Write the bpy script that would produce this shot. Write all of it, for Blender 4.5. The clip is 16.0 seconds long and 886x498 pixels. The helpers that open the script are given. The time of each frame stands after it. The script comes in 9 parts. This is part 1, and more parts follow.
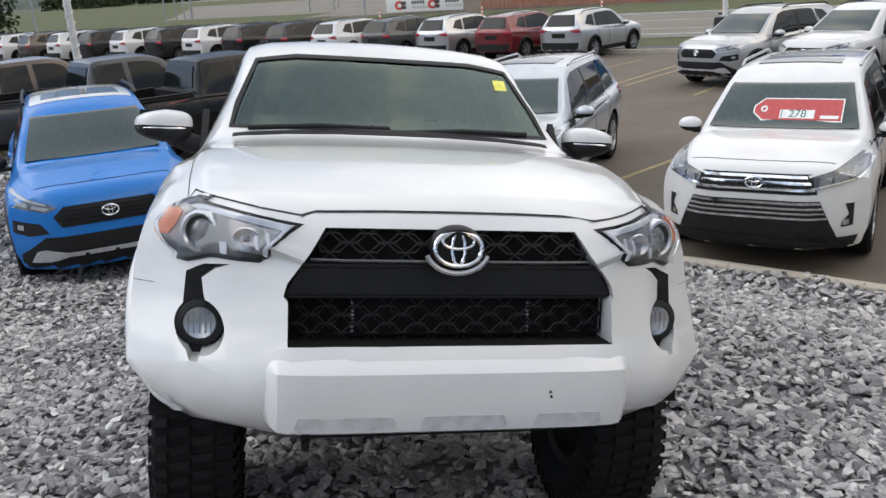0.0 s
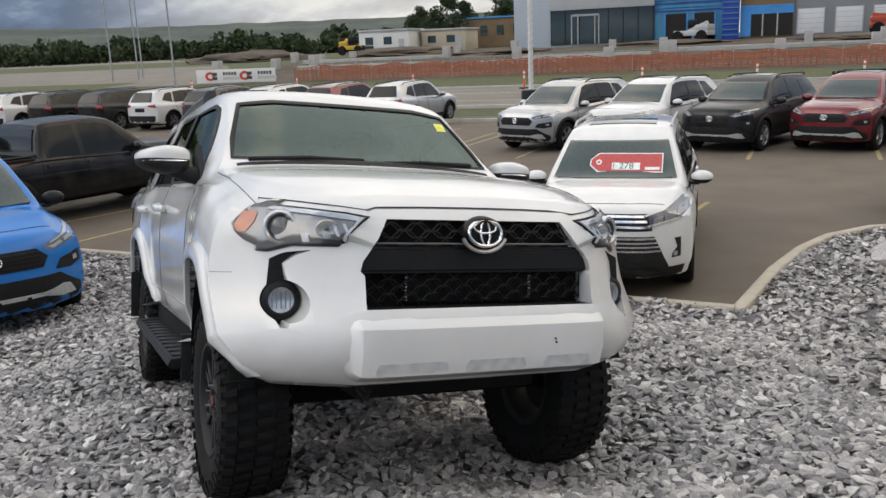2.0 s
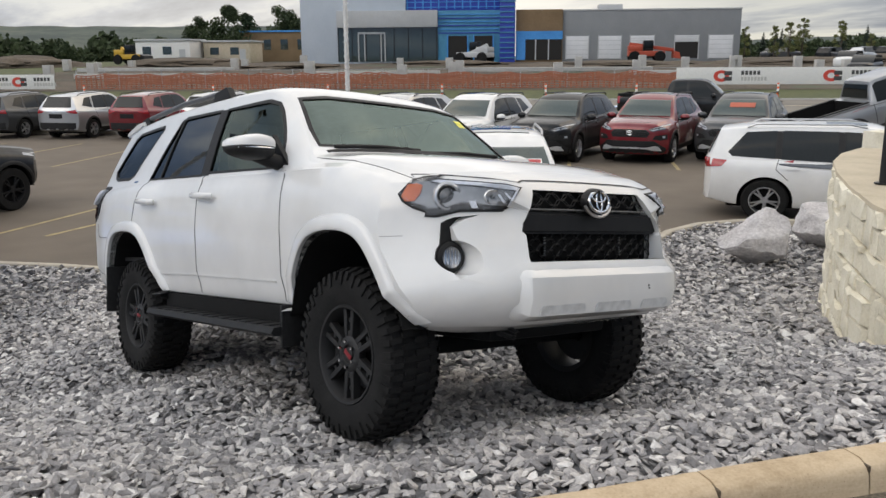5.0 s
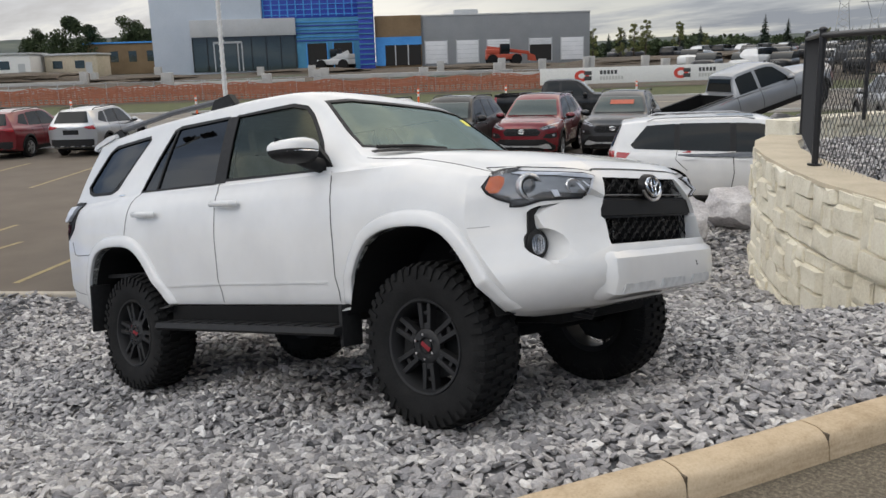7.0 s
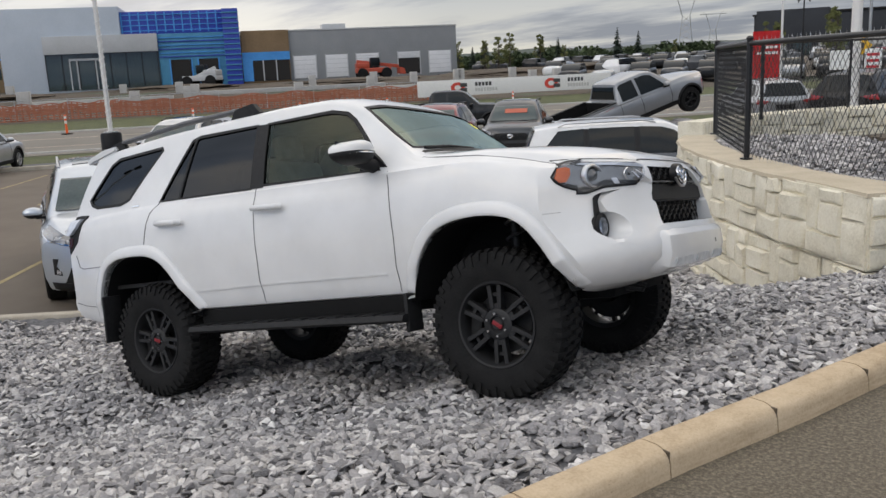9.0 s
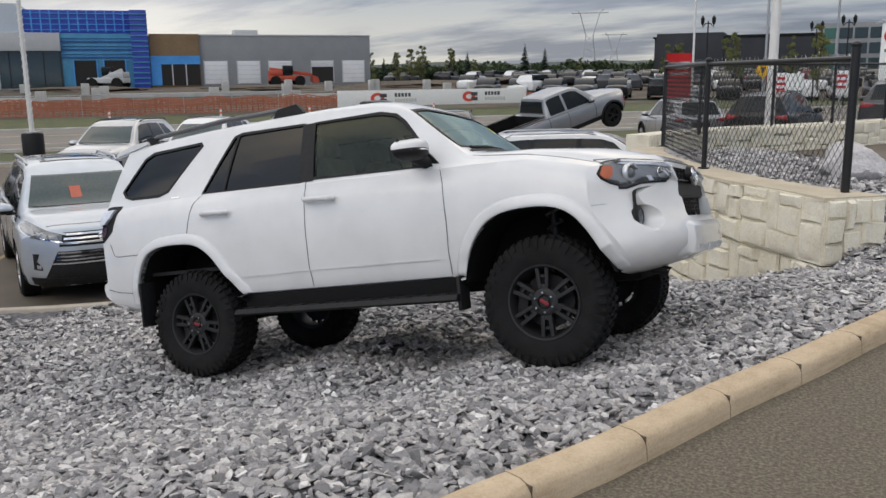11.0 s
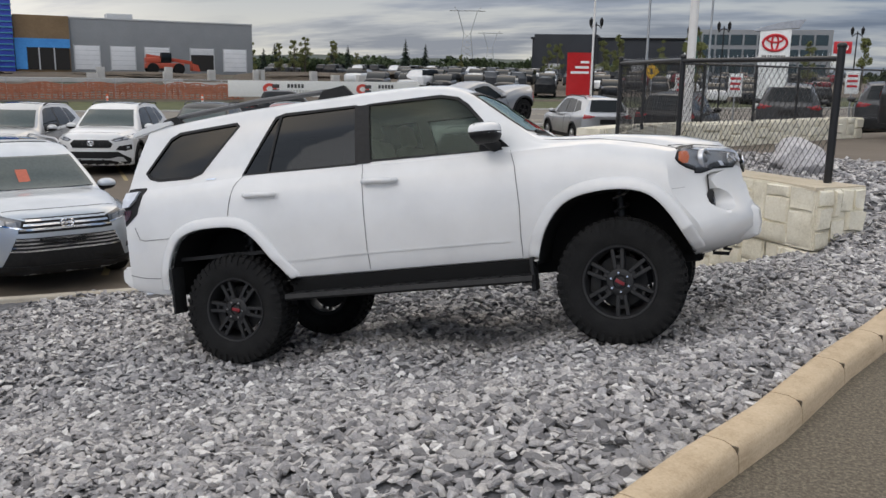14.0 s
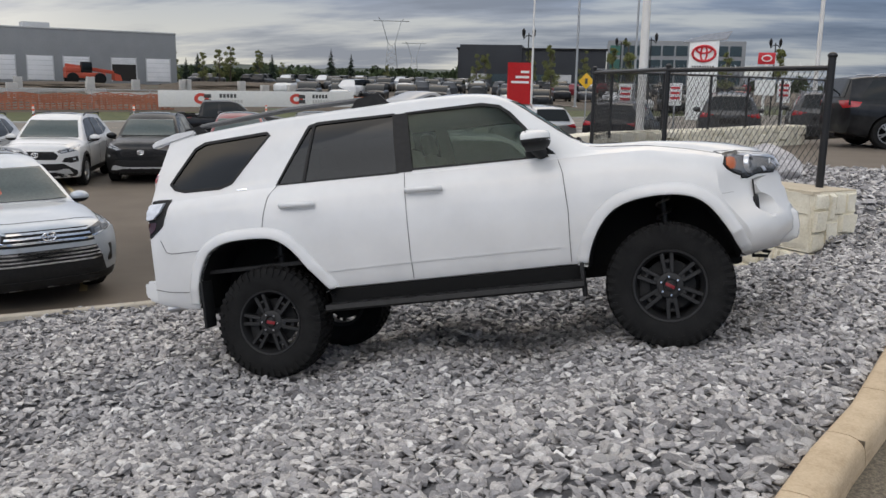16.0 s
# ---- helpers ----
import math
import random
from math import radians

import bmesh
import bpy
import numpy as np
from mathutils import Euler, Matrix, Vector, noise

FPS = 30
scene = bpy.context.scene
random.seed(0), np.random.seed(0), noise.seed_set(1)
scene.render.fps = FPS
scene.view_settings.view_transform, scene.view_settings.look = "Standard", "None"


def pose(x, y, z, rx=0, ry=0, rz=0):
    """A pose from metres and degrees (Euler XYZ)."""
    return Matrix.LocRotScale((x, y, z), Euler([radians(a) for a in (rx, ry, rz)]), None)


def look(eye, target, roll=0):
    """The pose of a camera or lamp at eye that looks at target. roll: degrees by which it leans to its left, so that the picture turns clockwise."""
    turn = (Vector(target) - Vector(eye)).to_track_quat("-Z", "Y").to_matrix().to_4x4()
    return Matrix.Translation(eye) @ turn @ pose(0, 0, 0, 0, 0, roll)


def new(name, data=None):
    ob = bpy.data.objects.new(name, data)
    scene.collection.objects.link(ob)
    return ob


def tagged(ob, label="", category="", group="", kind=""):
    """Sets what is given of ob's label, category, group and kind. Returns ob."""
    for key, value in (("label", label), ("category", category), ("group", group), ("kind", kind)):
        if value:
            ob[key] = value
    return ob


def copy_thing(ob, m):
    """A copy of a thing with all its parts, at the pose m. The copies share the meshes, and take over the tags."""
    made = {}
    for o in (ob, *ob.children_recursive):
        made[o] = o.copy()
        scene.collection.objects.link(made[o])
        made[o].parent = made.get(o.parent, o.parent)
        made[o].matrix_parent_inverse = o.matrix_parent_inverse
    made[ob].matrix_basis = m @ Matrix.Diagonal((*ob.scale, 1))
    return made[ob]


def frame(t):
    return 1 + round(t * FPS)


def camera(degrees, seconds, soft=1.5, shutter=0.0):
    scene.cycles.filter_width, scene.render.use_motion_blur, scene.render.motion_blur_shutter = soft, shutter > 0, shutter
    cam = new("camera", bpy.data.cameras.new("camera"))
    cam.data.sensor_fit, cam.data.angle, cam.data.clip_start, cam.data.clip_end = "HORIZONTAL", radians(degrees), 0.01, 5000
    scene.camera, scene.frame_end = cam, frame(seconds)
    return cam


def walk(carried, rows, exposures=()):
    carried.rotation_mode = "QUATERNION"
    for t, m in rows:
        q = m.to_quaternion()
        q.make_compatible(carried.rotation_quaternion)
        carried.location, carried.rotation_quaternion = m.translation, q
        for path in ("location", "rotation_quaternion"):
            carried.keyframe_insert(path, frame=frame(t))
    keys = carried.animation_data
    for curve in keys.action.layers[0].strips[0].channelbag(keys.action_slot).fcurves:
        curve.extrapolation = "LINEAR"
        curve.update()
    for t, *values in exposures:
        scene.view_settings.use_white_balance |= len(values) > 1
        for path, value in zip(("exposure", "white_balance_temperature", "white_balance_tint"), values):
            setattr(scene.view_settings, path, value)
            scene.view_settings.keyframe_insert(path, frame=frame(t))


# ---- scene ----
cam = camera(55.0, 16.0)
PATH = [
    (0, (4.265, -0.381, 2.745), (2.393, -0.015, 2.145), -3.9),
    (0.5, (4.474, -0.511, 2.724), (2.604, -0.052, 2.183), -3.4),
    (1, (4.646, -0.738, 2.739), (2.8, -0.164, 2.228), -2.9),
    (1.5, (4.709, -1.052, 2.716), (2.899, -0.355, 2.227), -2.6),
    (2, (4.781, -1.317, 2.714), (3.012, -0.509, 2.249), -2.5),
    (2.5, (4.834, -1.56, 2.701), (3.107, -0.664, 2.24), -2.0),
    (3, (4.826, -1.824, 2.704), (3.144, -0.845, 2.242), -2.5),
    (3.5, (4.752, -2.127, 2.705), (3.121, -1.066, 2.24), -3.0),
    (4, (4.719, -2.405, 2.683), (3.133, -1.272, 2.233), -2.4),
    (4.5, (4.667, -2.677, 2.693), (3.12, -1.489, 2.25), -1.2),
    (6.8, (4.092, -3.642, 2.685), (2.789, -2.189, 2.25), -1.4),
    (7, (4.017, -3.729, 2.677), (2.736, -2.256, 2.244), -1.8),
    (7.5, (3.801, -3.911, 2.68), (2.592, -2.379, 2.242), -2.5),
    (8, (3.7, -4.165, 2.654), (2.563, -2.578, 2.22), -2.5),
    (8.5, (3.589, -4.408, 2.681), (2.492, -2.792, 2.252), -2.4),
    (9, (3.46, -4.676, 2.677), (2.421, -3.018, 2.263), -2.6),
    (9.2, (3.393, -4.764, 2.69), (2.38, -3.09, 2.277), -2.7),
    (11.3, (2.882, -5.717, 2.674), (2.073, -3.932, 2.279), -0.6),
    (11.5, (2.798, -5.747, 2.668), (2.016, -3.95, 2.27), -0.6),
    (12, (2.59, -5.788, 2.637), (1.868, -3.967, 2.236), 0.1),
    (12.5, (2.423, -5.885, 2.649), (1.749, -4.045, 2.247), 0.5),
    (13, (2.211, -6.052, 2.63), (1.579, -4.199, 2.221), 0.7),
    (13.5, (2.029, -6.147, 2.626), (1.422, -4.287, 2.212), 0.8),
    (14, (1.829, -6.16, 2.603), (1.257, -4.287, 2.198), 1.0),
    (14.5, (1.639, -6.215, 2.615), (1.111, -4.326, 2.221), 1.0),
    (15, (1.417, -6.33, 2.606), (0.935, -4.429, 2.212), 0.7),
    (15.5, (1.232, -6.377, 2.597), (0.787, -4.467, 2.205), 0.5),
    (16, (1.043, -6.362, 2.577), (0.638, -4.441, 2.197), 1.0),
]
walk(cam, [(t, look(eye, target, roll)) for t, eye, target, roll in PATH],
     exposures=[(0, 0.11, 7000, 11), (1, 0.02, 7300, 11), (2.5, 0.02, 7400, 11), (4.5, 0.03, 7450, 11), (7, -0.02, 7350, 11), (9, -0.10, 7300, 12), (12, -0.13, 7200, 12), (16, -0.15, 7200, 12)])

# ---------------------------------------------------------------- light
SUN_EL, SUN_AZ = 38.0, 196.0
world = bpy.data.worlds.new("overcast")
scene.world = world
world.use_nodes = True
wn, wl = world.node_tree.nodes, world.node_tree.links
wn.clear()
w_out = wn.new("ShaderNodeOutputWorld")
w_bg = wn.new("ShaderNodeBackground")
w_sky = wn.new("ShaderNodeTexSky")
w_sky.sky_type, w_sky.sun_disc = "NISHITA", False
w_sky.sun_elevation, w_sky.sun_rotation = radians(SUN_EL), radians(SUN_AZ)
w_co = wn.new("ShaderNodeTexCoord")
w_sep = wn.new("ShaderNodeSeparateXYZ")
wl.new(w_co.outputs["Generated"], w_sep.inputs[0])
# cloud sheets: the direction is flattened to a plane overhead
w_h = wn.new("ShaderNodeMath"); w_h.operation = "MAXIMUM"; w_h.inputs[1].default_value = 0.0
wl.new(w_sep.outputs["Z"], w_h.inputs[0])
w_h2 = wn.new("ShaderNodeMath"); w_h2.operation = "ADD"; w_h2.inputs[1].default_value = 0.14
wl.new(w_h.outputs[0], w_h2.inputs[0])
w_div = wn.new("ShaderNodeVectorMath"); w_div.operation = "DIVIDE"
w_comb = wn.new("ShaderNodeCombineXYZ")
for i in range(3):
    wl.new(w_h2.outputs[0], w_comb.inputs[i])
wl.new(w_co.outputs["Generated"], w_div.inputs[0])
wl.new(w_comb.outputs[0], w_div.inputs[1])
w_map = wn.new("ShaderNodeMapping")
w_map.inputs["Location"].default_value = (0.7, 0.4, 0.0)
w_map.inputs["Rotation"].default_value = (0, 0, radians(45))
w_map.inputs["Scale"].default_value = (0.55, 1.25, 1.0)
wl.new(w_div.outputs[0], w_map.inputs["Vector"])
w_noise = wn.new("ShaderNodeTexNoise")
w_noise.inputs["Scale"].default_value = 1.1
w_noise.inputs["Detail"].default_value = 9
w_noise.inputs["Roughness"].default_value = 0.56
wl.new(w_map.outputs[0], w_noise.inputs["Vector"])
w_ramp = wn.new("ShaderNodeValToRGB")
els = w_ramp.color_ramp.elements
els[0].position, els[0].color = 0.43, (0.29, 0.36, 0.47, 1)
els[1].position, els[1].color = 0.62, (1.0, 0.98, 0.95, 1)
e = els.new(0.52); e.color = (0.42, 0.51, 0.66, 1)
wl.new(w_noise.outputs["Fac"], w_ramp.inputs["Fac"])
# paler, warmer sky near the horizon
w_hor = wn.new("ShaderNodeMapRange")
w_hor.inputs["From Min"].default_value, w_hor.inputs["From Max"].default_value = 0.0, 0.10
w_hor.inputs["To Min"].default_value, w_hor.inputs["To Max"].default_value = 0.90, 0.0
wl.new(w_h.outputs[0], w_hor.inputs["Value"])
w_mixh = wn.new("ShaderNodeMixRGB")
w_mixh.inputs["Color2"].default_value = (2.1, 1.72, 1.22, 1)
w_west = wn.new("ShaderNodeVectorMath"); w_west.operation = "DOT_PRODUCT"
w_west.inputs[1].default_value = Vector((-0.47, 0.88, 0.03)).normalized()
wl.new(w_co.outputs["Generated"], w_west.inputs[0])
w_warm = wn.new("ShaderNodeMapRange"); w_warm.interpolation_type = "SMOOTHSTEP"
w_warm.inputs["From Min"].default_value, w_warm.inputs["From Max"].default_value = 0.45, 1.0
wl.new(w_west.outputs["Value"], w_warm.inputs["Value"])
w_warmf = wn.new("ShaderNodeMath"); w_warmf.operation = "MULTIPLY"
wl.new(w_hor.outputs[0], w_warmf.inputs[0])
wl.new(w_warm.outputs[0], w_warmf.inputs[1])
w_gap = wn.new("ShaderNodeMath"); w_gap.operation = "MULTIPLY"
w_gaps = wn.new("ShaderNodeMapRange")
w_gaps.inputs["From Min"].default_value, w_gaps.inputs["From Max"].default_value = 0.42, 0.58
w_gaps.inputs["To Min"].default_value, w_gaps.inputs["To Max"].default_value = 0.15, 1.0
wl.new(w_noise.outputs["Fac"], w_gaps.inputs["Value"])
wl.new(w_gaps.outputs[0], w_gap.inputs[0])
wl.new(w_warmf.outputs[0], w_gap.inputs[1])
wl.new(w_gap.outputs[0], w_mixh.inputs["Fac"])
wl.new(w_ramp.outputs["Color"], w_mixh.inputs["Color1"])
w_gain = wn.new("ShaderNodeMixRGB"); w_gain.blend_type = "MULTIPLY"; w_gain.inputs["Fac"].default_value = 1
w_tone = wn.new("ShaderNodeMixRGB")
w_tone.inputs["Color1"].default_value, w_tone.inputs["Color2"].default_value = (7.4, 9.4, 12.4, 1), (10.2, 9.6, 8.9, 1)
w_toneh = wn.new("ShaderNodeMapRange")
w_toneh.inputs["From Min"].default_value, w_toneh.inputs["From Max"].default_value = 0.10, 0.55
wl.new(w_h.outputs[0], w_toneh.inputs["Value"])
wl.new(w_toneh.outputs[0], w_tone.inputs["Fac"])
wl.new(w_tone.outputs[0], w_gain.inputs["Color2"])
wl.new(w_mixh.outputs[0], w_gain.inputs["Color1"])
w_mix = wn.new("ShaderNodeMixRGB"); w_mix.inputs["Fac"].default_value = 0.90
wl.new(w_sky.outputs[0], w_mix.inputs["Color1"])
wl.new(w_gain.outputs[0], w_mix.inputs["Color2"])
# the brightest cloud hangs where the low sun hides
w_dot = wn.new("ShaderNodeVectorMath"); w_dot.operation = "DOT_PRODUCT"
w_dot.inputs[1].default_value = Vector((-0.45, 0.75, 0.50)).normalized()
wl.new(w_co.outputs["Generated"], w_dot.inputs[0])
w_glow = wn.new("ShaderNodeMapRange")
w_glow.interpolation_type = "SMOOTHSTEP"
w_glow.inputs["From Min"].default_value, w_glow.inputs["From Max"].default_value = 0.62, 1.0
w_glow.inputs["To Min"].default_value, w_glow.inputs["To Max"].default_value = 0.0, 1.0
wl.new(w_dot.outputs["Value"], w_glow.inputs["Value"])
w_add = wn.new("ShaderNodeMixRGB"); w_add.blend_type = "ADD"
w_add.inputs["Color2"].default_value = (3.2, 3.0, 2.7, 1)
wl.new(w_glow.outputs[0], w_add.inputs["Fac"])
wl.new(w_mix.outputs[0], w_add.inputs["Color1"])
# thin bright cloud low over the building site
w_low = wn.new("ShaderNodeVectorMath"); w_low.operation = "DOT_PRODUCT"
w_low.inputs[1].default_value = Vector((-0.86, 0.50, 0.08)).normalized()
wl.new(w_co.outputs["Generated"], w_low.inputs[0])
w_lowr = wn.new("ShaderNodeMapRange")
w_lowr.interpolation_type = "SMOOTHSTEP"
w_lowr.inputs["From Min"].default_value, w_lowr.inputs["From Max"].default_value = 0.87, 0.99
w_lowr.inputs["To Min"].default_value, w_lowr.inputs["To Max"].default_value = 0.0, 1.0
wl.new(w_low.outputs["Value"], w_lowr.inputs["Value"])
w_add2 = wn.new("ShaderNodeMixRGB"); w_add2.blend_type = "ADD"
w_add2.inputs["Color2"].default_value = (7.5, 7.2, 6.6, 1)
wl.new(w_lowr.outputs[0], w_add2.inputs["Fac"])
wl.new(w_add.outputs[0], w_add2.inputs["Color1"])
w_zen = wn.new("ShaderNodeMapRange")
w_zen.inputs["From Min"].default_value, w_zen.inputs["From Max"].default_value = 0.08, 0.75
w_zen.inputs["To Min"].default_value, w_zen.inputs["To Max"].default_value = 0.39, 1.80
wl.new(w_h.outputs[0], w_zen.inputs["Value"])
w_zmul = wn.new("ShaderNodeVectorMath"); w_zmul.operation = "SCALE"
wl.new(w_add2.outputs[0], w_zmul.inputs[0])
wl.new(w_zen.outputs[0], w_zmul.inputs["Scale"])
w_south = wn.new("ShaderNodeVectorMath"); w_south.operation = "DOT_PRODUCT"
w_south.inputs[1].default_value = Vector((-0.10, -0.98, 0.10)).normalized()
wl.new(w_co.outputs["Generated"], w_south.inputs[0])
w_southr = wn.new("ShaderNodeMapRange")
w_southr.interpolation_type = "SMOOTHSTEP"
w_southr.inputs["From Min"].default_value, w_southr.inputs["From Max"].default_value = 0.05, 0.95
w_southr.inputs["To Min"].default_value, w_southr.inputs["To Max"].default_value = 1.0, 1.75
wl.new(w_south.outputs["Value"], w_southr.inputs["Value"])
w_emul = wn.new("ShaderNodeVectorMath"); w_emul.operation = "SCALE"
wl.new(w_zmul.outputs[0], w_emul.inputs[0])
wl.new(w_southr.outputs[0], w_emul.inputs["Scale"])
wl.new(w_emul.outputs[0], w_bg.inputs["Color"])
w_bg.inputs["Strength"].default_value = 0.125
wl.new(w_bg.outputs[0], w_out.inputs["Surface"])

sun = new("sun", bpy.data.lights.new("sun", "SUN"))
sun.data.energy, sun.data.angle, sun.data.color = 0.5, radians(45), (1.0, 0.98, 0.95)
az, el = radians(SUN_AZ), radians(SUN_EL)
sun.matrix_world = look((math.sin(az) * math.cos(el) * 50, math.cos(az) * math.cos(el) * 50, math.sin(el) * 50), (0, 0, 0))


# ---------------------------------------------------------------- materials
def nodes_of(name):
    m = bpy.data.materials.new(name)
    m.use_nodes = True
    n, l = m.node_tree.nodes, m.node_tree.links
    return m, n, l, n["Principled BSDF"]


def noise_node(n, l, scale, detail=4, coord="Object", rough=0.55, stretch=None):
    tc = n.new("ShaderNodeTexCoord")
    t = n.new("ShaderNodeTexNoise")
    t.inputs["Scale"].default_value, t.inputs["Detail"].default_value = scale, detail
    t.inputs["Roughness"].default_value = rough
    if stretch:
        mp = n.new("ShaderNodeMapping")
        mp.inputs["Scale"].default_value = stretch
        l.new(tc.outputs[coord], mp.inputs["Vector"])
        l.new(mp.outputs[0], t.inputs["Vector"])
    else:
        l.new(tc.outputs[coord], t.inputs["Vector"])
    return t


def ramp(n, l, src, stops):
    r = n.new("ShaderNodeValToRGB")
    e = r.color_ramp.elements
    e[0].position, e[0].color = stops[0][0], (*stops[0][1], 1)
    e[1].position, e[1].color = stops[-1][0], (*stops[-1][1], 1)
    for p, c in stops[1:-1]:
        x = e.new(p)
        x.color = (*c, 1)
    l.new(src, r.inputs["Fac"])
    return r


def grainy(name, lo, hi, scale=8.0, rough=0.8, bump=0.15, fine=60.0, metal=0.0, mid=None, dist=0.01, coat=0.0):
    """Colour between two tones by coarse and fine noise, with a relief."""
    m, n, l, b = nodes_of(name)
    a = noise_node(n, l, scale, 6)
    f = noise_node(n, l, fine, 3)
    mix = n.new("ShaderNodeMixRGB")
    mix.inputs["Fac"].default_value = 0.4
    l.new(a.outputs["Fac"], mix.inputs["Color1"])
    l.new(f.outputs["Fac"], mix.inputs["Color2"])
    stops = [(0.32, lo), (0.68, hi)] if mid is None else [(0.32, lo), (0.5, mid), (0.68, hi)]
    r = ramp(n, l, mix.outputs[0], stops)
    l.new(r.outputs[0], b.inputs["Base Color"])
    b.inputs["Roughness"].default_value, b.inputs["Metallic"].default_value = rough, metal
    b.inputs["Coat Weight"].default_value = coat
    if bump:
        bp = n.new("ShaderNodeBump")
        bp.inputs["Strength"].default_value, bp.inputs["Distance"].default_value = bump, dist
        l.new(mix.outputs[0], bp.inputs["Height"])
        l.new(bp.outputs[0], b.inputs["Normal"])
    return m


def weathered(name, lo, mid, hi):
    """Cast concrete with broad tone changes, long scuffs along it, pits and dark spots."""
    m, n, l, b = nodes_of(name)
    broad = noise_node(n, l, 1.7, 5)
    fine = noise_node(n, l, 85, 4)
    scuff = noise_node(n, l, 3.0, 6, stretch=(2.2, 2.2, 16), rough=0.7)
    pits = n.new("ShaderNodeTexVoronoi")
    pits.inputs["Scale"].default_value = 38
    l.new(n.new("ShaderNodeTexCoord").outputs["Object"], pits.inputs["Vector"])
    mix = n.new("ShaderNodeMixRGB"); mix.inputs["Fac"].default_value = 0.45
    l.new(broad.outputs["Fac"], mix.inputs["Color1"])
    l.new(scuff.outputs["Fac"], mix.inputs["Color2"])
    mix2 = n.new("ShaderNodeMixRGB"); mix2.inputs["Fac"].default_value = 0.22
    l.new(mix.outputs[0], mix2.inputs["Color1"])
    l.new(fine.outputs["Fac"], mix2.inputs["Color2"])
    r = ramp(n, l, mix2.outputs[0], [(0.36, lo), (0.50, mid), (0.64, hi)])
    spot = ramp(n, l, pits.outputs["Distance"], [(0.05, (0.45, 0.40, 0.36)), (0.13, (1, 1, 1))])
    dark = n.new("ShaderNodeMixRGB"); dark.blend_type = "MULTIPLY"; dark.inputs["Fac"].default_value = 0.5
    l.new(r.outputs[0], dark.inputs["Color1"])
    l.new(spot.outputs[0], dark.inputs["Color2"])
    l.new(dark.outputs[0], b.inputs["Base Color"])
    b.inputs["Roughness"].default_value = 0.85
    bp = n.new("ShaderNodeBump"); bp.inputs["Strength"].default_value = 0.5; bp.inputs["Distance"].default_value = 0.004
    l.new(mix2.outputs[0], bp.inputs["Height"])
    l.new(bp.outputs[0], b.inputs["Normal"])
    return m


def paint(name, col, metal=0.0, rough=0.28, coat=1.0):
    """Car paint: clear coat, faint dust that dulls it low down and in blotches."""
    m, n, l, b = nodes_of(name)
    a = noise_node(n, l, 3.0, 6)
    dusty = tuple(c * 0.86 + 0.02 for c in col)
    r = ramp(n, l, a.outputs["Fac"], [(0.35, col), (0.75, dusty)])
    l.new(r.outputs[0], b.inputs["Base Color"])
    b.inputs["Metallic"].default_value = metal
    rr = ramp(n, l, a.outputs["Fac"], [(0.3, (rough,) * 3), (0.75, (rough + 0.15,) * 3)])
    l.new(rr.outputs[0], b.inputs["Roughness"])
    b.inputs["Coat Weight"].default_value, b.inputs["Coat Roughness"].default_value = coat, 0.06
    b.inputs["Specular IOR Level"].default_value = 0.08
    return m


def plain(name, col, rough=0.5, metal=0.0, coat=0.0):
    m, n, l, b = nodes_of(name)
    a = noise_node(n, l, 25.0, 4)
    r = ramp(n, l, a.outputs["Fac"], [(0.3, tuple(c * 0.85 for c in col)), (0.7, tuple(min(1, c * 1.12) for c in col))])
    l.new(r.outputs[0], b.inputs["Base Color"])
    b.inputs["Roughness"].default_value, b.inputs["Metallic"].default_value = rough, metal
    b.inputs["Coat Weight"].default_value = coat
    return m


def glass(name, tint, clear, ior=1.6):
    """A tinted pane: part mirror, part clear."""
    m, n, l, b = nodes_of(name)
    n.remove(b)
    fr = n.new("ShaderNodeFresnel"); fr.inputs["IOR"].default_value = ior
    tr = n.new("ShaderNodeBsdfTransparent"); tr.inputs["Color"].default_value = (*[c * clear for c in tint], 1)
    gl = n.new("ShaderNodeBsdfGlossy"); gl.inputs["Roughness"].default_value = 0.02; gl.inputs["Color"].default_value = (*tint, 1)
    mx = n.new("ShaderNodeMixShader")
    l.new(fr.outputs[0], mx.inputs[0])
    l.new(tr.outputs[0], mx.inputs[1])
    l.new(gl.outputs[0], mx.inputs[2])
    l.new(mx.outputs[0], n["Material Output"].inputs["Surface"])
    return m


WHITE = paint("white_paint", (0.70, 0.70, 0.69))
BLUE = paint("blue_paint", (0.002, 0.170, 0.54), 0.0, 0.35, 0.7)
SILVER = paint("silver_paint", (0.46, 0.47, 0.48), 0.75)
CEMENT = paint("cement_paint", (0.27, 0.28, 0.29), 0.35)
ICE = paint("ice_paint", (0.50, 0.54, 0.58), 0.55)
GREY = paint("grey_paint", (0.055, 0.058, 0.062), 0.4, 0.28, 0.6)
BLACKP = paint("black_paint", (0.006, 0.0065, 0.0075), 0.0, 0.28, 0.45)
REDP = paint("red_paint", (0.17, 0.012, 0.018), 0.3)
BRONZE = paint("brown_paint", (0.075, 0.055, 0.045), 0.5)
TRIM = grainy("black_plastic", (0.010, 0.010, 0.0105), (0.022, 0.022, 0.022), 30, 0.55, 0.2, 300, dist=0.002)
SATIN = grainy("satin_black", (0.010, 0.010, 0.0105), (0.017, 0.017, 0.0175), 12, 0.42, 0.05, 200, dist=0.002)
WHEELBLACK = grainy("wheel_black", (0.0055, 0.0055, 0.006), (0.0085, 0.0085, 0.009), 12, 0.62, 0.05, 200, dist=0.002)
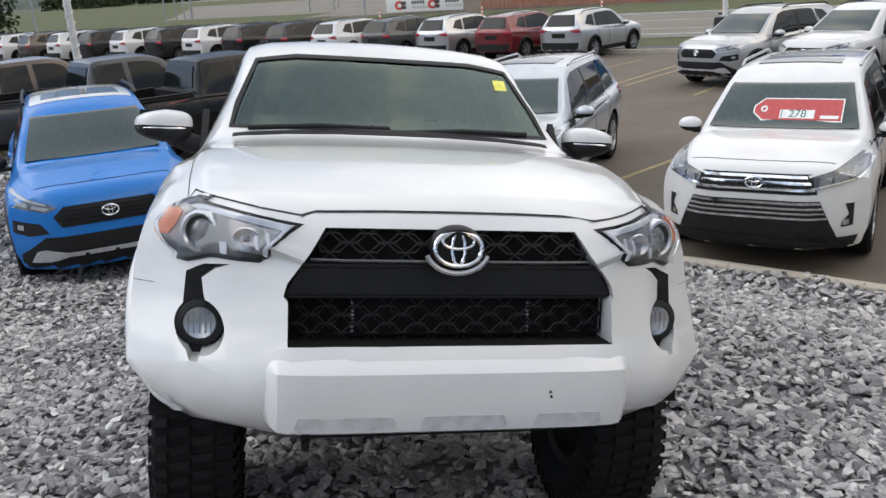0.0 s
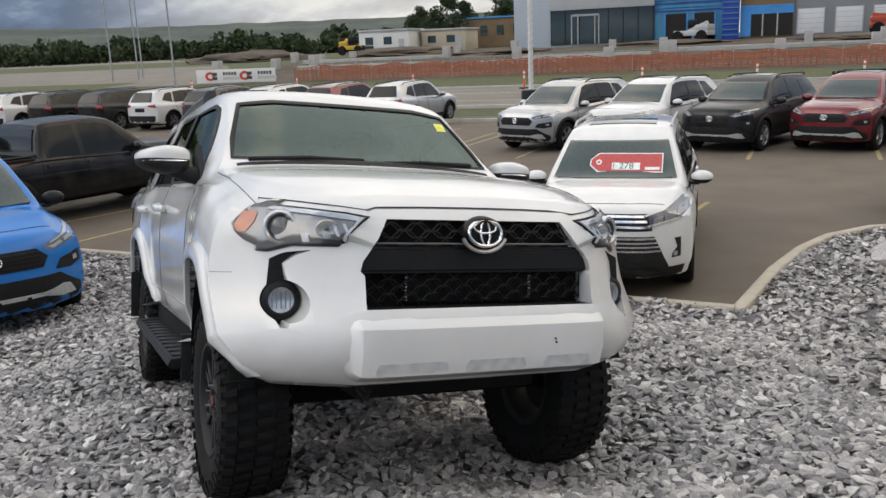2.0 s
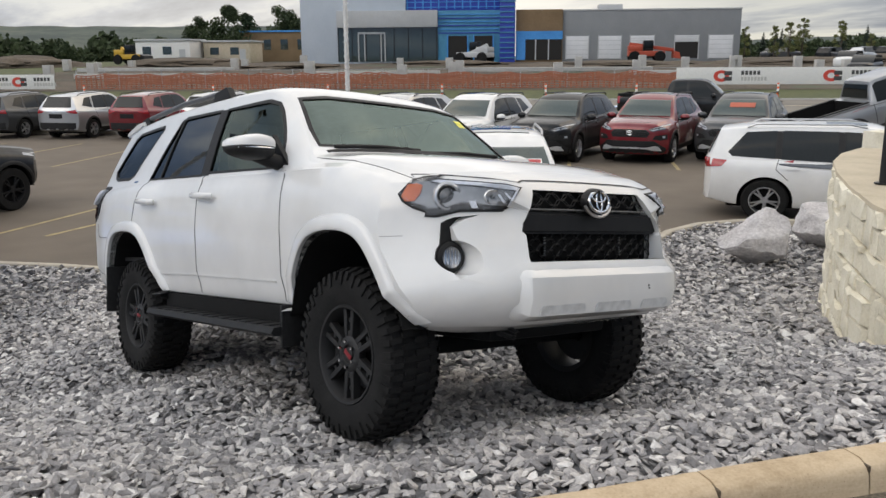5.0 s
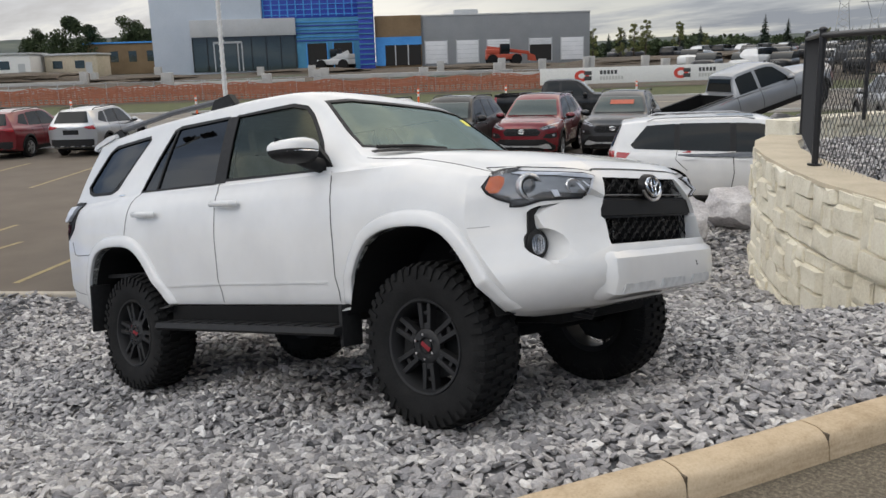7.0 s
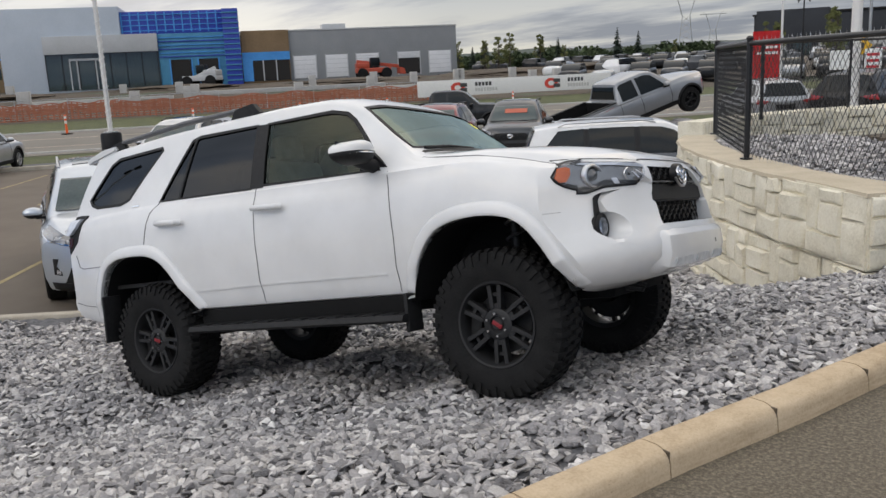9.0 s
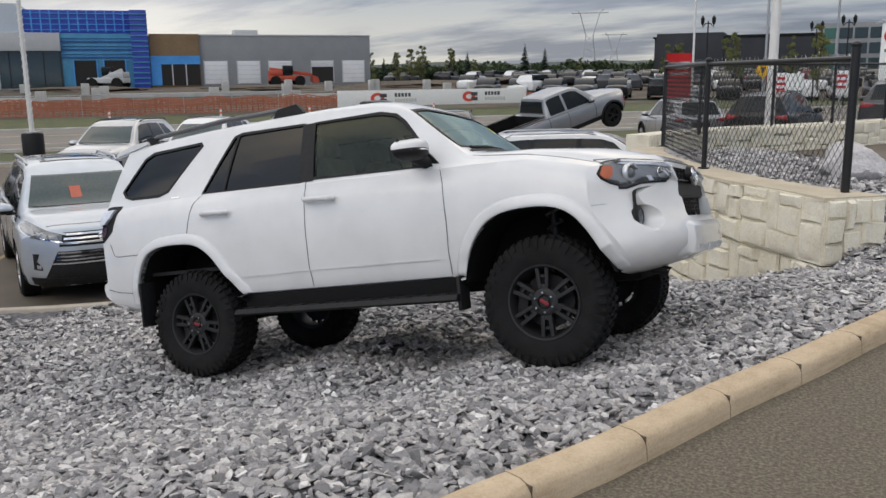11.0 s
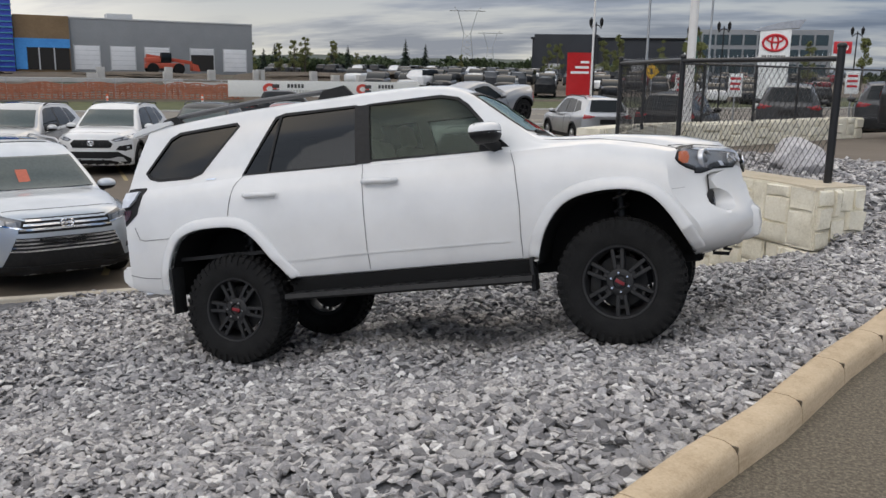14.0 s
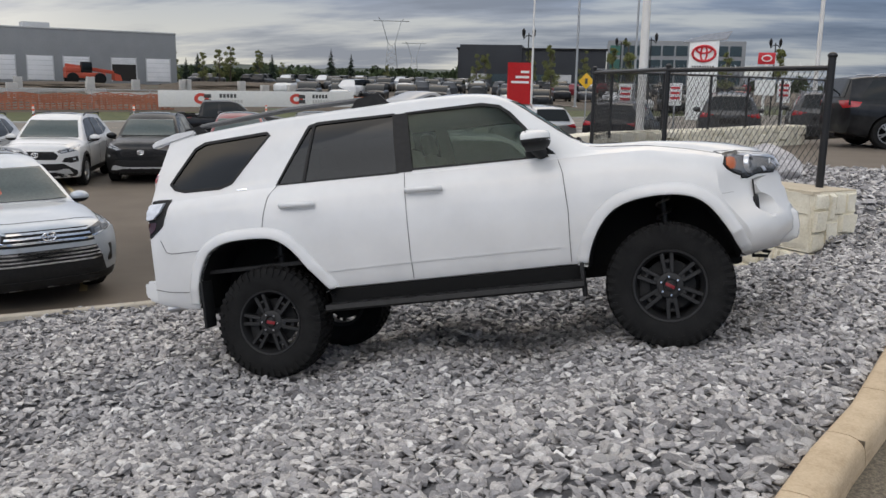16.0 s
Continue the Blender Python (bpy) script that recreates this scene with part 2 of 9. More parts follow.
RUBBER = grainy("rubber", (0.005, 0.005, 0.0052), (0.0155, 0.0153, 0.015), 9, 0.85, 0.3, 90, dist=0.003)
BLACKHOLE = plain("dark_underside", (0.006, 0.006, 0.006), 0.9)
CHROME = plain("chrome", (0.75, 0.76, 0.78), 0.10, 1.0)
STEEL = grainy("bright_steel", (0.45, 0.45, 0.46), (0.7, 0.7, 0.7), 10, 0.3, 0.05, 80, 1.0, dist=0.002)
ALLOY = grainy("alloy", (0.38, 0.38, 0.39), (0.55, 0.55, 0.56), 10, 0.35, 0.0, 80, 0.9)
for dull in (TRIM, SATIN, RUBBER, BLACKHOLE):
    dull.node_tree.nodes["Principled BSDF"].inputs["Specular IOR Level"].default_value = 0.22
WINDSHIELD = glass("windshield_glass", (0.76, 0.96, 0.91), 0.44, 1.72)
SIDEGLASS = glass("side_glass", (0.76, 0.88, 0.80), 0.42, 1.42)
PRIVACY = glass("privacy_glass", (0.80, 0.84, 0.88), 0.024, 1.46)
DARKGLASS = plain("dark_glass", (0.008, 0.011, 0.012), 0.05)
# opaque pane, base lifted to grey-green: the sky's reflection is partly in the colour
SKYSCREEN = plain("sky_toned_windscreen", (0.050, 0.068, 0.064), 0.05, 0.0, 0.5)
for g_mat in (DARKGLASS, SKYSCREEN):
    g_mat.node_tree.nodes["Principled BSDF"].inputs["Specular IOR Level"].default_value = 0.25
LENS = glass("lamp_lens", (0.97, 0.98, 1.0), 0.95, 1.32)
SKID = plain("silver_plastic", (0.52, 0.53, 0.54), 0.35, 0.3)
FARLENS = plain("far_lamp_lens", (0.34, 0.36, 0.385), 0.30, 0.0, 0.5)
AMBER = plain("amber_plastic", (0.58, 0.13, 0.035), 0.25, 0.0, 0.6)
REDLENS = plain("red_lens", (0.35, 0.012, 0.015), 0.2, 0.0, 0.8)
BEIGE = grainy("beige_cloth", (0.42, 0.39, 0.33), (0.58, 0.54, 0.47), 15, 0.9, 0.2, 200, dist=0.003)
DASHGREY = grainy("dash_grey", (0.10, 0.105, 0.095), (0.19, 0.19, 0.17), 15, 0.8, 0.2, 200, dist=0.003)
REDCAP = plain("red_cap", (0.22, 0.010, 0.016), 0.4)
YELLOW = plain("yellow_sticker", (0.75, 0.72, 0.12), 0.6)
CARDRED = plain("red_card", (0.50, 0.075, 0.075), 0.55)
CARDWHITE = plain("white_card", (0.78, 0.80, 0.78), 0.6)
CARDGREEN = plain("green_ink", (0.05, 0.16, 0.12), 0.6)
ORANGE = plain("orange_plastic", (0.85, 0.13, 0.03), 0.5)
ORANGECARD = plain("orange_card", (0.48, 0.12, 0.07), 0.6)


# ---------------------------------------------------------------- mesh helpers
def mesh_from(name, bm, mats, smooth=None):
    me = bpy.data.meshes.new(name)
    bm.normal_update()
    bm.to_mesh(me)
    bm.free()
    for m in mats if isinstance(mats, (list, tuple)) else (mats,):
        me.materials.append(m)
    if smooth is not None:
        me.shade_smooth()
        me.set_sharp_from_angle(angle=radians(smooth))
    return me


def part(name, bm, material, parent=None, label="", smooth=40):
    ob = new(name, mesh_from(name, bm, material, smooth))
    if parent is not None:
        ob.parent = parent
    if label:
        ob["label"] = label
    return ob


def thing(name, label, category, m=None, group="", kind=""):
    ob = new(name)
    ob.empty_display_size = 0.2
    if m is not None:
        ob.matrix_basis = m
    return tagged(ob, label, category, group, kind)


def box(x0, x1, y0, y1, z0, z1, bevel=0.0, bm=None):
    bm2 = bmesh.new()
    bmesh.ops.create_cube(bm2, size=1, matrix=Matrix.LocRotScale(((x0 + x1) / 2, (y0 + y1) / 2, (z0 + z1) / 2), None, (x1 - x0, y1 - y0, z1 - z0)))
    if bevel:
        bmesh.ops.bevel(bm2, geom=bm2.edges[:], offset=bevel, segments=2, affect="EDGES", profile=0.6)
    return join(bm, bm2)


def join(bm, bm2):
    if bm is None:
        return bm2
    tmp = bpy.data.meshes.new("tmp")
    bm2.to_mesh(tmp)
    bm2.free()
    bm.from_mesh(tmp)
    bpy.data.meshes.remove(tmp)
    return bm


def moved(bm, m):
    bmesh.ops.transform(bm, matrix=m, verts=bm.verts)
    return bm


def cyl(p, q, r, r2=None, seg=16, bm=None):
    p, q = Vector(p), Vector(q)
    bm2 = bmesh.new()
    d = q - p
    m = Matrix.Translation((p + q) / 2) @ d.to_track_quat("Z", "Y").to_matrix().to_4x4()
    bmesh.ops.create_cone(bm2, cap_ends=True, segments=seg, radius1=r, radius2=r if r2 is None else r2, depth=d.length, matrix=m)
    return join(bm, bm2)


def prism(poly, axis, a, b, bm=None, mat=0):
    """A polygon in the two other axes, drawn out along one axis from a to b."""
    bm2 = bmesh.new()
    def at(u, v, w):
        return {"x": (w, u, v), "y": (u, w, v), "z": (u, v, w)}[axis]
    lo = [bm2.verts.new(at(u, v, a)) for u, v in poly]
    hi = [bm2.verts.new(at(u, v, b)) for u, v in poly]
    k = len(poly)
    bm2.faces.new(lo)
    bm2.faces.new(hi[::-1])
    for i in range(k):
        bm2.faces.new((lo[i], hi[i], hi[(i + 1) % k], lo[(i + 1) % k]))
    bmesh.ops.recalc_face_normals(bm2, faces=bm2.faces)
    for f in bm2.faces:
        f.material_index = mat
    return join(bm, bm2)


def lathe(profile, axis_y=True, seg=40, bm=None):
    """(radius, along) pairs turned about the y axis."""
    bm2 = bmesh.new()
    rings = []
    for r, a in profile:
        rings.append([bm2.verts.new((r * math.cos(2 * math.pi * i / seg), a, r * math.sin(2 * math.pi * i / seg))) for i in range(seg)])
    for A, B in zip(rings, rings[1:]):
        for i in range(seg):
            bm2.faces.new((A[i], A[(i + 1) % seg], B[(i + 1) % seg], B[i]))
    bmesh.ops.recalc_face_normals(bm2, faces=bm2.faces)
    return join(bm, bm2)


def tube(pts, r, seg=8, bm=None, closed=False):
    bm2 = bmesh.new()
    pts = [Vector(p) for p in pts]
    rings = []
    n = len(pts)
    for i, p in enumerate(pts):
        a = pts[(i - 1) % n] if closed or i else p
        b = pts[(i + 1) % n] if closed or i < n - 1 else p
        q = (b - a).to_track_quat("Z", "Y")
        rings.append([bm2.verts.new(p + q @ Vector((r * math.cos(t), r * math.sin(t), 0))) for t in (2 * math.pi * k / seg for k in range(seg))])
    for i in range(n if closed else n - 1):
        A, B = rings[i], rings[(i + 1) % n]
        for k in range(seg):
            bm2.faces.new((A[k], A[(k + 1) % seg], B[(k + 1) % seg], B[k]))
    if not closed:
        bm2.faces.new(rings[0][::-1])
        bm2.faces.new(rings[-1])
    bmesh.ops.recalc_face_normals(bm2, faces=bm2.faces)
    return join(bm, bm2)


def boolean(ob, cutters, op="DIFFERENCE"):
    """Cut ob's mesh by the bmeshes given, once, and keep the result as its mesh."""
    for bm in cutters:
        me = bpy.data.meshes.new("cut")
        bm.to_mesh(me)
        bm.free()
        for m in ob.data.materials:
            me.materials.append(m)
        c = new("cut", me)
        md = ob.modifiers.new("cut", "BOOLEAN")
        md.operation, md.object, md.solver = op, c, "EXACT"
        dg = bpy.context.evaluated_depsgraph_get()
        res = bpy.data.meshes.new_from_object(ob.evaluated_get(dg))
        ob.modifiers.clear()
        old = ob.data
        ob.data = res
        bpy.data.meshes.remove(old)
        bpy.data.objects.remove(c)
        bpy.data.meshes.remove(me)
    ob.data.shade_smooth()
    ob.data.set_sharp_from_angle(angle=radians(32))


def smooth_interp(x, keys):
    """Smooth monotone curve through (x, value) keys."""
    xs = np.array([k[0] for k in keys], float)
    ys = np.array([k[1] for k in keys], float)
    h = np.diff(xs)
    d = np.diff(ys) / h
    m = np.zeros(len(xs))
    m[0], m[-1] = d[0], d[-1]
    for i in range(1, len(xs) - 1):
        m[i] = 0 if d[i - 1] * d[i] <= 0 else 2 * d[i - 1] * d[i] / (d[i - 1] + d[i])
    x = np.clip(x, xs[0], xs[-1])
    i = np.clip(np.searchsorted(xs, x) - 1, 0, len(h) - 1)
    t = (x - xs[i]) / h[i]
    return ((2 * t**3 - 3 * t**2 + 1) * ys[i] + (t**3 - 2 * t**2 + t) * h[i] * m[i] + (-2 * t**3 + 3 * t**2) * ys[i + 1] + (t**3 - t**2) * h[i] * m[i + 1])


def loft_body(spec, step=0.05):
    """A closed car body. spec: curves over x for edge (roof or bonnet edge height), crown, belt, wide, belt_w, roof_w, sill;
    front/rear: functions that move the nose and the tail."""
    x0, x1 = spec["length"]
    xs = np.linspace(x0, x1, int((x1 - x0) / step) + 1)
    c = {k: smooth_interp(xs, spec[k]) for k in ("edge", "crown", "belt", "belt_w", "roof_w", "wide", "sill")}
    rings = []
    for i, x in enumerate(xs):
        w, bw, rw = c["wide"][i], c["belt_w"][i], c["roof_w"][i]
        zs, zb, ze, zt = c["sill"][i], c["belt"][i], c["edge"][i], c["edge"][i] + c["crown"][i]
        mid = zs + (zb - zs) * 0.55
        half = [(0, zs), (w * 0.5, zs), (w * 0.86, zs), (w * 0.925, zs + 0.012), (w * 0.945, zs + 0.04), (w * 0.955, zs + 0.09), (w * 0.985, zs + 0.17),
                (w * 0.995, mid - 0.08), (w, mid), (w * 0.997, mid + 0.08), (w * 0.985, zb - 0.13), (w * 0.965, zb - 0.07), (w * 0.945, zb - 0.035), (bw + 0.012, zb - 0.006), (bw, zb + 0.004)]
        for t in (0.2, 0.4, 0.6, 0.8):
            half.append((bw + (rw + 0.03 - bw) * (t + 0.06 * math.sin(t * math.pi) * -1), zb + (ze - 0.03 - zb) * t))
        half += [(rw + 0.03, ze - 0.03), (rw + 0.012, ze - 0.008), (rw - 0.02, ze + 0.004), (rw * 0.85, ze + (zt - ze) * 0.45), (rw * 0.6, ze + (zt - ze) * 0.78), (rw * 0.3, ze + (zt - ze) * 0.95), (0, zt)]
        ring = [Vector((x, -y, z)) for y, z in half] + [Vector((x, y, z)) for y, z in half[-2:0:-1]]
        rings.append(ring)
    def shrink(ring):
        cz = (ring[0].z + ring[len(ring) // 2].z) / 2
        out = []
        for s in (0.85, 0.68, 0.5, 0.32, 0.14):
            out.append([Vector((p.x, p.y * s, cz + (p.z - cz) * s)) for p in ring])
        return out
    rings = shrink(rings[0])[::-1] + rings + shrink(rings[-1])
    bm = bmesh.new()
    V = [[bm.verts.new(spec["warp"](p)) for p in r] for r in rings]
    k = len(V[0])
    for A, B in zip(V, V[1:]):
        for i in range(k):
            bm.faces.new((A[i], A[(i + 1) % k], B[(i + 1) % k], B[i]))
    bm.faces.new(V[0][::-1])
    bm.faces.new(V[-1])
    bmesh.ops.recalc_face_normals(bm, faces=bm.faces)
    return bm


def slab(bm, d, thick):
    """Give a sheet of faces a thickness along d (away from the viewer)."""
    bm.normal_update()
    if sum((f.normal * f.calc_area() for f in bm.faces), Vector()).dot(d) > 0:
        bmesh.ops.reverse_faces(bm, faces=bm.faces)
    rim = [e for e in bm.edges if e.is_boundary]
    r = bmesh.ops.extrude_edge_only(bm, edges=rim)
    for v in r["geom"]:
        if isinstance(v, bmesh.types.BMVert):
            v.co += d * thick
    bm.normal_update()
    return bm


def dense_poly(poly, size):
    """A flat polygon cut into small triangles. Vertices lie in the xy plane."""
    bm = bmesh.new()
    f = bm.faces.new([bm.verts.new((u, v, 0)) for u, v in poly])
    f.normal_update()
    bmesh.ops.triangulate(bm, faces=[f])
    for _ in range(6):
        long = [e for e in bm.edges if e.calc_length() > size]
        if not long:
            break
        bmesh.ops.subdivide_edges(bm, edges=long, cuts=1)
        bm.normal_update()
        bmesh.ops.triangulate(bm, faces=[f for f in bm.faces if len(f.verts) > 3])
    return bm


def patch(tree, poly, axis, side, offset, thick, size=0.07, lean=0.0):
    """A polygon in the two other axes laid onto a body along one axis ('x': from the front or rear, 'y': from a side), as a thin slab.
    lean: the ray's turn in plan, degrees."""
    bm = dense_poly(poly, size)
    far = 4.0
    d = Vector((-side, 0, 0)) if axis == "x" else Vector((0, -side, 0)) if axis == "y" else Vector((0, 0, -side))
    d.rotate(Euler((0, 0, radians(lean))))
    for v in bm.verts:
        u, w = v.co.x, v.co.y
        p = Vector((0, u, w)) if axis == "x" else Vector((u, 0, w)) if axis == "y" else Vector((u, w, 0))
        hit, nor, _, _ = tree.ray_cast(p - d * far, d)
        if hit is None:
            hit, nor, _, _ = tree.find_nearest(p - d * 1.0)
        v.co = hit - d * offset
    return slab(bm, d, thick)


def strip(tree, pts, axis, side, width, offset, thick=0.004):
    """A thin line laid on a body."""
    poly = []
    P = [Vector((*p, 0)) for p in pts]
    left, right = [], []
    for i, p in enumerate(P):
        t = (P[min(i + 1, len(P) - 1)] - P[max(i - 1, 0)]).normalized()
        n = Vector((-t.y, t.x, 0)) * width / 2
        left.append((p + n)[:2])
        right.append((p - n)[:2])
    bm = bmesh.new()
    d = Vector((-side, 0, 0)) if axis == "x" else Vector((0, -side, 0)) if axis == "y" else Vector((0, 0, -side))
    def lay(q):
        p = Vector((0, *q)) if axis == "x" else Vector((q[0], 0, q[1])) if axis == "y" else Vector((*q, 0))
        hit, *_ = tree.ray_cast(p - d * 4, d)
        if hit is None:
            hit, *_ = tree.find_nearest(p - d)
        return hit - d * offset
    def fine(line):
        out = []
        for a, b in zip(line, line[1:]):
            k = max(1, int((Vector(b) - Vector(a)).length / 0.025))
            out += [tuple(Vector(a).lerp(Vector(b), i / k)) for i in range(k)]
        return out + [tuple(line[-1])]
    left, right = fine(left), fine(right)
    n = min(len(left), len(right))
    A = [bm.verts.new(lay(q)) for q in left[:n - 1] + [left[-1]]]
    B = [bm.verts.new(lay(q)) for q in right[:n - 1] + [right[-1]]]
    for i in range(len(A) - 1):
        bm.faces.new((A[i], A[i + 1], B[i + 1], B[i]))
    return slab(bm, d, thick)


# ---------------------------------------------------------------- plan of the lot: s runs along the rows, n across them to the street
R2 = 2 ** -0.5


def SN(s, n, z=0.0):
    return Vector(((s - n) * R2, (s + n) * R2, z))


ASPHALT = grainy("lot_asphalt", (0.100, 0.080, 0.060), (0.150, 0.122, 0.094), 0.9, 0.85, 0.25, 160, mid=(0.124, 0.100, 0.076), dist=0.004)
ROADM = grainy("road_asphalt", (0.045, 0.037, 0.027), (0.26, 0.222, 0.165), 60, 0.92, 0.8, 190, mid=(0.118, 0.098, 0.070), dist=0.006)
STREET = grainy("street_concrete", (0.145, 0.130, 0.110), (0.210, 0.190, 0.162), 0.4, 0.9, 0.1, 60)
GRASS = grainy("grass", (0.045, 0.060, 0.020), (0.105, 0.110, 0.042), 1.5, 0.95, 0.5, 30, dist=0.05)
DIRT = grainy("site_dirt", (0.050, 0.040, 0.028), (0.125, 0.095, 0.068), 0.25, 0.95, 0.6, 4, mid=(0.080, 0.062, 0.044), dist=0.3)
FARLAND = grainy("far_land", (0.035, 0.050, 0.030), (0.085, 0.095, 0.055), 0.02, 0.95, 0.0, 0.12)
GRAVELBED = grainy("gravel_bed", (0.05, 0.05, 0.055), (0.20, 0.20, 0.21), 14, 0.9, 0.9, 40, mid=(0.11, 0.11, 0.115), dist=0.03)
KERB = weathered("tan_kerb", (0.35, 0.255, 0.155), (0.50, 0.385, 0.255), (0.62, 0.495, 0.345))
KERBPALE = grainy("pale_kerb", (0.34, 0.30, 0.24), (0.50, 0.45, 0.37), 4.0, 0.85, 0.2, 90, dist=0.004)
BLOCK = grainy("cast_block", (0.58, 0.53, 0.41), (0.82, 0.78, 0.66), 3.5, 0.9, 0.8, 45, mid=(0.73, 0.68, 0.55), dist=0.012)
BLOCKCAP = grainy("block_cap", (0.42, 0.36, 0.26), (0.58, 0.50, 0.38), 3.0, 0.9, 0.25, 60, dist=0.004)
YLINE = grainy("worn_yellow_paint", (0.20, 0.155, 0.08), (0.44, 0.35, 0.17), 6, 0.8, 0.1, 60)
CONCRETE = grainy("concrete", (0.36, 0.35, 0.33), (0.52, 0.51, 0.48), 2, 0.9, 0.15, 40, dist=0.004)
FENCEBLACK = plain("black_fence_coating", (0.012, 0.012, 0.013), 0.4)

JOINT = plain("kerb_joint", (0.10, 0.075, 0.05), 0.95)
LOT_KERB = [(-14.0, -6.2), (-10.5, -3.3), (-7.69, -0.85), (-6.7, 0.0), (-5.2, 1.02), (-4.09, 1.93), (-2.43, 3.45), (-1.12, 4.55)]
LOT_KERB2 = [(-1.12, 4.55), (-2.02, 5.95), (-2.55, 6.95), (-2.82, 7.7), (-2.86, 8.5), (-2.6, 9.2), (-2.1, 9.8), (-1.2, 10.6), (0.6, 12.2), (3.2, 14.2)]
ROAD_KERB = [(-2.2, -12.5), (-0.9, -9.4), (0.32, -6.5), (1.00, -4.9), (1.58, -3.55), (1.80, -3.05), (2.09, -2.47), (2.47, -1.55), (2.80, -0.85), (3.03, -0.30), (3.36, 0.45), (3.9, 1.65), (4.8, 3.7), (6.1, 6.6)]
WALL = [(2.84, 2.33), (2.42, 2.85), (1.90, 3.38), (1.38, 4.12), (0.88, 4.92), (0.46, 5.70), (0.18, 6.45), (0.06, 7.2)]
WALL_TOP = 1.62

CAR_F = Vector((0.98661, 0.0, 0.16312))
CAR_L = Vector((0.0225, 0.99044, -0.1361))
CAR_U = Vector((-0.16156, 0.13795, 0.97717))
CAR_O = Vector((0.0856, -0.0651, 0.5829))
CAR_POSE = Matrix.Translation(CAR_O) @ Matrix((CAR_F, CAR_L, CAR_U)).transposed().to_4x4()


def seg_dist(p, line):
    """Distance to a polyline, signed (left of it is plus), and how far p lies beyond its first end."""
    best, sign, beyond = 1e9, 1, 0
    for i, (a, b) in enumerate(zip(line, line[1:])):
        a, b = Vector(a), Vector(b)
        d = b - a
        t = (p - a).dot(d) / d.length_squared
        tc = min(1, max(0, t)) if i else min(1, t)
        q = a + d * tc
        dist = (p - q).length
        if dist < best:
            best, sign = dist, 1 if d.x * (p - a).y - d.y * (p - a).x > 0 else -1
            beyond = max(0, -t * d.length) if i == 0 else 0
    return best * sign, beyond


LOW = []
for cx, cy in ((1.39, -0.75), (1.39, 0.75), (-1.39, -0.75), (-1.39, 0.75), (0, 0), (0, -0.75), (0, 0.75)):
    p = CAR_POSE @ Vector((cx, cy, 0.01))
    LOW.append((p.x, p.y, p.z))
for x, y in LOT_KERB + LOT_KERB2[1:8]:
    LOW.append((x, y, 0.09))
for x, y in ROAD_KERB:
    LOW.append((x - 0.1, y + 0.05, 1.17))
LOW += [(2.75, 2.2, 1.0), (2.3, 2.7, 0.74), (1.8, 3.3, 0.5), (1.3, 4.1, 0.34), (0.8, 5.0, 0.22), (0.3, 6.0, 0.15), (-0.1, 7.0, 0.12), (3.2, 1.5, 1.15),
        (-4.6, -2.0, 0.12), (-3.2, -2.0, 0.25), (-5.6, -3.6, 0.10), (-3.4, -4.0, 0.4), (-1.5, -4.0, 0.75), (-6.0, -1.0, 0.09), (-3.0, 1.2, 0.20), (-1.5, -6.5, 1.0), (-5, -7, 0.6)]
HIGH = [(3.0, 6.2, 1.40), (4.3, 7.9, 1.40), (2.0, 5.5, 1.47), (1.0, 7.5, 1.48), (3.4, 3.2, 1.22), (3.8, 4.5, 1.36), (4.5, 3.6, 1.30), (2.6, 3.6, 1.46), (5.0, 6.0, 1.38), (3.3, 2.4, 1.16), (4.0, 2.2, 1.2)]
LOW_A, HIGH_A = np.array(LOW), np.array(HIGH)


def idw(A, x, y):
    w = 1.0 / ((A[:, 0] - x) ** 2 + (A[:, 1] - y) ** 2 + 0.05) ** 1.6
    return float((w * A[:, 2]).sum() / w.sum())


def gravel_z(x, y):
    d, beyond = seg_dist(Vector((x, y)), WALL)
    wide = 0.06 + 1.1 * beyond
    t = min(1, max(0, 0.5 - (d + 0.2 * max(0, 1 - beyond / 0.4)) / wide / 2))
    t = t * t * (3 - 2 * t)
    lo = idw(LOW_A, x, y)
    hi = idw(HIGH_A, x, y) if t > 0 else 0
    return lo * (1 - t) + hi * t


def inside(p, poly):
    c = False
    j = len(poly) - 1
    for i in range(len(poly)):
        (xi, yi), (xj, yj) = poly[i], poly[j]
        if (yi > p[1]) != (yj > p[1]) and p[0] < (xj - xi) * (p[1] - yi) / (yj - yi) + xi:
            c = not c
        j = i
    return c


PAD = [(x - 0.05, y + 0.07) for x, y in LOT_KERB] + LOT_KERB2[1:7] + [(-1.6, 9.3), (0.2, 8.6), (1.6, 9.0), (4.2, 8.0), (5.2, 7.8)] + [(x + 0.13, y - 0.06) for x, y in ROAD_KERB[::-1]] + [(-8, -13)]


def build_gravel():
    step = 0.12
    bm = bmesh.new()
    grid = {}
    xs = np.arange(-14.4, 6.6, step)
    ys = np.arange(-13, 10.6, step)
    for i, x in enumerate(xs):
        for j, y in enumerate(ys):
            if inside((x, y), PAD):
                grid[i, j] = bm.verts.new((x, y, gravel_z(x, y) - 0.012 + 0.012 * noise.noise((x * 4, y * 4, 0))))
    for (i, j), v in grid.items():
        q = [grid.get(k) for k in ((i, j), (i + 1, j), (i + 1, j + 1), (i, j + 1))]
        if None not in q:
            bm.faces.new(q)
    ob = part("gravel_bed", bm, GRAVELBED, None, smooth=60)
    return tagged(ob, "sloping bed of grey crushed stone under the display trucks", "gravel bed", kind="structure")


gravel_bed = build_gravel()


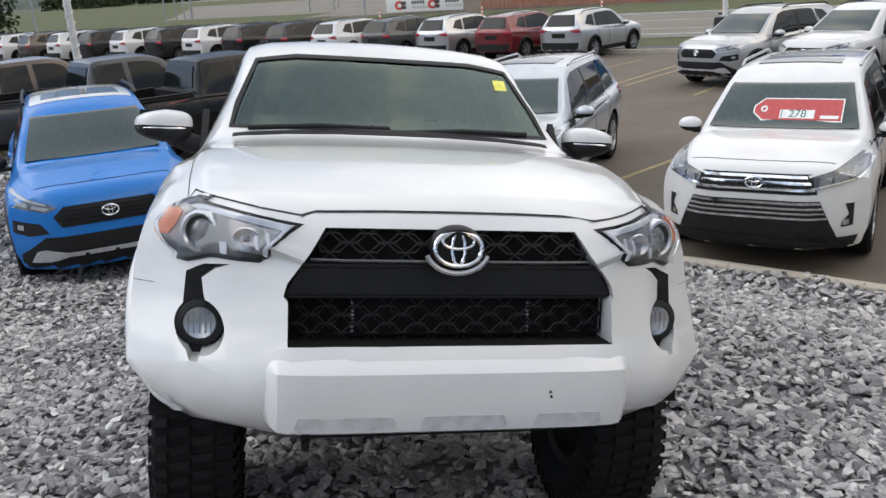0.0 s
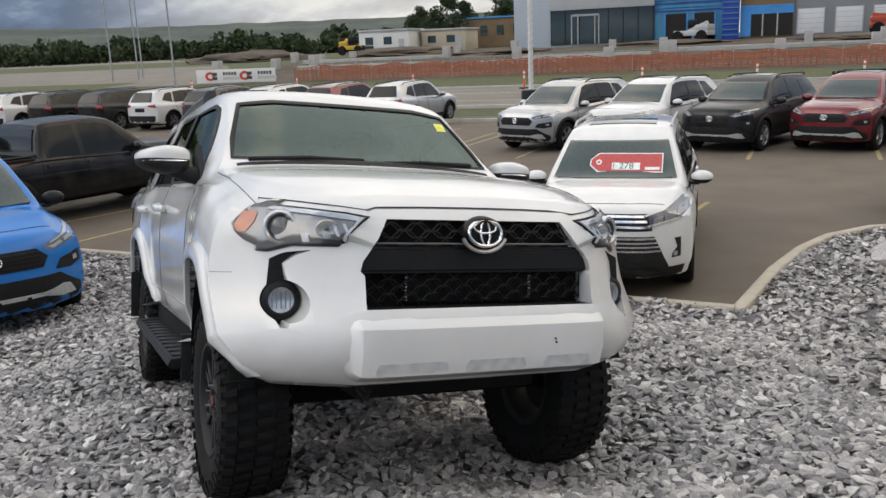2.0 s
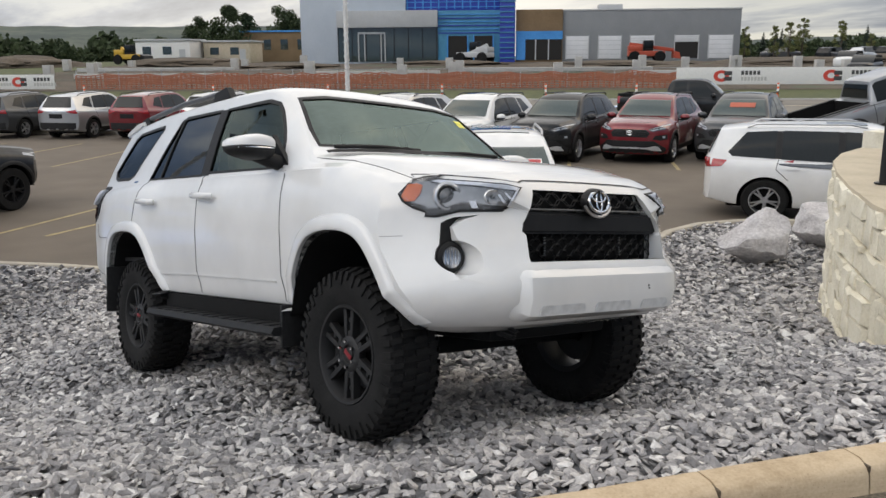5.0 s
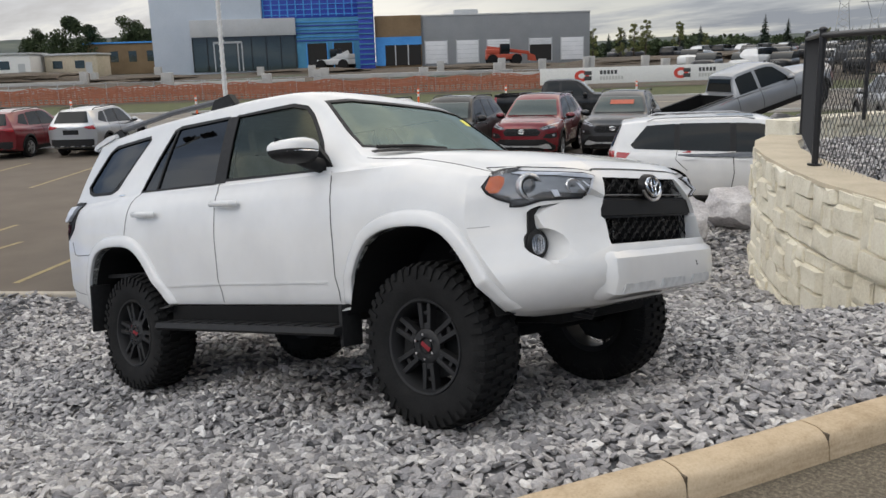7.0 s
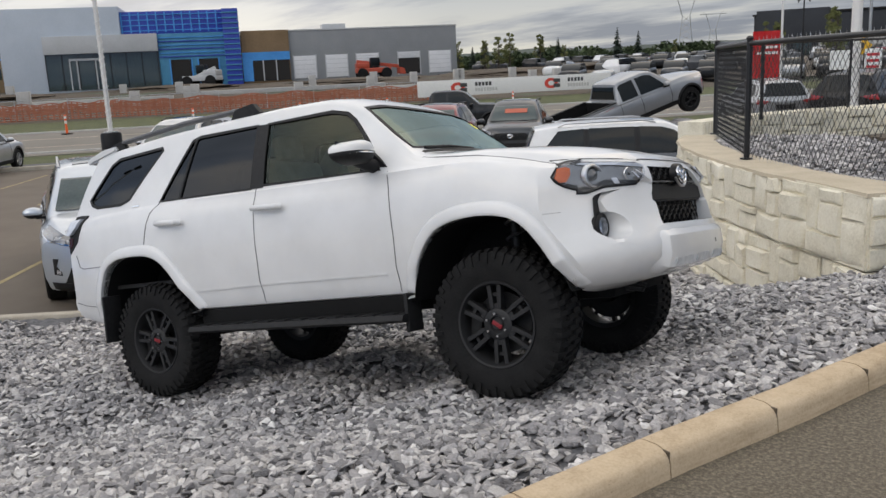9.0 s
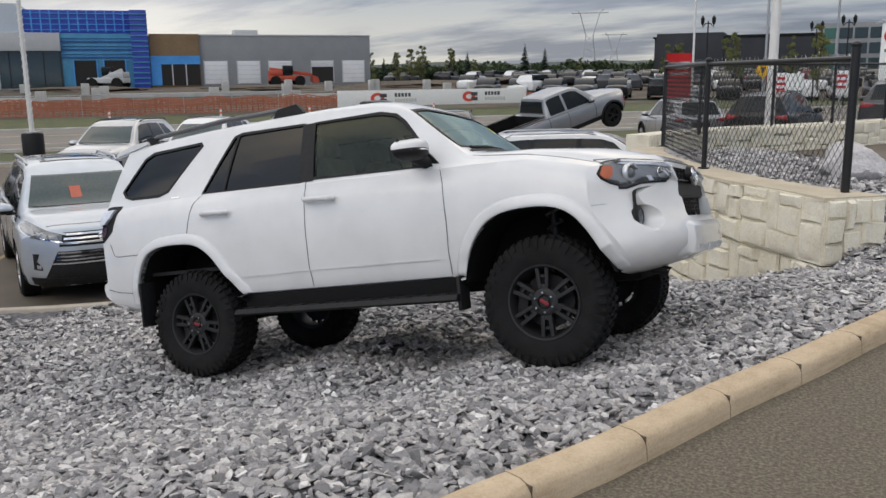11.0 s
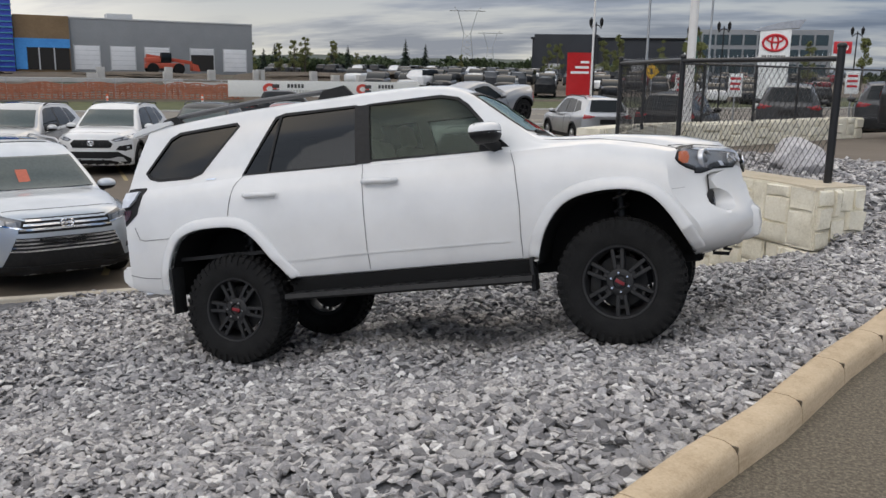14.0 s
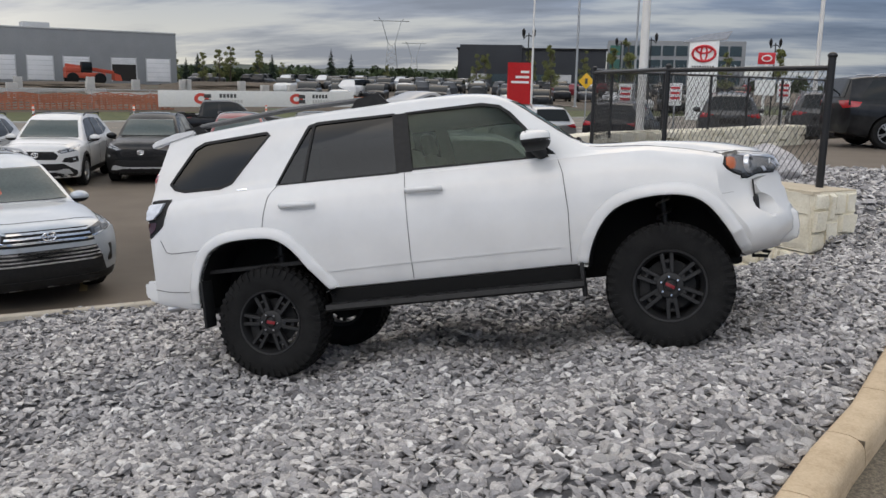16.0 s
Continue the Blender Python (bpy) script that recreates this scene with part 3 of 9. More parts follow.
def stone_mesh(seed):
    """An angular crushed stone about 1 across: a few cuts through a lump."""
    rnd = random.Random(seed)
    bm = bmesh.new()
    for k in range(14):
        d = Vector((rnd.uniform(-1, 1), rnd.uniform(-1, 1), rnd.uniform(-1, 1)))
        d /= max(abs(d.x), abs(d.y), abs(d.z)) * 0.55 + d.length * 0.45
        bm.verts.new(d * 0.55)
    bmesh.ops.convex_hull(bm, input=bm.verts)
    loose = [v for v in bm.verts if not v.link_faces]
    bmesh.ops.delete(bm, geom=loose, context="VERTS")
    bmesh.ops.recalc_face_normals(bm, faces=bm.faces)
    bm.normal_update()
    me = bpy.data.meshes.new("stone")
    bm.to_mesh(me)
    bm.free()
    v = np.array([p.co for p in me.vertices])
    f = np.array([tuple(p.vertices) for p in me.polygons])
    return v, f, me


def stone_material():
    m, n, l, b = nodes_of("crushed_stone")
    geo = n.new("ShaderNodeNewGeometry")
    info = n.new("ShaderNodeObjectInfo")
    add = n.new("ShaderNodeMath"); add.operation = "ADD"
    l.new(geo.outputs["Random Per Island"], add.inputs[0])
    l.new(info.outputs["Random"], add.inputs[1])
    fr = n.new("ShaderNodeMath"); fr.operation = "FRACT"
    l.new(add.outputs[0], fr.inputs[0])
    r = ramp(n, l, fr.outputs[0], [(0.0, (0.155, 0.150, 0.152)), (0.30, (0.265, 0.256, 0.257)), (0.55, (0.365, 0.352, 0.348)), (0.78, (0.445, 0.422, 0.404)), (0.93, (0.55, 0.53, 0.51)), (1.0, (0.72, 0.70, 0.67))])
    nz = noise_node(n, l, 55, 6, rough=0.68)
    mx = n.new("ShaderNodeMixRGB"); mx.blend_type = "OVERLAY"; mx.inputs["Fac"].default_value = 0.85
    l.new(r.outputs[0], mx.inputs["Color1"])
    l.new(nz.outputs["Fac"], mx.inputs["Color2"])
    l.new(mx.outputs[0], b.inputs["Base Color"])
    b.inputs["Roughness"].default_value = 0.75
    bp = n.new("ShaderNodeBump"); bp.inputs["Strength"].default_value = 0.8; bp.inputs["Distance"].default_value = 0.008
    l.new(nz.outputs["Fac"], bp.inputs["Height"])
    l.new(bp.outputs[0], b.inputs["Normal"])
    return m


STONE = stone_material()
STONES = [stone_mesh(k) for k in range(14)]
for *_, me in STONES:
    me.shade_flat()
    me.materials.append(STONE)


def stone_pose(rnd, x, y, size):
    s = (size * rnd.uniform(0.9, 1.6), size * rnd.uniform(0.6, 1.0), size * rnd.uniform(0.22, 0.46))
    rot = Euler((rnd.gauss(0, 0.36), rnd.gauss(0, 0.36), rnd.uniform(0, 6.28)))
    return Matrix.LocRotScale((x, y, gravel_z(x, y) + size * rnd.uniform(0.0, 0.30)), rot, s)


def scatter_gravel(cells):
    """Loose stones over the bed, joined into one piece of stuff."""
    rnd = random.Random(5)
    V, F, base = [], [], 0
    for x0, x1, y0, y1, per, size in cells:
        count = int((x1 - x0) * (y1 - y0) * per)
        for _ in range(count):
            x, y = rnd.uniform(x0, x1), rnd.uniform(y0, y1)
            if not inside((x, y), PAD):
                continue
            d, beyond = seg_dist(Vector((x, y)), WALL)
            if not beyond and -0.36 < d < 0.0:
                continue
            if seg_dist(Vector((x, y)), ROAD_KERB)[0] < 0.03:
                continue
            v, f, _ = rnd.choice(STONES)
            m = np.array(stone_pose(rnd, x, y, size * rnd.choice((0.7, 0.9, 1, 1.1, 1.35))))
            V.append(v @ m[:3, :3].T + m[:3, 3])
            F.append(f + base)
            base += len(v)
    V, F = np.concatenate(V), np.concatenate(F)
    me = bpy.data.meshes.new("gravel_stones")
    me.vertices.add(len(V)); me.vertices.foreach_set("co", V.ravel())
    me.loops.add(F.size); me.loops.foreach_set("vertex_index", F.ravel().astype(np.int32))
    me.polygons.add(len(F)); me.polygons.foreach_set("loop_start", np.arange(0, F.size, 3, dtype=np.int32))
    me.update(calc_edges=True)
    me.shade_flat()
    me.materials.append(STONE)
    ob = new("gravel_stones", me)
    ob.parent = gravel_bed
    ob["kind"] = "stuff"
    ob["label"] = "loose grey crushed stones"
    return ob


scatter_gravel([
    (-2.2, 4.2, -5.0, -0.6, 980, 0.043), (1.2, 4.2, -0.6, 3.0, 900, 0.043), (-2.2, 1.2, -0.6, 3.4, 480, 0.052),
    (-5.0, -2.2, -7.0, 2.4, 520, 0.047), (-2.2, 1.4, -8.0, -5.0, 520, 0.047), (-8.4, -5.0, -7.0, 0.6, 200, 0.062), (-3.4, 2.3, 3.0, 9.4, 270, 0.058), (-2.2, -0.4, 2.4, 3.0, 400, 0.054),
    (-9.5, -2.2, -13.0, -7.0, 120, 0.066), (-2.2, 0.6, -12.0, -8.0, 170, 0.062), (-13.0, -8.4, -11.0, -1.0, 70, 0.075),
    (2.2, 6.2, 3.0, 8.4, 200, 0.070), (0.2, 2.2, 4.0, 9.0, 170, 0.070),
])


def kerb_run(name, line, base, top, width, mat, label, side, seg=0.9, joint=None):
    """A kerb of cast lengths along a line; the line is its inner top edge."""
    th = thing(name, label, "kerb", kind="structure")
    P = [Vector((*p, 0)) for p in line]
    pts, acc = [P[0]], 0
    dense = []
    for a, b in zip(P, P[1:]):
        k = max(1, int((b - a).length / 0.1))
        dense += [a.lerp(b, i / k) for i in range(k)]
    dense.append(P[-1])
    per = max(2, int(seg / 0.1))
    for start in range(0, len(dense) - 1, per):
        chunk = dense[start:start + per + 1]
        if len(chunk) < 2:
            continue
        bm = bmesh.new()
        rings = []
        for i, p in enumerate(chunk):
            t = (chunk[min(i + 1, len(chunk) - 1)] - chunk[max(i - 1, 0)]).normalized()
            n = Vector((t.y, -t.x, 0)) * side
            e = 0.004 * (1 if i == 0 else -1 if i == len(chunk) - 1 else 0)
            q = p + t * e
            prof = [(0, base - 0.25), (0, top - 0.02), (0.012, top - 0.004), (0.03, top), (width * 0.6, top + 0.001), (width - 0.055, top - 0.002), (width - 0.034, top - 0.008), (width - 0.018, top - 0.018), (width - 0.006, top - 0.034), (width, top - 0.055), (width + 0.012, base - 0.05), (width + 0.012, base - 0.25)]
            rings.append([bm.verts.new(q + n * u + Vector((0, 0, z))) for u, z in prof])
        for A, B in zip(rings, rings[1:]):
            for k in range(len(A) - 1):
                bm.faces.new((A[k], A[k + 1], B[k + 1], B[k]))
        bm.faces.new(rings[0]); bm.faces.new(rings[-1][::-1])
        bmesh.ops.recalc_face_normals(bm, faces=bm.faces)
        part("kerb_length", bm, mat, th, smooth=50)
        if joint and start:
            p, q = chunk[0], chunk[1]
            t = (q - p).normalized()
            n = Vector((t.y, -t.x, 0)) * side
            slot = box(-0.005, 0.005, 0.012, width - 0.006, base - 0.2, top - 0.010)
            moved(slot, Matrix((t, n, Vector((0, 0, 1)))).transposed().to_4x4())
            moved(slot, Matrix.Translation(p))
            bmesh.ops.recalc_face_normals(slot, faces=slot.faces)
            part("joint", slot, joint, th, smooth=None)
    return th


kerb_run("road_kerb", ROAD_KERB, 1.11, 1.23, 0.16, KERB, "tan cast kerb between the gravel bed and the road", 1, 0.70, JOINT)
kerb_run("lot_kerb", LOT_KERB + LOT_KERB2[1:], 0.0, 0.13, 0.16, KERBPALE, "pale tan kerb round the lower parking lot", -1, 1.5)


def flat(name, pts, z, mat, label, category, thick=0.0, kind="structure"):
    bm = bmesh.new()
    vs = [bm.verts.new((p[0], p[1], z)) for p in pts]
    f = bm.faces.new(vs)
    if f.normal.z < 0:
        f.normal_flip()
    bm.normal_update()
    if f.normal.z < 0:
        bmesh.ops.reverse_faces(bm, faces=bm.faces)
    if thick:
        r = bmesh.ops.extrude_face_region(bm, geom=[f])
        for v in r["geom"]:
            if isinstance(v, bmesh.types.BMVert):
                v.co.z -= thick
        bmesh.ops.recalc_face_normals(bm, faces=bm.faces)
    return tagged(part(name, bm, mat, None, smooth=None), label, category, kind=kind)


def band(name, n0, n1, z, mat, label, category, s0=-260, s1=260, thick=0.0):
    return flat(name, [SN(s0, n0), SN(s1, n0), SN(s1, n1), SN(s0, n1)], z, mat, label, category, thick)


LAND = [(24.0, -0.06), (30.0, 0.0), (36.0, 0.08), (43.0, 0.25), (50.0, 0.55), (65.0, 1.0), (100.0, 1.85), (140.0, 2.0), (400.0, 2.5)]


def land_z(n):
    return float(np.interp(n, [k[0] for k in LAND], [k[1] for k in LAND]))


land = bmesh.new()
rows = [[land.verts.new(SN(s, n, land_z(n) - 0.03)) for s in (-4000, -300, 0, 300, 4000)] for n in [-4000] + [k[0] for k in LAND] + [4000]]
for A, B in zip(rows, rows[1:]):
    for i in range(4):
        land.faces.new((A[i], A[i + 1], B[i + 1], B[i]))
tagged(part("ground", land, FARLAND, None, smooth=50), "open land reaching the horizon", "ground", kind="structure")
flat("parking_lot", [SN(-90, -9), SN(60, -9), SN(60, 24.6), SN(-90, 24.6)], 0.0, ASPHALT, "brownish asphalt of the car park, marked with yellow lines", "parking lot")
ROAD_OUT = [(p[0] + 0.15, p[1] - 0.07) for p in ROAD_KERB]
flat("road", ROAD_OUT + [(14, 6), (14, -20), (2, -20)], 1.115, ROADM, "grey asphalt road beside the tan kerb", "road", 0.6)


# ---------------------------------------------------------------- the white truck
def tree_of(ob_or_bm):
    from mathutils.bvhtree import BVHTree
    return BVHTree.FromBMesh(ob_or_bm)


def wheel_mesh(R, W, rim, lugs):
    """Tyre about the y axis, outer face at -W/2; with tread blocks."""
    h = W / 2
    prof = [(rim, h * 0.82), (rim + 0.03, h * 0.96), (rim + 0.07, h * 1.0), (R - 0.085, h * 1.02), (R - 0.045, h * 0.98), (R - 0.018, h * 0.88), (R - 0.014, h * 0.5), (R - 0.014, 0)]
    prof = prof + [(r, -a) for r, a in prof[-2::-1]]
    bm = lathe(prof, seg=64)
    tyre, bm = bm, bmesh.new()
    if lugs:
        k = lugs
        for i in range(k):
            a = 2 * math.pi * i / k
            for row, (y0, y1, sh) in enumerate(((-1.0, -0.62, 0), (-0.55, -0.1, 0.5), (-0.03, 0.45, 0.0), (0.55, 1.0, 0.5))):
                b = a + sh * 2 * math.pi / k
                wdt = 0.62 * 2 * math.pi / k
                r0, r1 = R - 0.03, R + 0.002
                vs = []
                for rr in (r0, r1):
                    for (yy, da) in ((y0, -wdt / 2), (y1, -wdt / 2 + 0.02), (y1, wdt / 2), (y0, wdt / 2 - 0.02)):
                        edge = 0.02 if abs(yy) > 0.9 and rr == r1 else 0
                        vs.append(bm.verts.new(((rr - edge) * math.cos(b + da), yy * h * 0.97, (rr - edge) * math.sin(b + da))))
                for q in ((4, 5, 6, 7), (0, 1, 5, 4), (1, 2, 6, 5), (2, 3, 7, 6), (3, 0, 4, 7)):
                    bm.faces.new([vs[x] for x in q])
            # side biters on both shoulders
            for sg in (-1, 1):
                vs = []
                for yy in (0.99, 1.075):
                    for rr, da in ((R - (0.080 if i % 2 else 0.055), -0.26), (R - 0.016, -0.34), (R - 0.016, 0.16), (R - (0.080 if i % 2 else 0.055), 0.18)):
                        g = yy if rr < R - 0.05 or yy < 1 else 1.02
                        vs.append(bm.verts.new((rr * math.cos(a + da * 2 * math.pi / k), sg * h * g, rr * math.sin(a + da * 2 * math.pi / k))))
                for q in ((4, 5, 6, 7), (0, 1, 5, 4), (1, 2, 6, 5), (2, 3, 7, 6), (3, 0, 4, 7)):
                    bm.faces.new([vs[x] for x in q])
        bmesh.ops.recalc_face_normals(bm, faces=bm.faces)
    return tyre, bm



def off_road_wheel(parent, x, y, out):
    """Black six-lug alloy with split Y spokes in a knobbly tyre. out: -1 right, 1 left."""
    tyre, tread = wheel_mesh(0.408, 0.27, 0.225, 46)
    hub = part("wheel", tyre, RUBBER, parent, "black knobbly off-road tyre on a black alloy wheel", 35)
    hub.matrix_basis = Matrix.Translation((x, y, 0.415)) @ (pose(0, 0, 0, 0, 7 * x) if out < 0 else pose(0, 0, 0, 0, 11 * x, 180))
    part("tread", tread, RUBBER, hub, smooth=20)["kind"] = "stuff"
    rim = lathe([(0.228, -0.108), (0.236, -0.116), (0.233, -0.124), (0.222, -0.122), (0.214, -0.106), (0.206, -0.075), (0.200, -0.03), (0.196, 0.10), (0.228, 0.112)], seg=48)
    part("rim", rim, WHEELBLACK, hub)
    for k in range(6):
        a = radians(60 * k + 40)
        # a broad root that splits into two straight bars with a cross-piece and an open window
        root = prism([(0.055, -0.030), (0.095, -0.032), (0.112, -0.030), (0.112, 0.030), (0.095, 0.032), (0.055, 0.030)], "y", -0.098, -0.055)
        bm = root
        for sg in (-1, 1):
            bm = join(bm, prism([(0.085, sg * 0.010), (0.216, sg * 0.019), (0.213, sg * 0.044), (0.085, sg * 0.034)][::sg], "y", -0.103, -0.060))
        bm = join(bm, prism([(0.150, -0.024), (0.170, -0.026), (0.170, 0.026), (0.150, 0.024)], "y", -0.090, -0.060))
        bmesh.ops.recalc_face_normals(bm, faces=bm.faces)
        bmesh.ops.bevel(bm, geom=bm.edges[:], offset=0.0025, segments=1, affect="EDGES")
        moved(bm, Matrix.Rotation(-a, 4, "Y"))
        bmesh.ops.recalc_face_normals(bm, faces=bm.faces)
        part("spoke", bm, WHEELBLACK, hub)
    part("hub_face", lathe([(0.0001, -0.092), (0.040, -0.092), (0.046, -0.104), (0.074, -0.104), (0.084, -0.098), (0.086, -0.075), (0.07, -0.05)], seg=32), WHEELBLACK, hub)
    part("centre_cap", lathe([(0.0001, -0.108), (0.026, -0.107), (0.031, -0.102), (0.031, -0.09)], seg=24), WHEELBLACK, hub)
    part("cap_stripe", moved(box(-0.031, 0.031, -0.1095, -0.104, -0.011, 0.011, 0.001), Matrix.Rotation(radians(24 if out < 0 else -60), 4, "Y")), REDCAP, hub, "dark red cap lettering strip")
    for k in range(6):
        a = radians(60 * k + 42)
        c = Vector((0.060 * math.cos(a), 0, 0.060 * math.sin(a)))
        part("lug_nut", cyl(c + Vector((0, -0.124, 0)), c + Vector((0, -0.10, 0)), 0.007, 0.0095, 6), CHROME, hub)
    part("brake_disc", lathe([(0.06, -0.02), (0.165, -0.02), (0.165, 0.0), (0.06, 0.0)], seg=32), TRIM, hub)
    part("brake_caliper", box(-0.19, -0.12, -0.06, 0.02, -0.09, 0.09, 0.012), TRIM, hub)
    return hub


FRONT_X = [(0.50, 2.06), (0.58, 2.14), (0.64, 2.21), (0.72, 2.255), (0.80, 2.26), (0.86, 2.225), (0.95, 2.205), (1.08, 2.18), (1.15, 2.15), (1.20, 2.115), (1.26, 2.05), (1.45, 2.0)]


def hero_warp(p):
    x, y, z = p
    if x > 1.35:
        k = ((x - 1.35) / 0.90)
        d = max(0.0, abs(y) - 0.50)
        low = 0.35 * (max(0.0, abs(y) - 0.36) / 0.56) ** 2.2
        high = 1.12 * d * d / (d + 0.02)
        f = min(1.0, max(0.0, (z - 0.60) / 0.42))
        f = f * f * (3 - 2 * f)
        x = x + k * (float(smooth_interp(np.array([z]), FRONT_X)[0]) - 2.25 - low * (1 - f) - high * f)
    edge = min(0.715, max(0.60, 0.60 + 0.30 * (abs(y) - 0.50)))
    if p.x > 1.78 and z < edge:
        f = min(1.0, (p.x - 1.78) / 0.22)
        y *= 1 - f * 0.75 * (edge - z)
    if x < -1.9:
        k = (-1.9 - x) / 0.46
        dy = max(0.0, abs(y) - 0.45) / 0.45
        lean = max(0.0, z - 1.28) * 0.34
        x = x + k * (0.12 * dy ** 2 + lean + 0.03 * (z < 0.62))
    return Vector((x, y, z))


HERO = {
    "length": (-2.36, 2.25),
    "edge": [(-2.36, 1.845), (-1.9, 1.865), (-1.2, 1.885), (-0.35, 1.88), (0.1, 1.862), (0.30, 1.835), (0.45, 1.775), (0.68, 1.600), (0.86, 1.450), (0.95, 1.392), (1.05, 1.375), (1.4, 1.355), (1.7, 1.33), (1.9, 1.308), (2.06, 1.282), (2.25, 1.238)],
    "crown": [(-2.36, 0.03), (0.2, 0.045), (0.5, 0.045), (0.95, 0.045), (1.3, 0.035), (2.0, 0.025), (2.25, 0.015)],
    "belt": [(-2.36, 1.36), (-1.3, 1.375), (-0.3, 1.350), (0.75, 1.322), (0.95, 1.318), (1.4, 1.295), (1.8, 1.258), (2.05, 1.236), (2.25, 1.198)],
    "belt_w": [(-2.36, 0.80), (-1.5, 0.815), (0.8, 0.815), (1.2, 0.835), (1.8, 0.815), (2.05, 0.825), (2.25, 0.83)],
    "roof_w": [(-2.36, 0.575), (-1.5, 0.60), (0.3, 0.60), (0.5, 0.605), (0.70, 0.655), (0.86, 0.705), (0.97, 0.745), (1.4, 0.74), (2.0, 0.72), (2.25, 0.69)],
    "wide": [(-2.36, 0.88), (-2.0, 0.905), (-1.4, 0.91), (-0.8, 0.880), (0.8, 0.880), (1.35, 0.915), (1.8, 0.92), (2.25, 0.92)],
    "sill": [(-2.36, 0.60), (-1.9, 0.545), (-1.0, 0.60), (0.9, 0.60), (1.7, 0.54), (2.0, 0.53), (2.25, 0.58)],
    "warp": hero_warp,
}
ARCH_F = [(0.865, 0.40), (0.893, 0.59), (0.925, 0.714), (1.00, 0.850), (1.10, 0.945), (1.235, 0.990), (1.40, 1.000), (1.54, 0.982), (1.638, 0.935), (1.715, 0.850), (1.788, 0.725), (1.836, 0.620), (1.852, 0.580), (1.87, 0.40)]
ARCH_R = [(-1.93, 0.40), (-1.915, 0.60), (-1.88, 0.767), (-1.841, 0.865), (-1.767, 0.965), (-1.62, 1.020), (-1.37, 1.022), (-1.236, 0.988), (-1.136, 0.902), (-1.044, 0.775), (-0.965, 0.67), (-0.918, 0.595), (-0.88, 0.40)]


def rounded(line, k=3):
    """The same line with its inner corners run through as one smooth curve."""
    out = []
    for a in range(len(line) - 1):
        p = [Vector(line[max(0, min(len(line) - 1, a + d))]) for d in (-1, 0, 1, 2)]
        for i in range(k):
            u = i / k
            out.append(tuple(0.5 * (2 * p[1] + (p[2] - p[0]) * u + (2 * p[0] - 5 * p[1] + 4 * p[2] - p[3]) * u * u + (3 * p[1] - p[0] - 3 * p[2] + p[3]) * u ** 3)))
    return out + [tuple(line[-1])]


ARCH_F, ARCH_R = rounded(ARCH_F), rounded(ARCH_R)
WIN_F = [(-0.235, 1.378), (0.70, 1.345), (0.60, 1.50), (0.455, 1.680), (0.39, 1.735), (0.27, 1.766), (-0.265, 1.780)]
WIN_R = [(-1.235, 1.392), (-0.340, 1.368), (-0.365, 1.785), (-0.93, 1.800), (-1.00, 1.785)]
WIN_Q = [(-2.10, 1.500), (-2.06, 1.46), (-1.98, 1.435), (-1.69, 1.425), (-1.60, 1.45), (-1.32, 1.765), (-1.34, 1.785), (-1.84, 1.775), (-1.92, 1.74)]
WIN_WS = [(-0.675, 1.455), (0.675, 1.455), (0.655, 1.56), (0.578, 1.768), (0.40, 1.796), (-0.40, 1.796), (-0.578, 1.768), (-0.655, 1.56)]
RAILGREY = plain("rail_grey", (0.11, 0.112, 0.115), 0.5, 0.3)
SEAM = plain("panel_gap", (0.13, 0.13, 0.13), 0.8)
LAMPGREY = plain("lamp_housing", (0.035, 0.036, 0.038), 0.35, 0.2)
LAMPDARK = plain("dark_lamp_lens", (0.085, 0.09, 0.098), 0.12, 0.2, 0.8)
LAMPMID = plain("lamp_inner", (0.24, 0.25, 0.26), 0.25, 0.3, 0.5)
PALELENS = plain("pale_strip_lens", (0.60, 0.63, 0.68), 0.28, 0.0, 0.6)
DARKRED = plain("dark_red_lens", (0.045, 0.006, 0.008), 0.15, 0.0, 0.8)
LAMPCUP = plain("lamp_reflector", (0.62, 0.63, 0.64), 0.22, 0.7)
LAMPBALL = plain("projector_glass", (0.10, 0.105, 0.11), 0.06, 0.0, 1.0)
GRILLE = [(-0.36, 1.168), (0.36, 1.168), (0.402, 1.10), (0.462, 1.02), (0.472, 0.985), (0.460, 0.970), (0.460, 0.855), (-0.460, 0.855), (-0.460, 0.970), (-0.472, 0.985), (-0.462, 1.02), (-0.402, 1.10)]
# headlight: the part that faces forwards as (across, up), the part that faces sideways as (along, up)
LAMP_TOP = [(0.418, 1.176), (0.50, 1.190), (0.60, 1.204), (0.70, 1.218)]
LAMP_SIDE = [(1.90, 1.232), (1.83, 1.232), (1.797, 1.218), (1.793, 1.150), (1.815, 1.115), (1.855, 1.086), (1.90, 1.066)]
LAMP_LOW = [(0.775, 1.048), (0.74, 1.045), (0.67, 1.068), (0.535, 1.068), (0.512, 1.082)]


def grow(poly, d):
    c = Vector((sum(p[0] for p in poly) / len(poly), sum(p[1] for p in poly) / len(poly)))
    out = []
    k = len(poly)
    for i in range(k):
        a, b, e = Vector(poly[i - 1]), Vector(poly[i]), Vector(poly[(i + 1) % k])
        t = ((b - a).normalized() + (e - b).normalized())
        t = t.normalized() if t.length > 1e-6 else (e - b).normalized()
        n = Vector((t.y, -t.x))
        if n.dot(b - c) < 0:
            n = -n
        out.append(tuple(b + n * d))
    return out


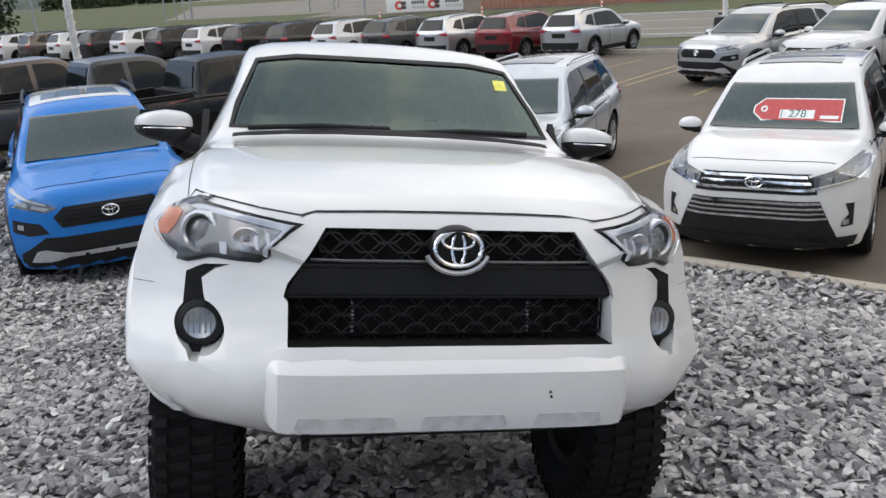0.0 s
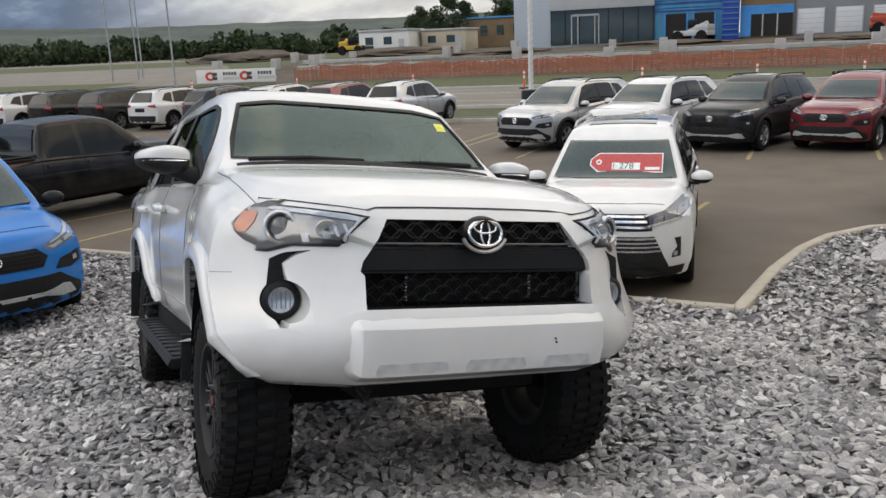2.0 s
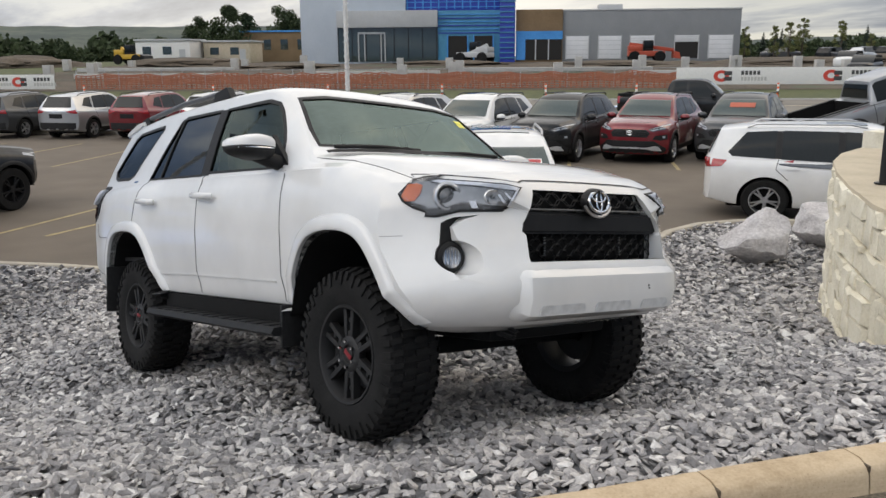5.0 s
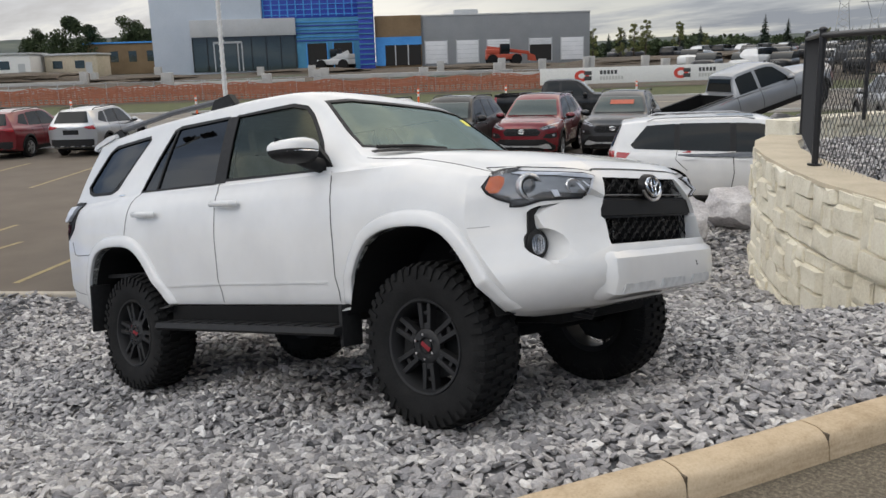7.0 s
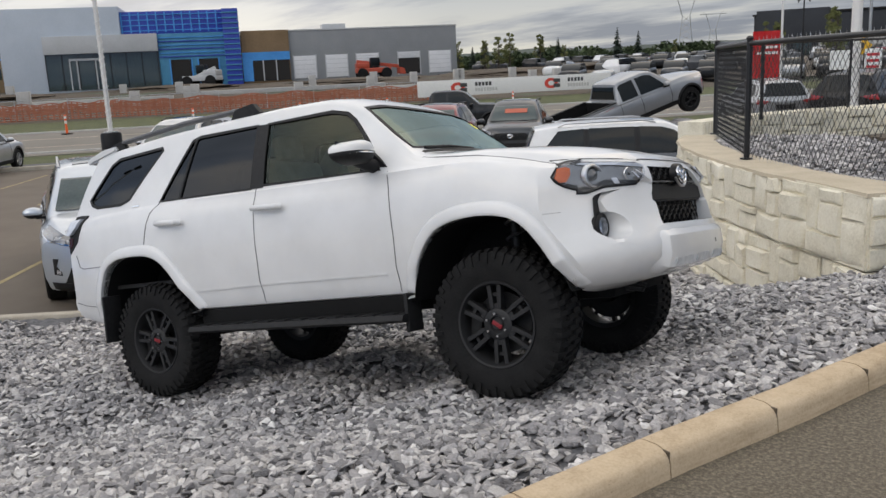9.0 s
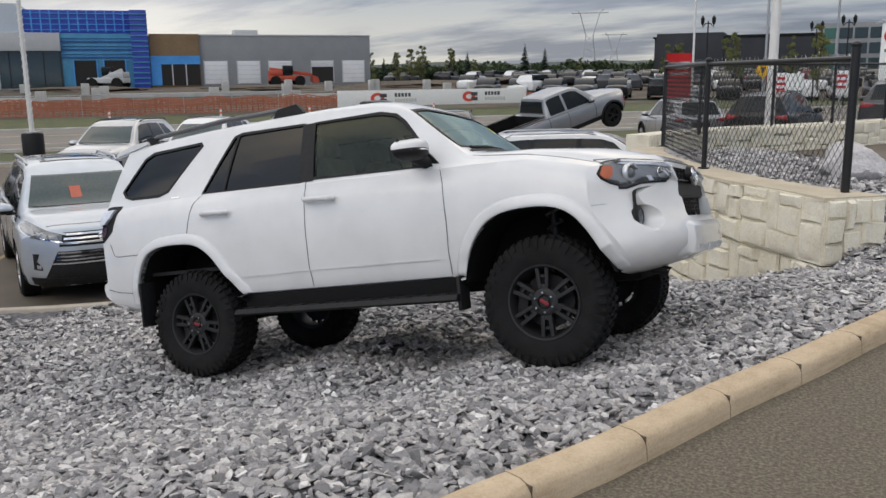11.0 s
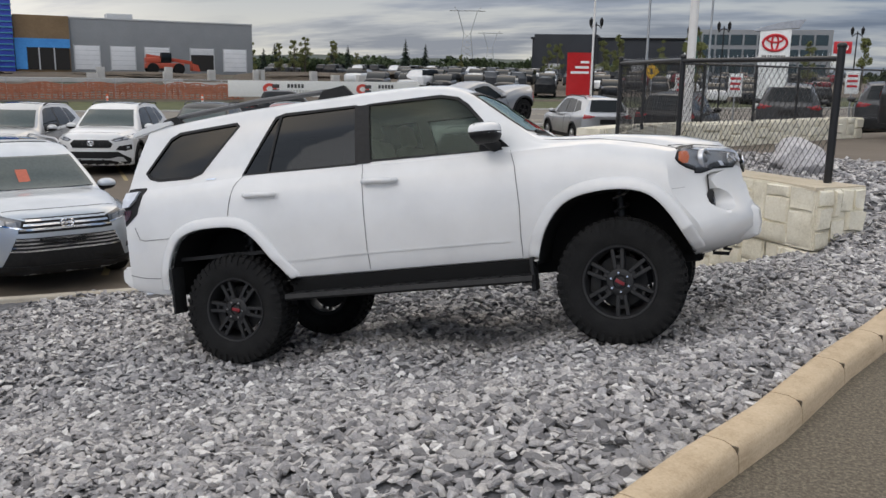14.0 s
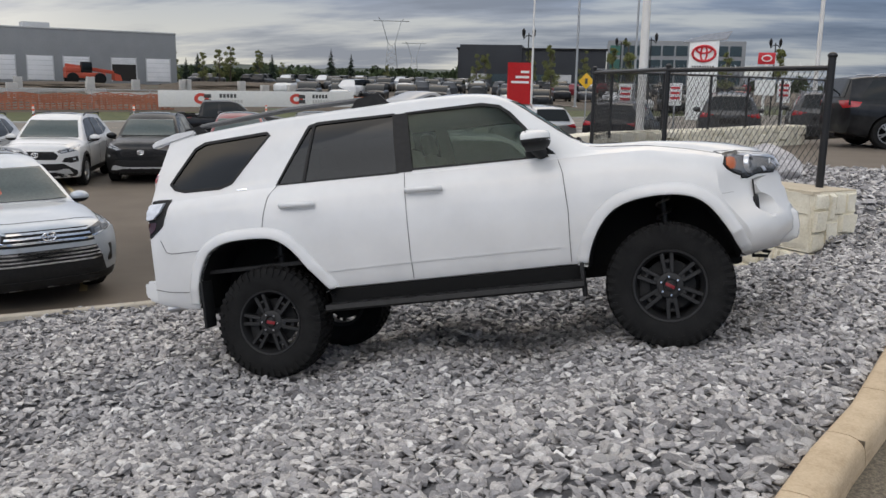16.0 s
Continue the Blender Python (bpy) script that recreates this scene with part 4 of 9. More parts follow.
def hero():
    car = thing("off_road_suv", "white four-wheel-drive wagon with black off-road wheels, parked on gravel", "car", CAR_POSE)
    bm = loft_body(HERO, 0.045)
    tree = tree_of(bm)
    body = part("body", bm, [WHITE, BLACKHOLE, BEIGE], car, "glossy white body", 32)
    body.parent = None
    cuts = []
    # cabin
    inner = {k: ([(x, v) for x, v in q] if isinstance(q, list) else q) for k, q in HERO.items()}
    inner["length"] = (-2.22, 0.80)
    inner["edge"] = [(x, v - 0.035) for x, v in HERO["edge"]]
    inner["wide"] = [(x, v - 0.07) for x, v in HERO["wide"]]
    inner["belt_w"] = [(x, v - 0.05) for x, v in HERO["belt_w"]]
    inner["roof_w"] = [(x, v - 0.03) for x, v in HERO["roof_w"]]
    inner["sill"] = [(-2.36, 0.80), (2.25, 0.80)]
    inner["warp"] = lambda p: Vector((p.x + (max(0, p.z - 1.28) * 0.34 if p.x < -2.0 else 0), p.y, p.z))
    ib = loft_body(inner, 0.09)
    for f in ib.faces:
        f.material_index = 2
    cuts.append(ib)
    for sg in (-1, 1):
        for poly in (ARCH_F, ARCH_R):
            cuts.append(prism(poly, "y", sg * 0.40, sg * 1.3, mat=1))
        for poly in (WIN_F, WIN_R, WIN_Q):
            cuts.append(prism(poly, "y", sg * 0.35, sg * 1.2, mat=1))
    cuts.append(prism(WIN_WS, "x", 0.25, 0.93, mat=2))
    mouth = prism(GRILLE, "x", 2.03, 2.6, mat=1)
    mouth.normal_update()
    for f in mouth.faces:
        if abs(f.normal.y) > 0.5:
            f.material_index = 0
    cuts.append(mouth)
    for sg in (-1, 1):
        slot = [(sg * y, z) for y, z in FOG_ARM]
        cuts.append(prism(slot if sg > 0 else slot[::-1], "x", fog_floor(tree), 2.6))
    boolean(body, cuts)
    body.parent = car

    # panes
    def pane(name, poly, sg, mat, label, off=-0.008):
        ob = part(name, patch(tree, grow(poly, 0.010), "y", sg, off, 0.004, 0.06), mat, car, label, 60)
        ob.visible_shadow = False
        rim = patch_ring(tree, grow(poly, 0.016), grow(poly, -0.007), "y", sg, 0.002, 0.006)
        part("window_seal", rim, TRIM, ob)
    for sg in (-1, 1):
        pane("side_window", WIN_F, sg, SIDEGLASS, "lightly tinted front side window")
        pane("side_window", WIN_R, sg, PRIVACY, "dark tinted rear side window")
        pane("quarter_window", WIN_Q, sg, PRIVACY, "dark tinted quarter window")
        # divider bar of the rear door window
        part("window_divider", patch(tree, [(-1.045, 1.39), (-1.025, 1.39), (-0.955, 1.79), (-0.975, 1.79)], "y", sg, 0.002, 0.012), TRIM, car)
        # black door frame between the two windows
        part("door_pillar", patch(tree, [(-0.345, 1.362), (-0.230, 1.358), (-0.262, 1.785), (-0.368, 1.788)], "y", sg, 0.003, 0.006), TRIM, car)
    ws = part("windshield", patch(tree, grow(WIN_WS, 0.006), "x", 1, -0.003, 0.004, 0.045), WINDSHIELD, car, "windshield reflecting clouds", 60)
    ws.visible_shadow = False
    part("windshield_seal", patch_ring(tree, grow(WIN_WS, 0.004), grow(WIN_WS, -0.016), "x", 1, 0.007, 0.016), TRIM, ws)
    part("inspection_sticker", patch(tree, [(0.50, 1.67), (0.56, 1.67), (0.56, 1.72), (0.50, 1.72)], "x", 1, 0.0, 0.002), YELLOW, ws, "yellow paper sticker")
    part("mirror_sensor", patch(tree, [(-0.14, 1.76), (0.14, 1.76), (0.12, 1.80), (-0.12, 1.80)], "x", 1, -0.03, 0.01), TRIM, ws)
    for y0, y1 in ((-0.60, -0.02), (0.0, 0.58)):
        part("wiper", tube([(0.90, y0, 1.452), (0.895, (y0 + y1) / 2, 1.47), (0.885, y1, 1.468)], 0.011), TRIM, car)
    # flares
    for sg in (-1, 1):
        for arch in (ARCH_F, ARCH_R):
            part("wheel_arch_flare", flare(tree, arch[3:-3], sg, 0.078, 0.026), WHITE, car)
            part("wheel_arch_liner", liner([(x, max(0.57, z)) for x, z in arch], sg), BLACKHOLE, car)
    # doors: seams and handles
    for sg in (-1, 1):
        for line in ([(0.765, 1.325), (0.792, 1.22), (0.803, 0.97), (0.792, 0.75), (0.785, 0.61)], [(-0.286, 1.365), (-0.286, 1.15), (-0.292, 0.9), (-0.30, 0.61)], [(-1.225, 1.395), (-1.290, 1.31), (-1.33, 1.18), (-1.345, 1.10)], [(0.785, 0.615), (-0.9, 0.615)]):
            part("door_seam", strip(tree, line, "y", sg, 0.0045, 0.003), SEAM, car)
        part("panel_seam", strip(tree, [(1.765, 0.966), (1.80, 0.966), (1.84, 0.968)], "y", sg, 0.002, 0.001, 0.002), SEAM, car)
        part("panel_seam", strip(tree, [(-1.845, 0.983), (-2.08, 0.983), (-2.125, 1.00), (-2.165, 1.09)], "y", sg, 0.005, 0.003), SEAM, car)
        part("panel_seam", strip(tree, [(-1.985, 0.69), (-2.15, 0.705), (-2.29, 0.74)], "y", sg, 0.005, 0.003), SEAM, car)
        for x in (-0.15, -1.075):
            y = -0.885 if x > -0.5 else -0.895
            bmh = tube([(x - 0.12, y, 1.235), (x - 0.10, y - 0.028, 1.232), (x, y - 0.036, 1.227), (x + 0.10, y - 0.028, 1.220), (x + 0.12, y, 1.218)], 0.020, 10)
            if sg > 0:
                moved(bmh, Matrix.Diagonal((1, -1, 1, 1)))
                bmesh.ops.reverse_faces(bmh, faces=bmh.faces)
            part("door_handle", bmh, WHITE, car)
            part("handle_recess", patch(tree, [(x - 0.10, 1.215), (x + 0.06, 1.205), (x + 0.06, 1.245), (x - 0.10, 1.25)], "y", sg, 0.001, 0.003), WHITE, car)
        # lower door crease
        part("door_moulding", strip(tree, [(-0.95, 0.735), (-0.3, 0.742), (0.72, 0.735)], "y", sg, 0.012, 0.004, 0.008), WHITE, car)
        # running board
        rb = prism([(0.80, 0.46), (0.94, 0.46), (0.96, 0.475), (0.945, 0.505), (0.80, 0.515)], "x", -0.92, 0.86)
        moved(rb, Matrix.Diagonal((1, sg, 1, 1)))
        bmesh.ops.recalc_face_normals(rb, faces=rb.faces)
        rbo = part("running_board", rb, TRIM, car, "black side step")
        for k in range(12):
            part("tread_pad", box(-0.84 + k * 0.14, -0.76 + k * 0.14, sg * 0.875 - 0.055, sg * 0.875 + 0.055, 0.505, 0.514, 0.002), SATIN, rbo)
        part("sill_panel", box(-0.92, 0.86, sg * 0.80 - 0.02, sg * 0.80 + 0.02, 0.46, 0.605, 0.008), BLACKHOLE, car)
        part("mud_flap", box(0.84, 0.865, sg * 0.83 - 0.07, sg * 0.83 + 0.07, 0.40, 0.62, 0.006), TRIM, car)
        part("mud_flap", box(-1.875, -1.855, sg * 0.83 - 0.09, sg * 0.83 + 0.06, 0.42, 0.76, 0.006), TRIM, car)
        mirror(car, sg)
        headlamp(car, tree, sg)
        fog_lamp(car, tree, sg)
        tail_lamp(car, tree, sg)
        roof_rail(car, sg)
        for p2, lab in (([(-1.55, 1.385), (-1.47, 1.383), (-1.47, 1.395), (-1.55, 1.397)], "chrome model badge"),):
            part("badge", patch(tree, p2, "y", sg, 0.004, 0.006, 0.03), CHROME, car, lab)
    grille(car)
    bumper(car, tree)
    hood_lines(car, tree)
    # spoiler
    sp = prism([(-2.30, 1.80), (-2.33, 1.815), (-2.31, 1.85), (-2.12, 1.895), (-1.95, 1.90), (-1.95, 1.86)], "y", -0.60, 0.60)
    bmesh.ops.bevel(sp, geom=sp.edges[:], offset=0.012, segments=2, affect="EDGES")
    part("rear_spoiler", sp, WHITE, car)
    # rear bumper lip
    rbm = prism([(-2.40, 0.66), (-2.42, 0.74), (-2.40, 0.80), (-2.2, 0.80), (-2.0, 0.62), (-2.2, 0.58)], "y", -0.78, 0.78)
    bmesh.ops.bevel(rbm, geom=rbm.edges[:], offset=0.02, segments=2, affect="EDGES")
    part("rear_bumper", rbm, WHITE, car)
    # underbody
    under = box(-2.1, 1.9, -0.40, 0.40, 0.48, 0.62, 0.03)
    part("chassis", under, BLACKHOLE, car)
    part("skid_plate", prism([(1.55, 0.490), (2.06, 0.565), (2.06, 0.595), (1.55, 0.545)], "y", -0.38, 0.38), TRIM, car)
    for x in (1.395, -1.395):
        part("axle", cyl((x, -0.72, 0.415), (x, 0.72, 0.415), 0.045), BLACKHOLE, car)
        for sg in (-1, 1):
            pts = [(x + 0.02 + 0.05 * math.cos(t * 0.9), sg * 0.56 + 0.05 * math.sin(t * 0.9), 0.55 + t * 0.0125) for t in range(45)]
            part("coil_spring", tube(pts, 0.009, 6), STEEL if x > 0 else TRIM, car)
            part("damper", cyl((x + 0.02, sg * 0.56, 0.45), (x + 0.02, sg * 0.56, 1.0), 0.028), SATIN, car)
    part("tow_hook", tube([(1.96, -0.40, 0.53), (2.06, -0.40, 0.515), (2.08, -0.40, 0.54), (2.03, -0.40, 0.555)], 0.012), TRIM, car)
    part("exhaust_tip", cyl((-2.36, -0.55, 0.56), (-2.15, -0.55, 0.58), 0.03), STEEL, car)
    for x in (1.395, -1.395):
        for sg in (-1, 1):
            off_road_wheel(car, x, sg * 0.735, sg)
    interior(car)
    return car


def patch_ring(tree, outer, inner, axis, side, offset, thick):
    """A frame between two outlines with the same number of corners."""
    k = len(outer)
    bm = bmesh.new()
    d = Vector((-side, 0, 0)) if axis == "x" else Vector((0, -side, 0))
    def lay(q):
        p = Vector((0, *q)) if axis == "x" else Vector((q[0], 0, q[1]))
        hit, *_ = tree.ray_cast(p - d * 4, d)
        if hit is None:
            hit, *_ = tree.find_nearest(p - d)
        return hit - d * offset
    def fine(poly, cuts):
        out = []
        for i in range(k):
            a, b = Vector(poly[i]), Vector(poly[(i + 1) % k])
            out += [a.lerp(b, j / cuts[i]) for j in range(cuts[i])]
        return out
    cuts = [max(1, int((Vector(outer[(i + 1) % k]) - Vector(outer[i])).length / 0.06)) for i in range(k)]
    A = [bm.verts.new(lay(q)) for q in fine(outer, cuts)]
    B = [bm.verts.new(lay(q)) for q in fine(inner, cuts)]
    n = len(A)
    for i in range(n):
        bm.faces.new((A[i], A[(i + 1) % n], B[(i + 1) % n], B[i]))
    return slab(bm, d, thick)


def flare(tree, arch, sg, width=0.085, proud=0.030):
    """A rounded lip round a wheel arch."""
    c = Vector((sum(p[0] for p in arch) / len(arch), 0.55))
    bm = bmesh.new()
    d = Vector((0, -sg, 0))
    P = []
    for a, b in zip(arch, arch[1:]):
        P += [Vector(a).lerp(Vector(b), i / 4) for i in range(4)]
    P.append(Vector(arch[-1]))
    rings = []
    for i, p in enumerate(P):
        t = (P[min(i + 1, len(P) - 1)] - P[max(i - 1, 0)]).normalized()
        n = Vector((t.y, -t.x))
        if n.dot(p - c) < 0:
            n = -n
        ring = []
        out_p = p + n * width
        hit, *_ = tree.ray_cast(Vector((out_p.x, -d.y * 4, out_p.y)), d)
        yo = hit.y if hit else sg * 0.9
        hit2, *_ = tree.ray_cast(Vector((p.x, -d.y * 4, p.y)), d)
        yi = hit2.y if hit2 else sg * 0.9
        if abs(yi) < 0.70: yi = sg * 0.86
        if abs(yo) < 0.70: yo = sg * 0.86
        for u, q in ((0.0, -0.05), (0.0, proud * 0.80), (0.08, proud * 0.97), (0.2, proud), (0.66, proud * 0.90), (0.84, proud * 0.66), (0.97, proud * 0.10), (1.0, -0.006)):
            pp = p.lerp(out_p, u)
            y = yi + (yo - yi) * u + sg * q
            ring.append(bm.verts.new((pp.x, y, pp.y)))
        rings.append(ring)
    for A, B in zip(rings, rings[1:]):
        for k in range(len(A) - 1):
            bm.faces.new((A[k], A[k + 1], B[k + 1], B[k]))
    bm.normal_update()
    if sum((f.normal * f.calc_area() for f in bm.faces), Vector()).dot(d) > 0:
        bmesh.ops.reverse_faces(bm, faces=bm.faces)
    return bm


def liner(arch, sg):
    bm = bmesh.new()
    a = [bm.verts.new((x, sg * 0.86, z)) for x, z in arch]
    b = [bm.verts.new((x, sg * 0.42, z)) for x, z in arch]
    for i in range(len(a) - 1):
        bm.faces.new((a[i], a[i + 1], b[i + 1], b[i]))
    bm.faces.new(b)
    bm.normal_update()
    bmesh.ops.solidify(bm, geom=bm.faces[:], thickness=0.004)
    return bm


_shade = {}


def mirror(car, sg):
    """A squared-off shell: white cap above, black scuff panel and arm below, a bright strip between."""
    bm = bmesh.new()
    bmesh.ops.create_uvsphere(bm, u_segments=36, v_segments=20, radius=1.0)
    for v in bm.verts:
        p = v.co
        e = [math.copysign(abs(c) ** 0.62, c) for c in p]
        x = max(-0.35, e[0]) * 0.125
        # the outer end is lower and swept back, the upper edge falls towards it
        out = e[1] * sg
        x -= 0.035 * max(0.0, out) ** 2
        z = e[2] * ((0.066 if e[2] > 0 else 0.074) - 0.022 * max(0.0, out)) - 0.006 * out
        v.co = Vector((x, e[1] * 0.118, z))
    m = Matrix.Translation((0.625, sg * 0.960, 1.452)) @ pose(0, 0, 0, sg * 4, 0, sg * -10)
    cut = m @ Vector((0, 0, -0.004))
    moved(bm, m)
    top = bm.copy()
    bmesh.ops.bisect_plane(top, geom=top.verts[:] + top.edges[:] + top.faces[:], plane_co=cut, plane_no=(0, 0, 1), clear_inner=True)
    bmesh.ops.bisect_plane(bm, geom=bm.verts[:] + bm.edges[:] + bm.faces[:], plane_co=cut - Vector((0, 0, 0.003)), plane_no=(0, 0, 1), clear_outer=True)
    for v in bm.verts:
        v.co = cut + (v.co - cut) * 0.985
    for b in (bm, top):
        bmesh.ops.holes_fill(b, edges=b.edges[:])
        bmesh.ops.recalc_face_normals(b, faces=b.faces)
    mo = part("door_mirror", bm, TRIM, car, "door mirror with a white cap and black base", 50)
    part("mirror_cap", top, WHITE, mo, "white cap", 50)
    part("mirror_arm", tube([(0.665, sg * 0.79, 1.365), (0.65, sg * 0.86, 1.385), (0.63, sg * 0.93, 1.415)], 0.042, 12), TRIM, mo)
    part("mirror_strip", tube([(m @ Vector((0.122 - 0.035 * max(0.0, u) ** 2 - 0.05 * abs(u) ** 4, sg * u * 0.108, -0.014 - 0.010 * u))) for u in np.linspace(-0.75, 0.95, 9)], 0.004, 6), CHROME, mo)
    glass_m = m @ Matrix.Translation((-0.039, 0, 0.005))
    part("mirror_glass", moved(box(-0.002, 0.002, -0.098, 0.098, -0.052, 0.052, 0.001), glass_m), DARKGLASS, mo)
    part("mirror_triangle", prism([(0.55, 1.345), (0.775, 1.335), (0.58, 1.53)], "y", sg * 0.772, sg * 0.80), TRIM, mo)


def headlamp(car, tree, sg):
    """A lamp that wraps the corner: black-edged housing, projector bowl, high-beam cup, amber corner and a pale strip on top, under a clear lens."""
    lean, tan = 40, math.tan(radians(40))
    def front(y, z):
        hit, *_ = tree.ray_cast(Vector((4, sg * y, z)), Vector((-1, 0, 0)))
        return (hit.y - sg * hit.x * tan, z)
    def side(x, z):
        hit, *_ = tree.ray_cast(Vector((x, sg * 4, z)), Vector((0, -sg, 0)))
        return (hit.y - sg * hit.x * tan, z)
    def lay(pts, off, th, size=0.03):
        return patch(tree, pts if sg < 0 else pts[::-1], "x", 1, off, th, size, sg * lean)
    whole = [front(*p) for p in LAMP_TOP] + [side(*p) for p in LAMP_SIDE] + [front(*p) for p in LAMP_LOW]
    inner = grow(whole, -0.012)
    base = part("headlight", lay(whole, 0.004, 0.012), SATIN, car, "clear wrap-round headlight with chrome projector and amber reflector")
    part("housing", lay(inner, 0.007, 0.008), LAMPGREY, base, "dark grey housing")
    panel = [front(0.47, 1.160), front(0.60, 1.182), front(0.70, 1.196), side(1.89, 1.206), side(1.825, 1.204), side(1.815, 1.150), side(1.850, 1.112), side(1.90, 1.095), front(0.765, 1.082), front(0.70, 1.092), front(0.66, 1.110), front(0.535, 1.092), front(0.515, 1.098)]
    part("reflector_panel", lay(panel, 0.011, 0.006), LAMPMID, base, "grey inner reflector panel")
    lens = part("headlight_lens", lay(grow(whole, -0.010), 0.026, 0.004), LENS, base)
    lens.visible_shadow = False
    def bowl(y, z, turn, squash=1.0):
        hit, *_ = tree.ray_cast(Vector((4, sg * y, z)), Vector((-1, 0, 0)))
        return Matrix.Translation(hit + Vector((0.012, 0, 0))) @ pose(0, 0, 0, 0, 0, 90 + sg * turn) @ Matrix.Diagonal((squash, 1, 1, 1))
    m = bowl(0.700, 1.136, 26)
    part("projector_ring", moved(lathe([(0.046, -0.012), (0.052, -0.018), (0.060, -0.016), (0.063, -0.004), (0.064, 0.012)], seg=36), m), LAMPCUP, base, "bright projector ring")
    part("projector_bowl", moved(lathe([(0.036, -0.004), (0.046, -0.012), (0.048, -0.004)], seg=36), m), LAMPGREY, base)
    part("projector", moved(lathe([(0.0001, -0.018), (0.018, -0.016), (0.036, -0.004)], seg=28), m), LAMPBALL, base)
    m2 = bowl(0.570, 1.130, 18, 1.25)
    part("reflector_cup", moved(lathe([(0.0001, 0.004), (0.012, 0.002), (0.030, -0.010), (0.033, -0.004)], seg=28), m2), LAMPCUP, base, "chrome high-beam cup")
    part("bulb", moved(lathe([(0.0001, -0.014), (0.007, -0.012), (0.008, 0.0)], seg=14), m2), LAMPBALL, base)
    for y0, y1, z0, z1 in ((0.618, 0.638, 1.084, 1.115), (0.530, 0.540, 1.105, 1.145), (0.502, 0.512, 1.122, 1.150)):
        part("reflector_facet", lay([front(y0, z1), front(y1, z1), front(y1 - 0.004, z0), front(y0 - 0.002, z0)], 0.016, 0.005), PALELENS, base)
    part("amber_reflector", lay([side(1.862, 1.186), side(1.840, 1.196), side(1.812, 1.190), side(1.808, 1.140), side(1.828, 1.116), side(1.856, 1.118), side(1.868, 1.150)], 0.015, 0.006, 0.02), AMBER, base, "amber side reflector")
    strip_poly = [front(0.435, 1.172), front(0.50, 1.184), front(0.60, 1.198), front(0.70, 1.211), front(0.725, 1.204), front(0.70, 1.196), front(0.60, 1.182), front(0.464, 1.160), front(0.514, 1.090), front(0.506, 1.086)]
    part("light_bar", lay(strip_poly, 0.020, 0.008, 0.02), PALELENS, base, "pale strip lamp along the top")


def fog_outline():
    """The slot: an arm that drops from the headlight into a round seat."""
    def arc(a0, a1, k):
        return [(0.702 + 0.073 * math.cos(radians(a0 + (a1 - a0) * i / k)), 0.875 + 0.073 * math.sin(radians(a0 + (a1 - a0) * i / k))) for i in range(k + 1)]
    return [(0.615, 1.056), (0.69, 1.046), (0.742, 1.022), (0.748, 0.960)] + arc(48, -62, 9) + [(0.725, 0.786), (0.702, 0.786)] + arc(-94, -258, 14) + [(0.692, 0.965), (0.698, 1.005), (0.66, 1.036)]


FOG_ARM = fog_outline()


def fog_floor(tree):
    """How far forward the floor of the fog-lamp pocket lies."""
    hit, *_ = tree.ray_cast(Vector((4, 0.758, 0.88)), Vector((-1, 0, 0)))
    return hit.x - 0.004


def fog_lamp(car, tree, sg):
    """A round lamp at the foot of a black slot sunk into the bumper."""
    s = sg
    x0 = fog_floor(tree)
    base = part("fog_light", prism([(s * y, z) for y, z in FOG_ARM], "x", x0 - 0.004, x0 + 0.004), TRIM, car, "round fog light in a black bezel")
    m = Matrix.Translation((x0 + 0.012, s * 0.702, 0.875)) @ pose(0, 0, 0, 0, 0, 90 + s * 6)
    ring = lathe([(0.045, -0.010), (0.050, -0.016), (0.066, -0.008), (0.070, 0.02)], seg=32)
    part("bezel_ring", moved(ring, m), TRIM, base)
    dish = lathe([(0.0001, -0.001), (0.020, -0.004), (0.046, -0.011)], seg=28)
    part("reflector", moved(dish, m), LAMPCUP, base)
    for j in range(5):
        part("lens_rib", moved(box(-0.034 + j * 0.016, -0.030 + j * 0.016, -0.0125, -0.006, -0.03, 0.03), m), CHROME, base)
    ln = lathe([(0.0001, -0.019), (0.025, -0.017), (0.046, -0.011)], seg=28)
    lo = part("lens", moved(ln, m), LENS, base)
    lo.visible_shadow = False


def tail_lamp(car, tree, sg):
    poly = [(-2.085, 1.385), (-2.18, 1.392), (-2.30, 1.385), (-2.36, 1.14), (-2.275, 1.085), (-2.215, 1.13), (-2.135, 1.19), (-2.105, 1.28)]
    b = part("tail_light", patch(tree, poly, "y", sg, 0.006, 0.012, 0.05), TRIM, car, "tail light in a black surround")
    part("clear_lens", patch(tree, [(-2.130, 1.362), (-2.29, 1.362), (-2.33, 1.245), (-2.20, 1.250), (-2.145, 1.30)], "y", sg, 0.034, 0.03, 0.03), PALELENS, b, "white reversing lens")
    part("red_lens", patch(tree, [(-2.18, 1.225), (-2.32, 1.225), (-2.34, 1.15), (-2.28, 1.11), (-2.20, 1.17)], "y", sg, 0.012, 0.01, 0.04), DARKRED, b, "dark red lens")


def roof_rail(car, sg):
    rail = tube([(-2.0, sg * 0.545, 1.885), (-1.90, sg * 0.55, 1.922), (-1.2, sg * 0.555, 1.950), (-0.62, sg * 0.555, 1.942)], 0.020, 8)
    ro = part("roof_rail", rail, RAILGREY, car, "grey roof rail with black feet")
    for x0, x1, z0, z1 in ((-2.08, -1.86, 1.865, 1.930), (-0.70, -0.42, 1.885, 1.965)):
        part("rail_foot", prism([(x0, z0), (x0 + 0.05, z1 - 0.015), (x1 - 0.06, z1), (x1, z0 + 0.01)], "y", sg * 0.53, sg * 0.575), TRIM, ro)


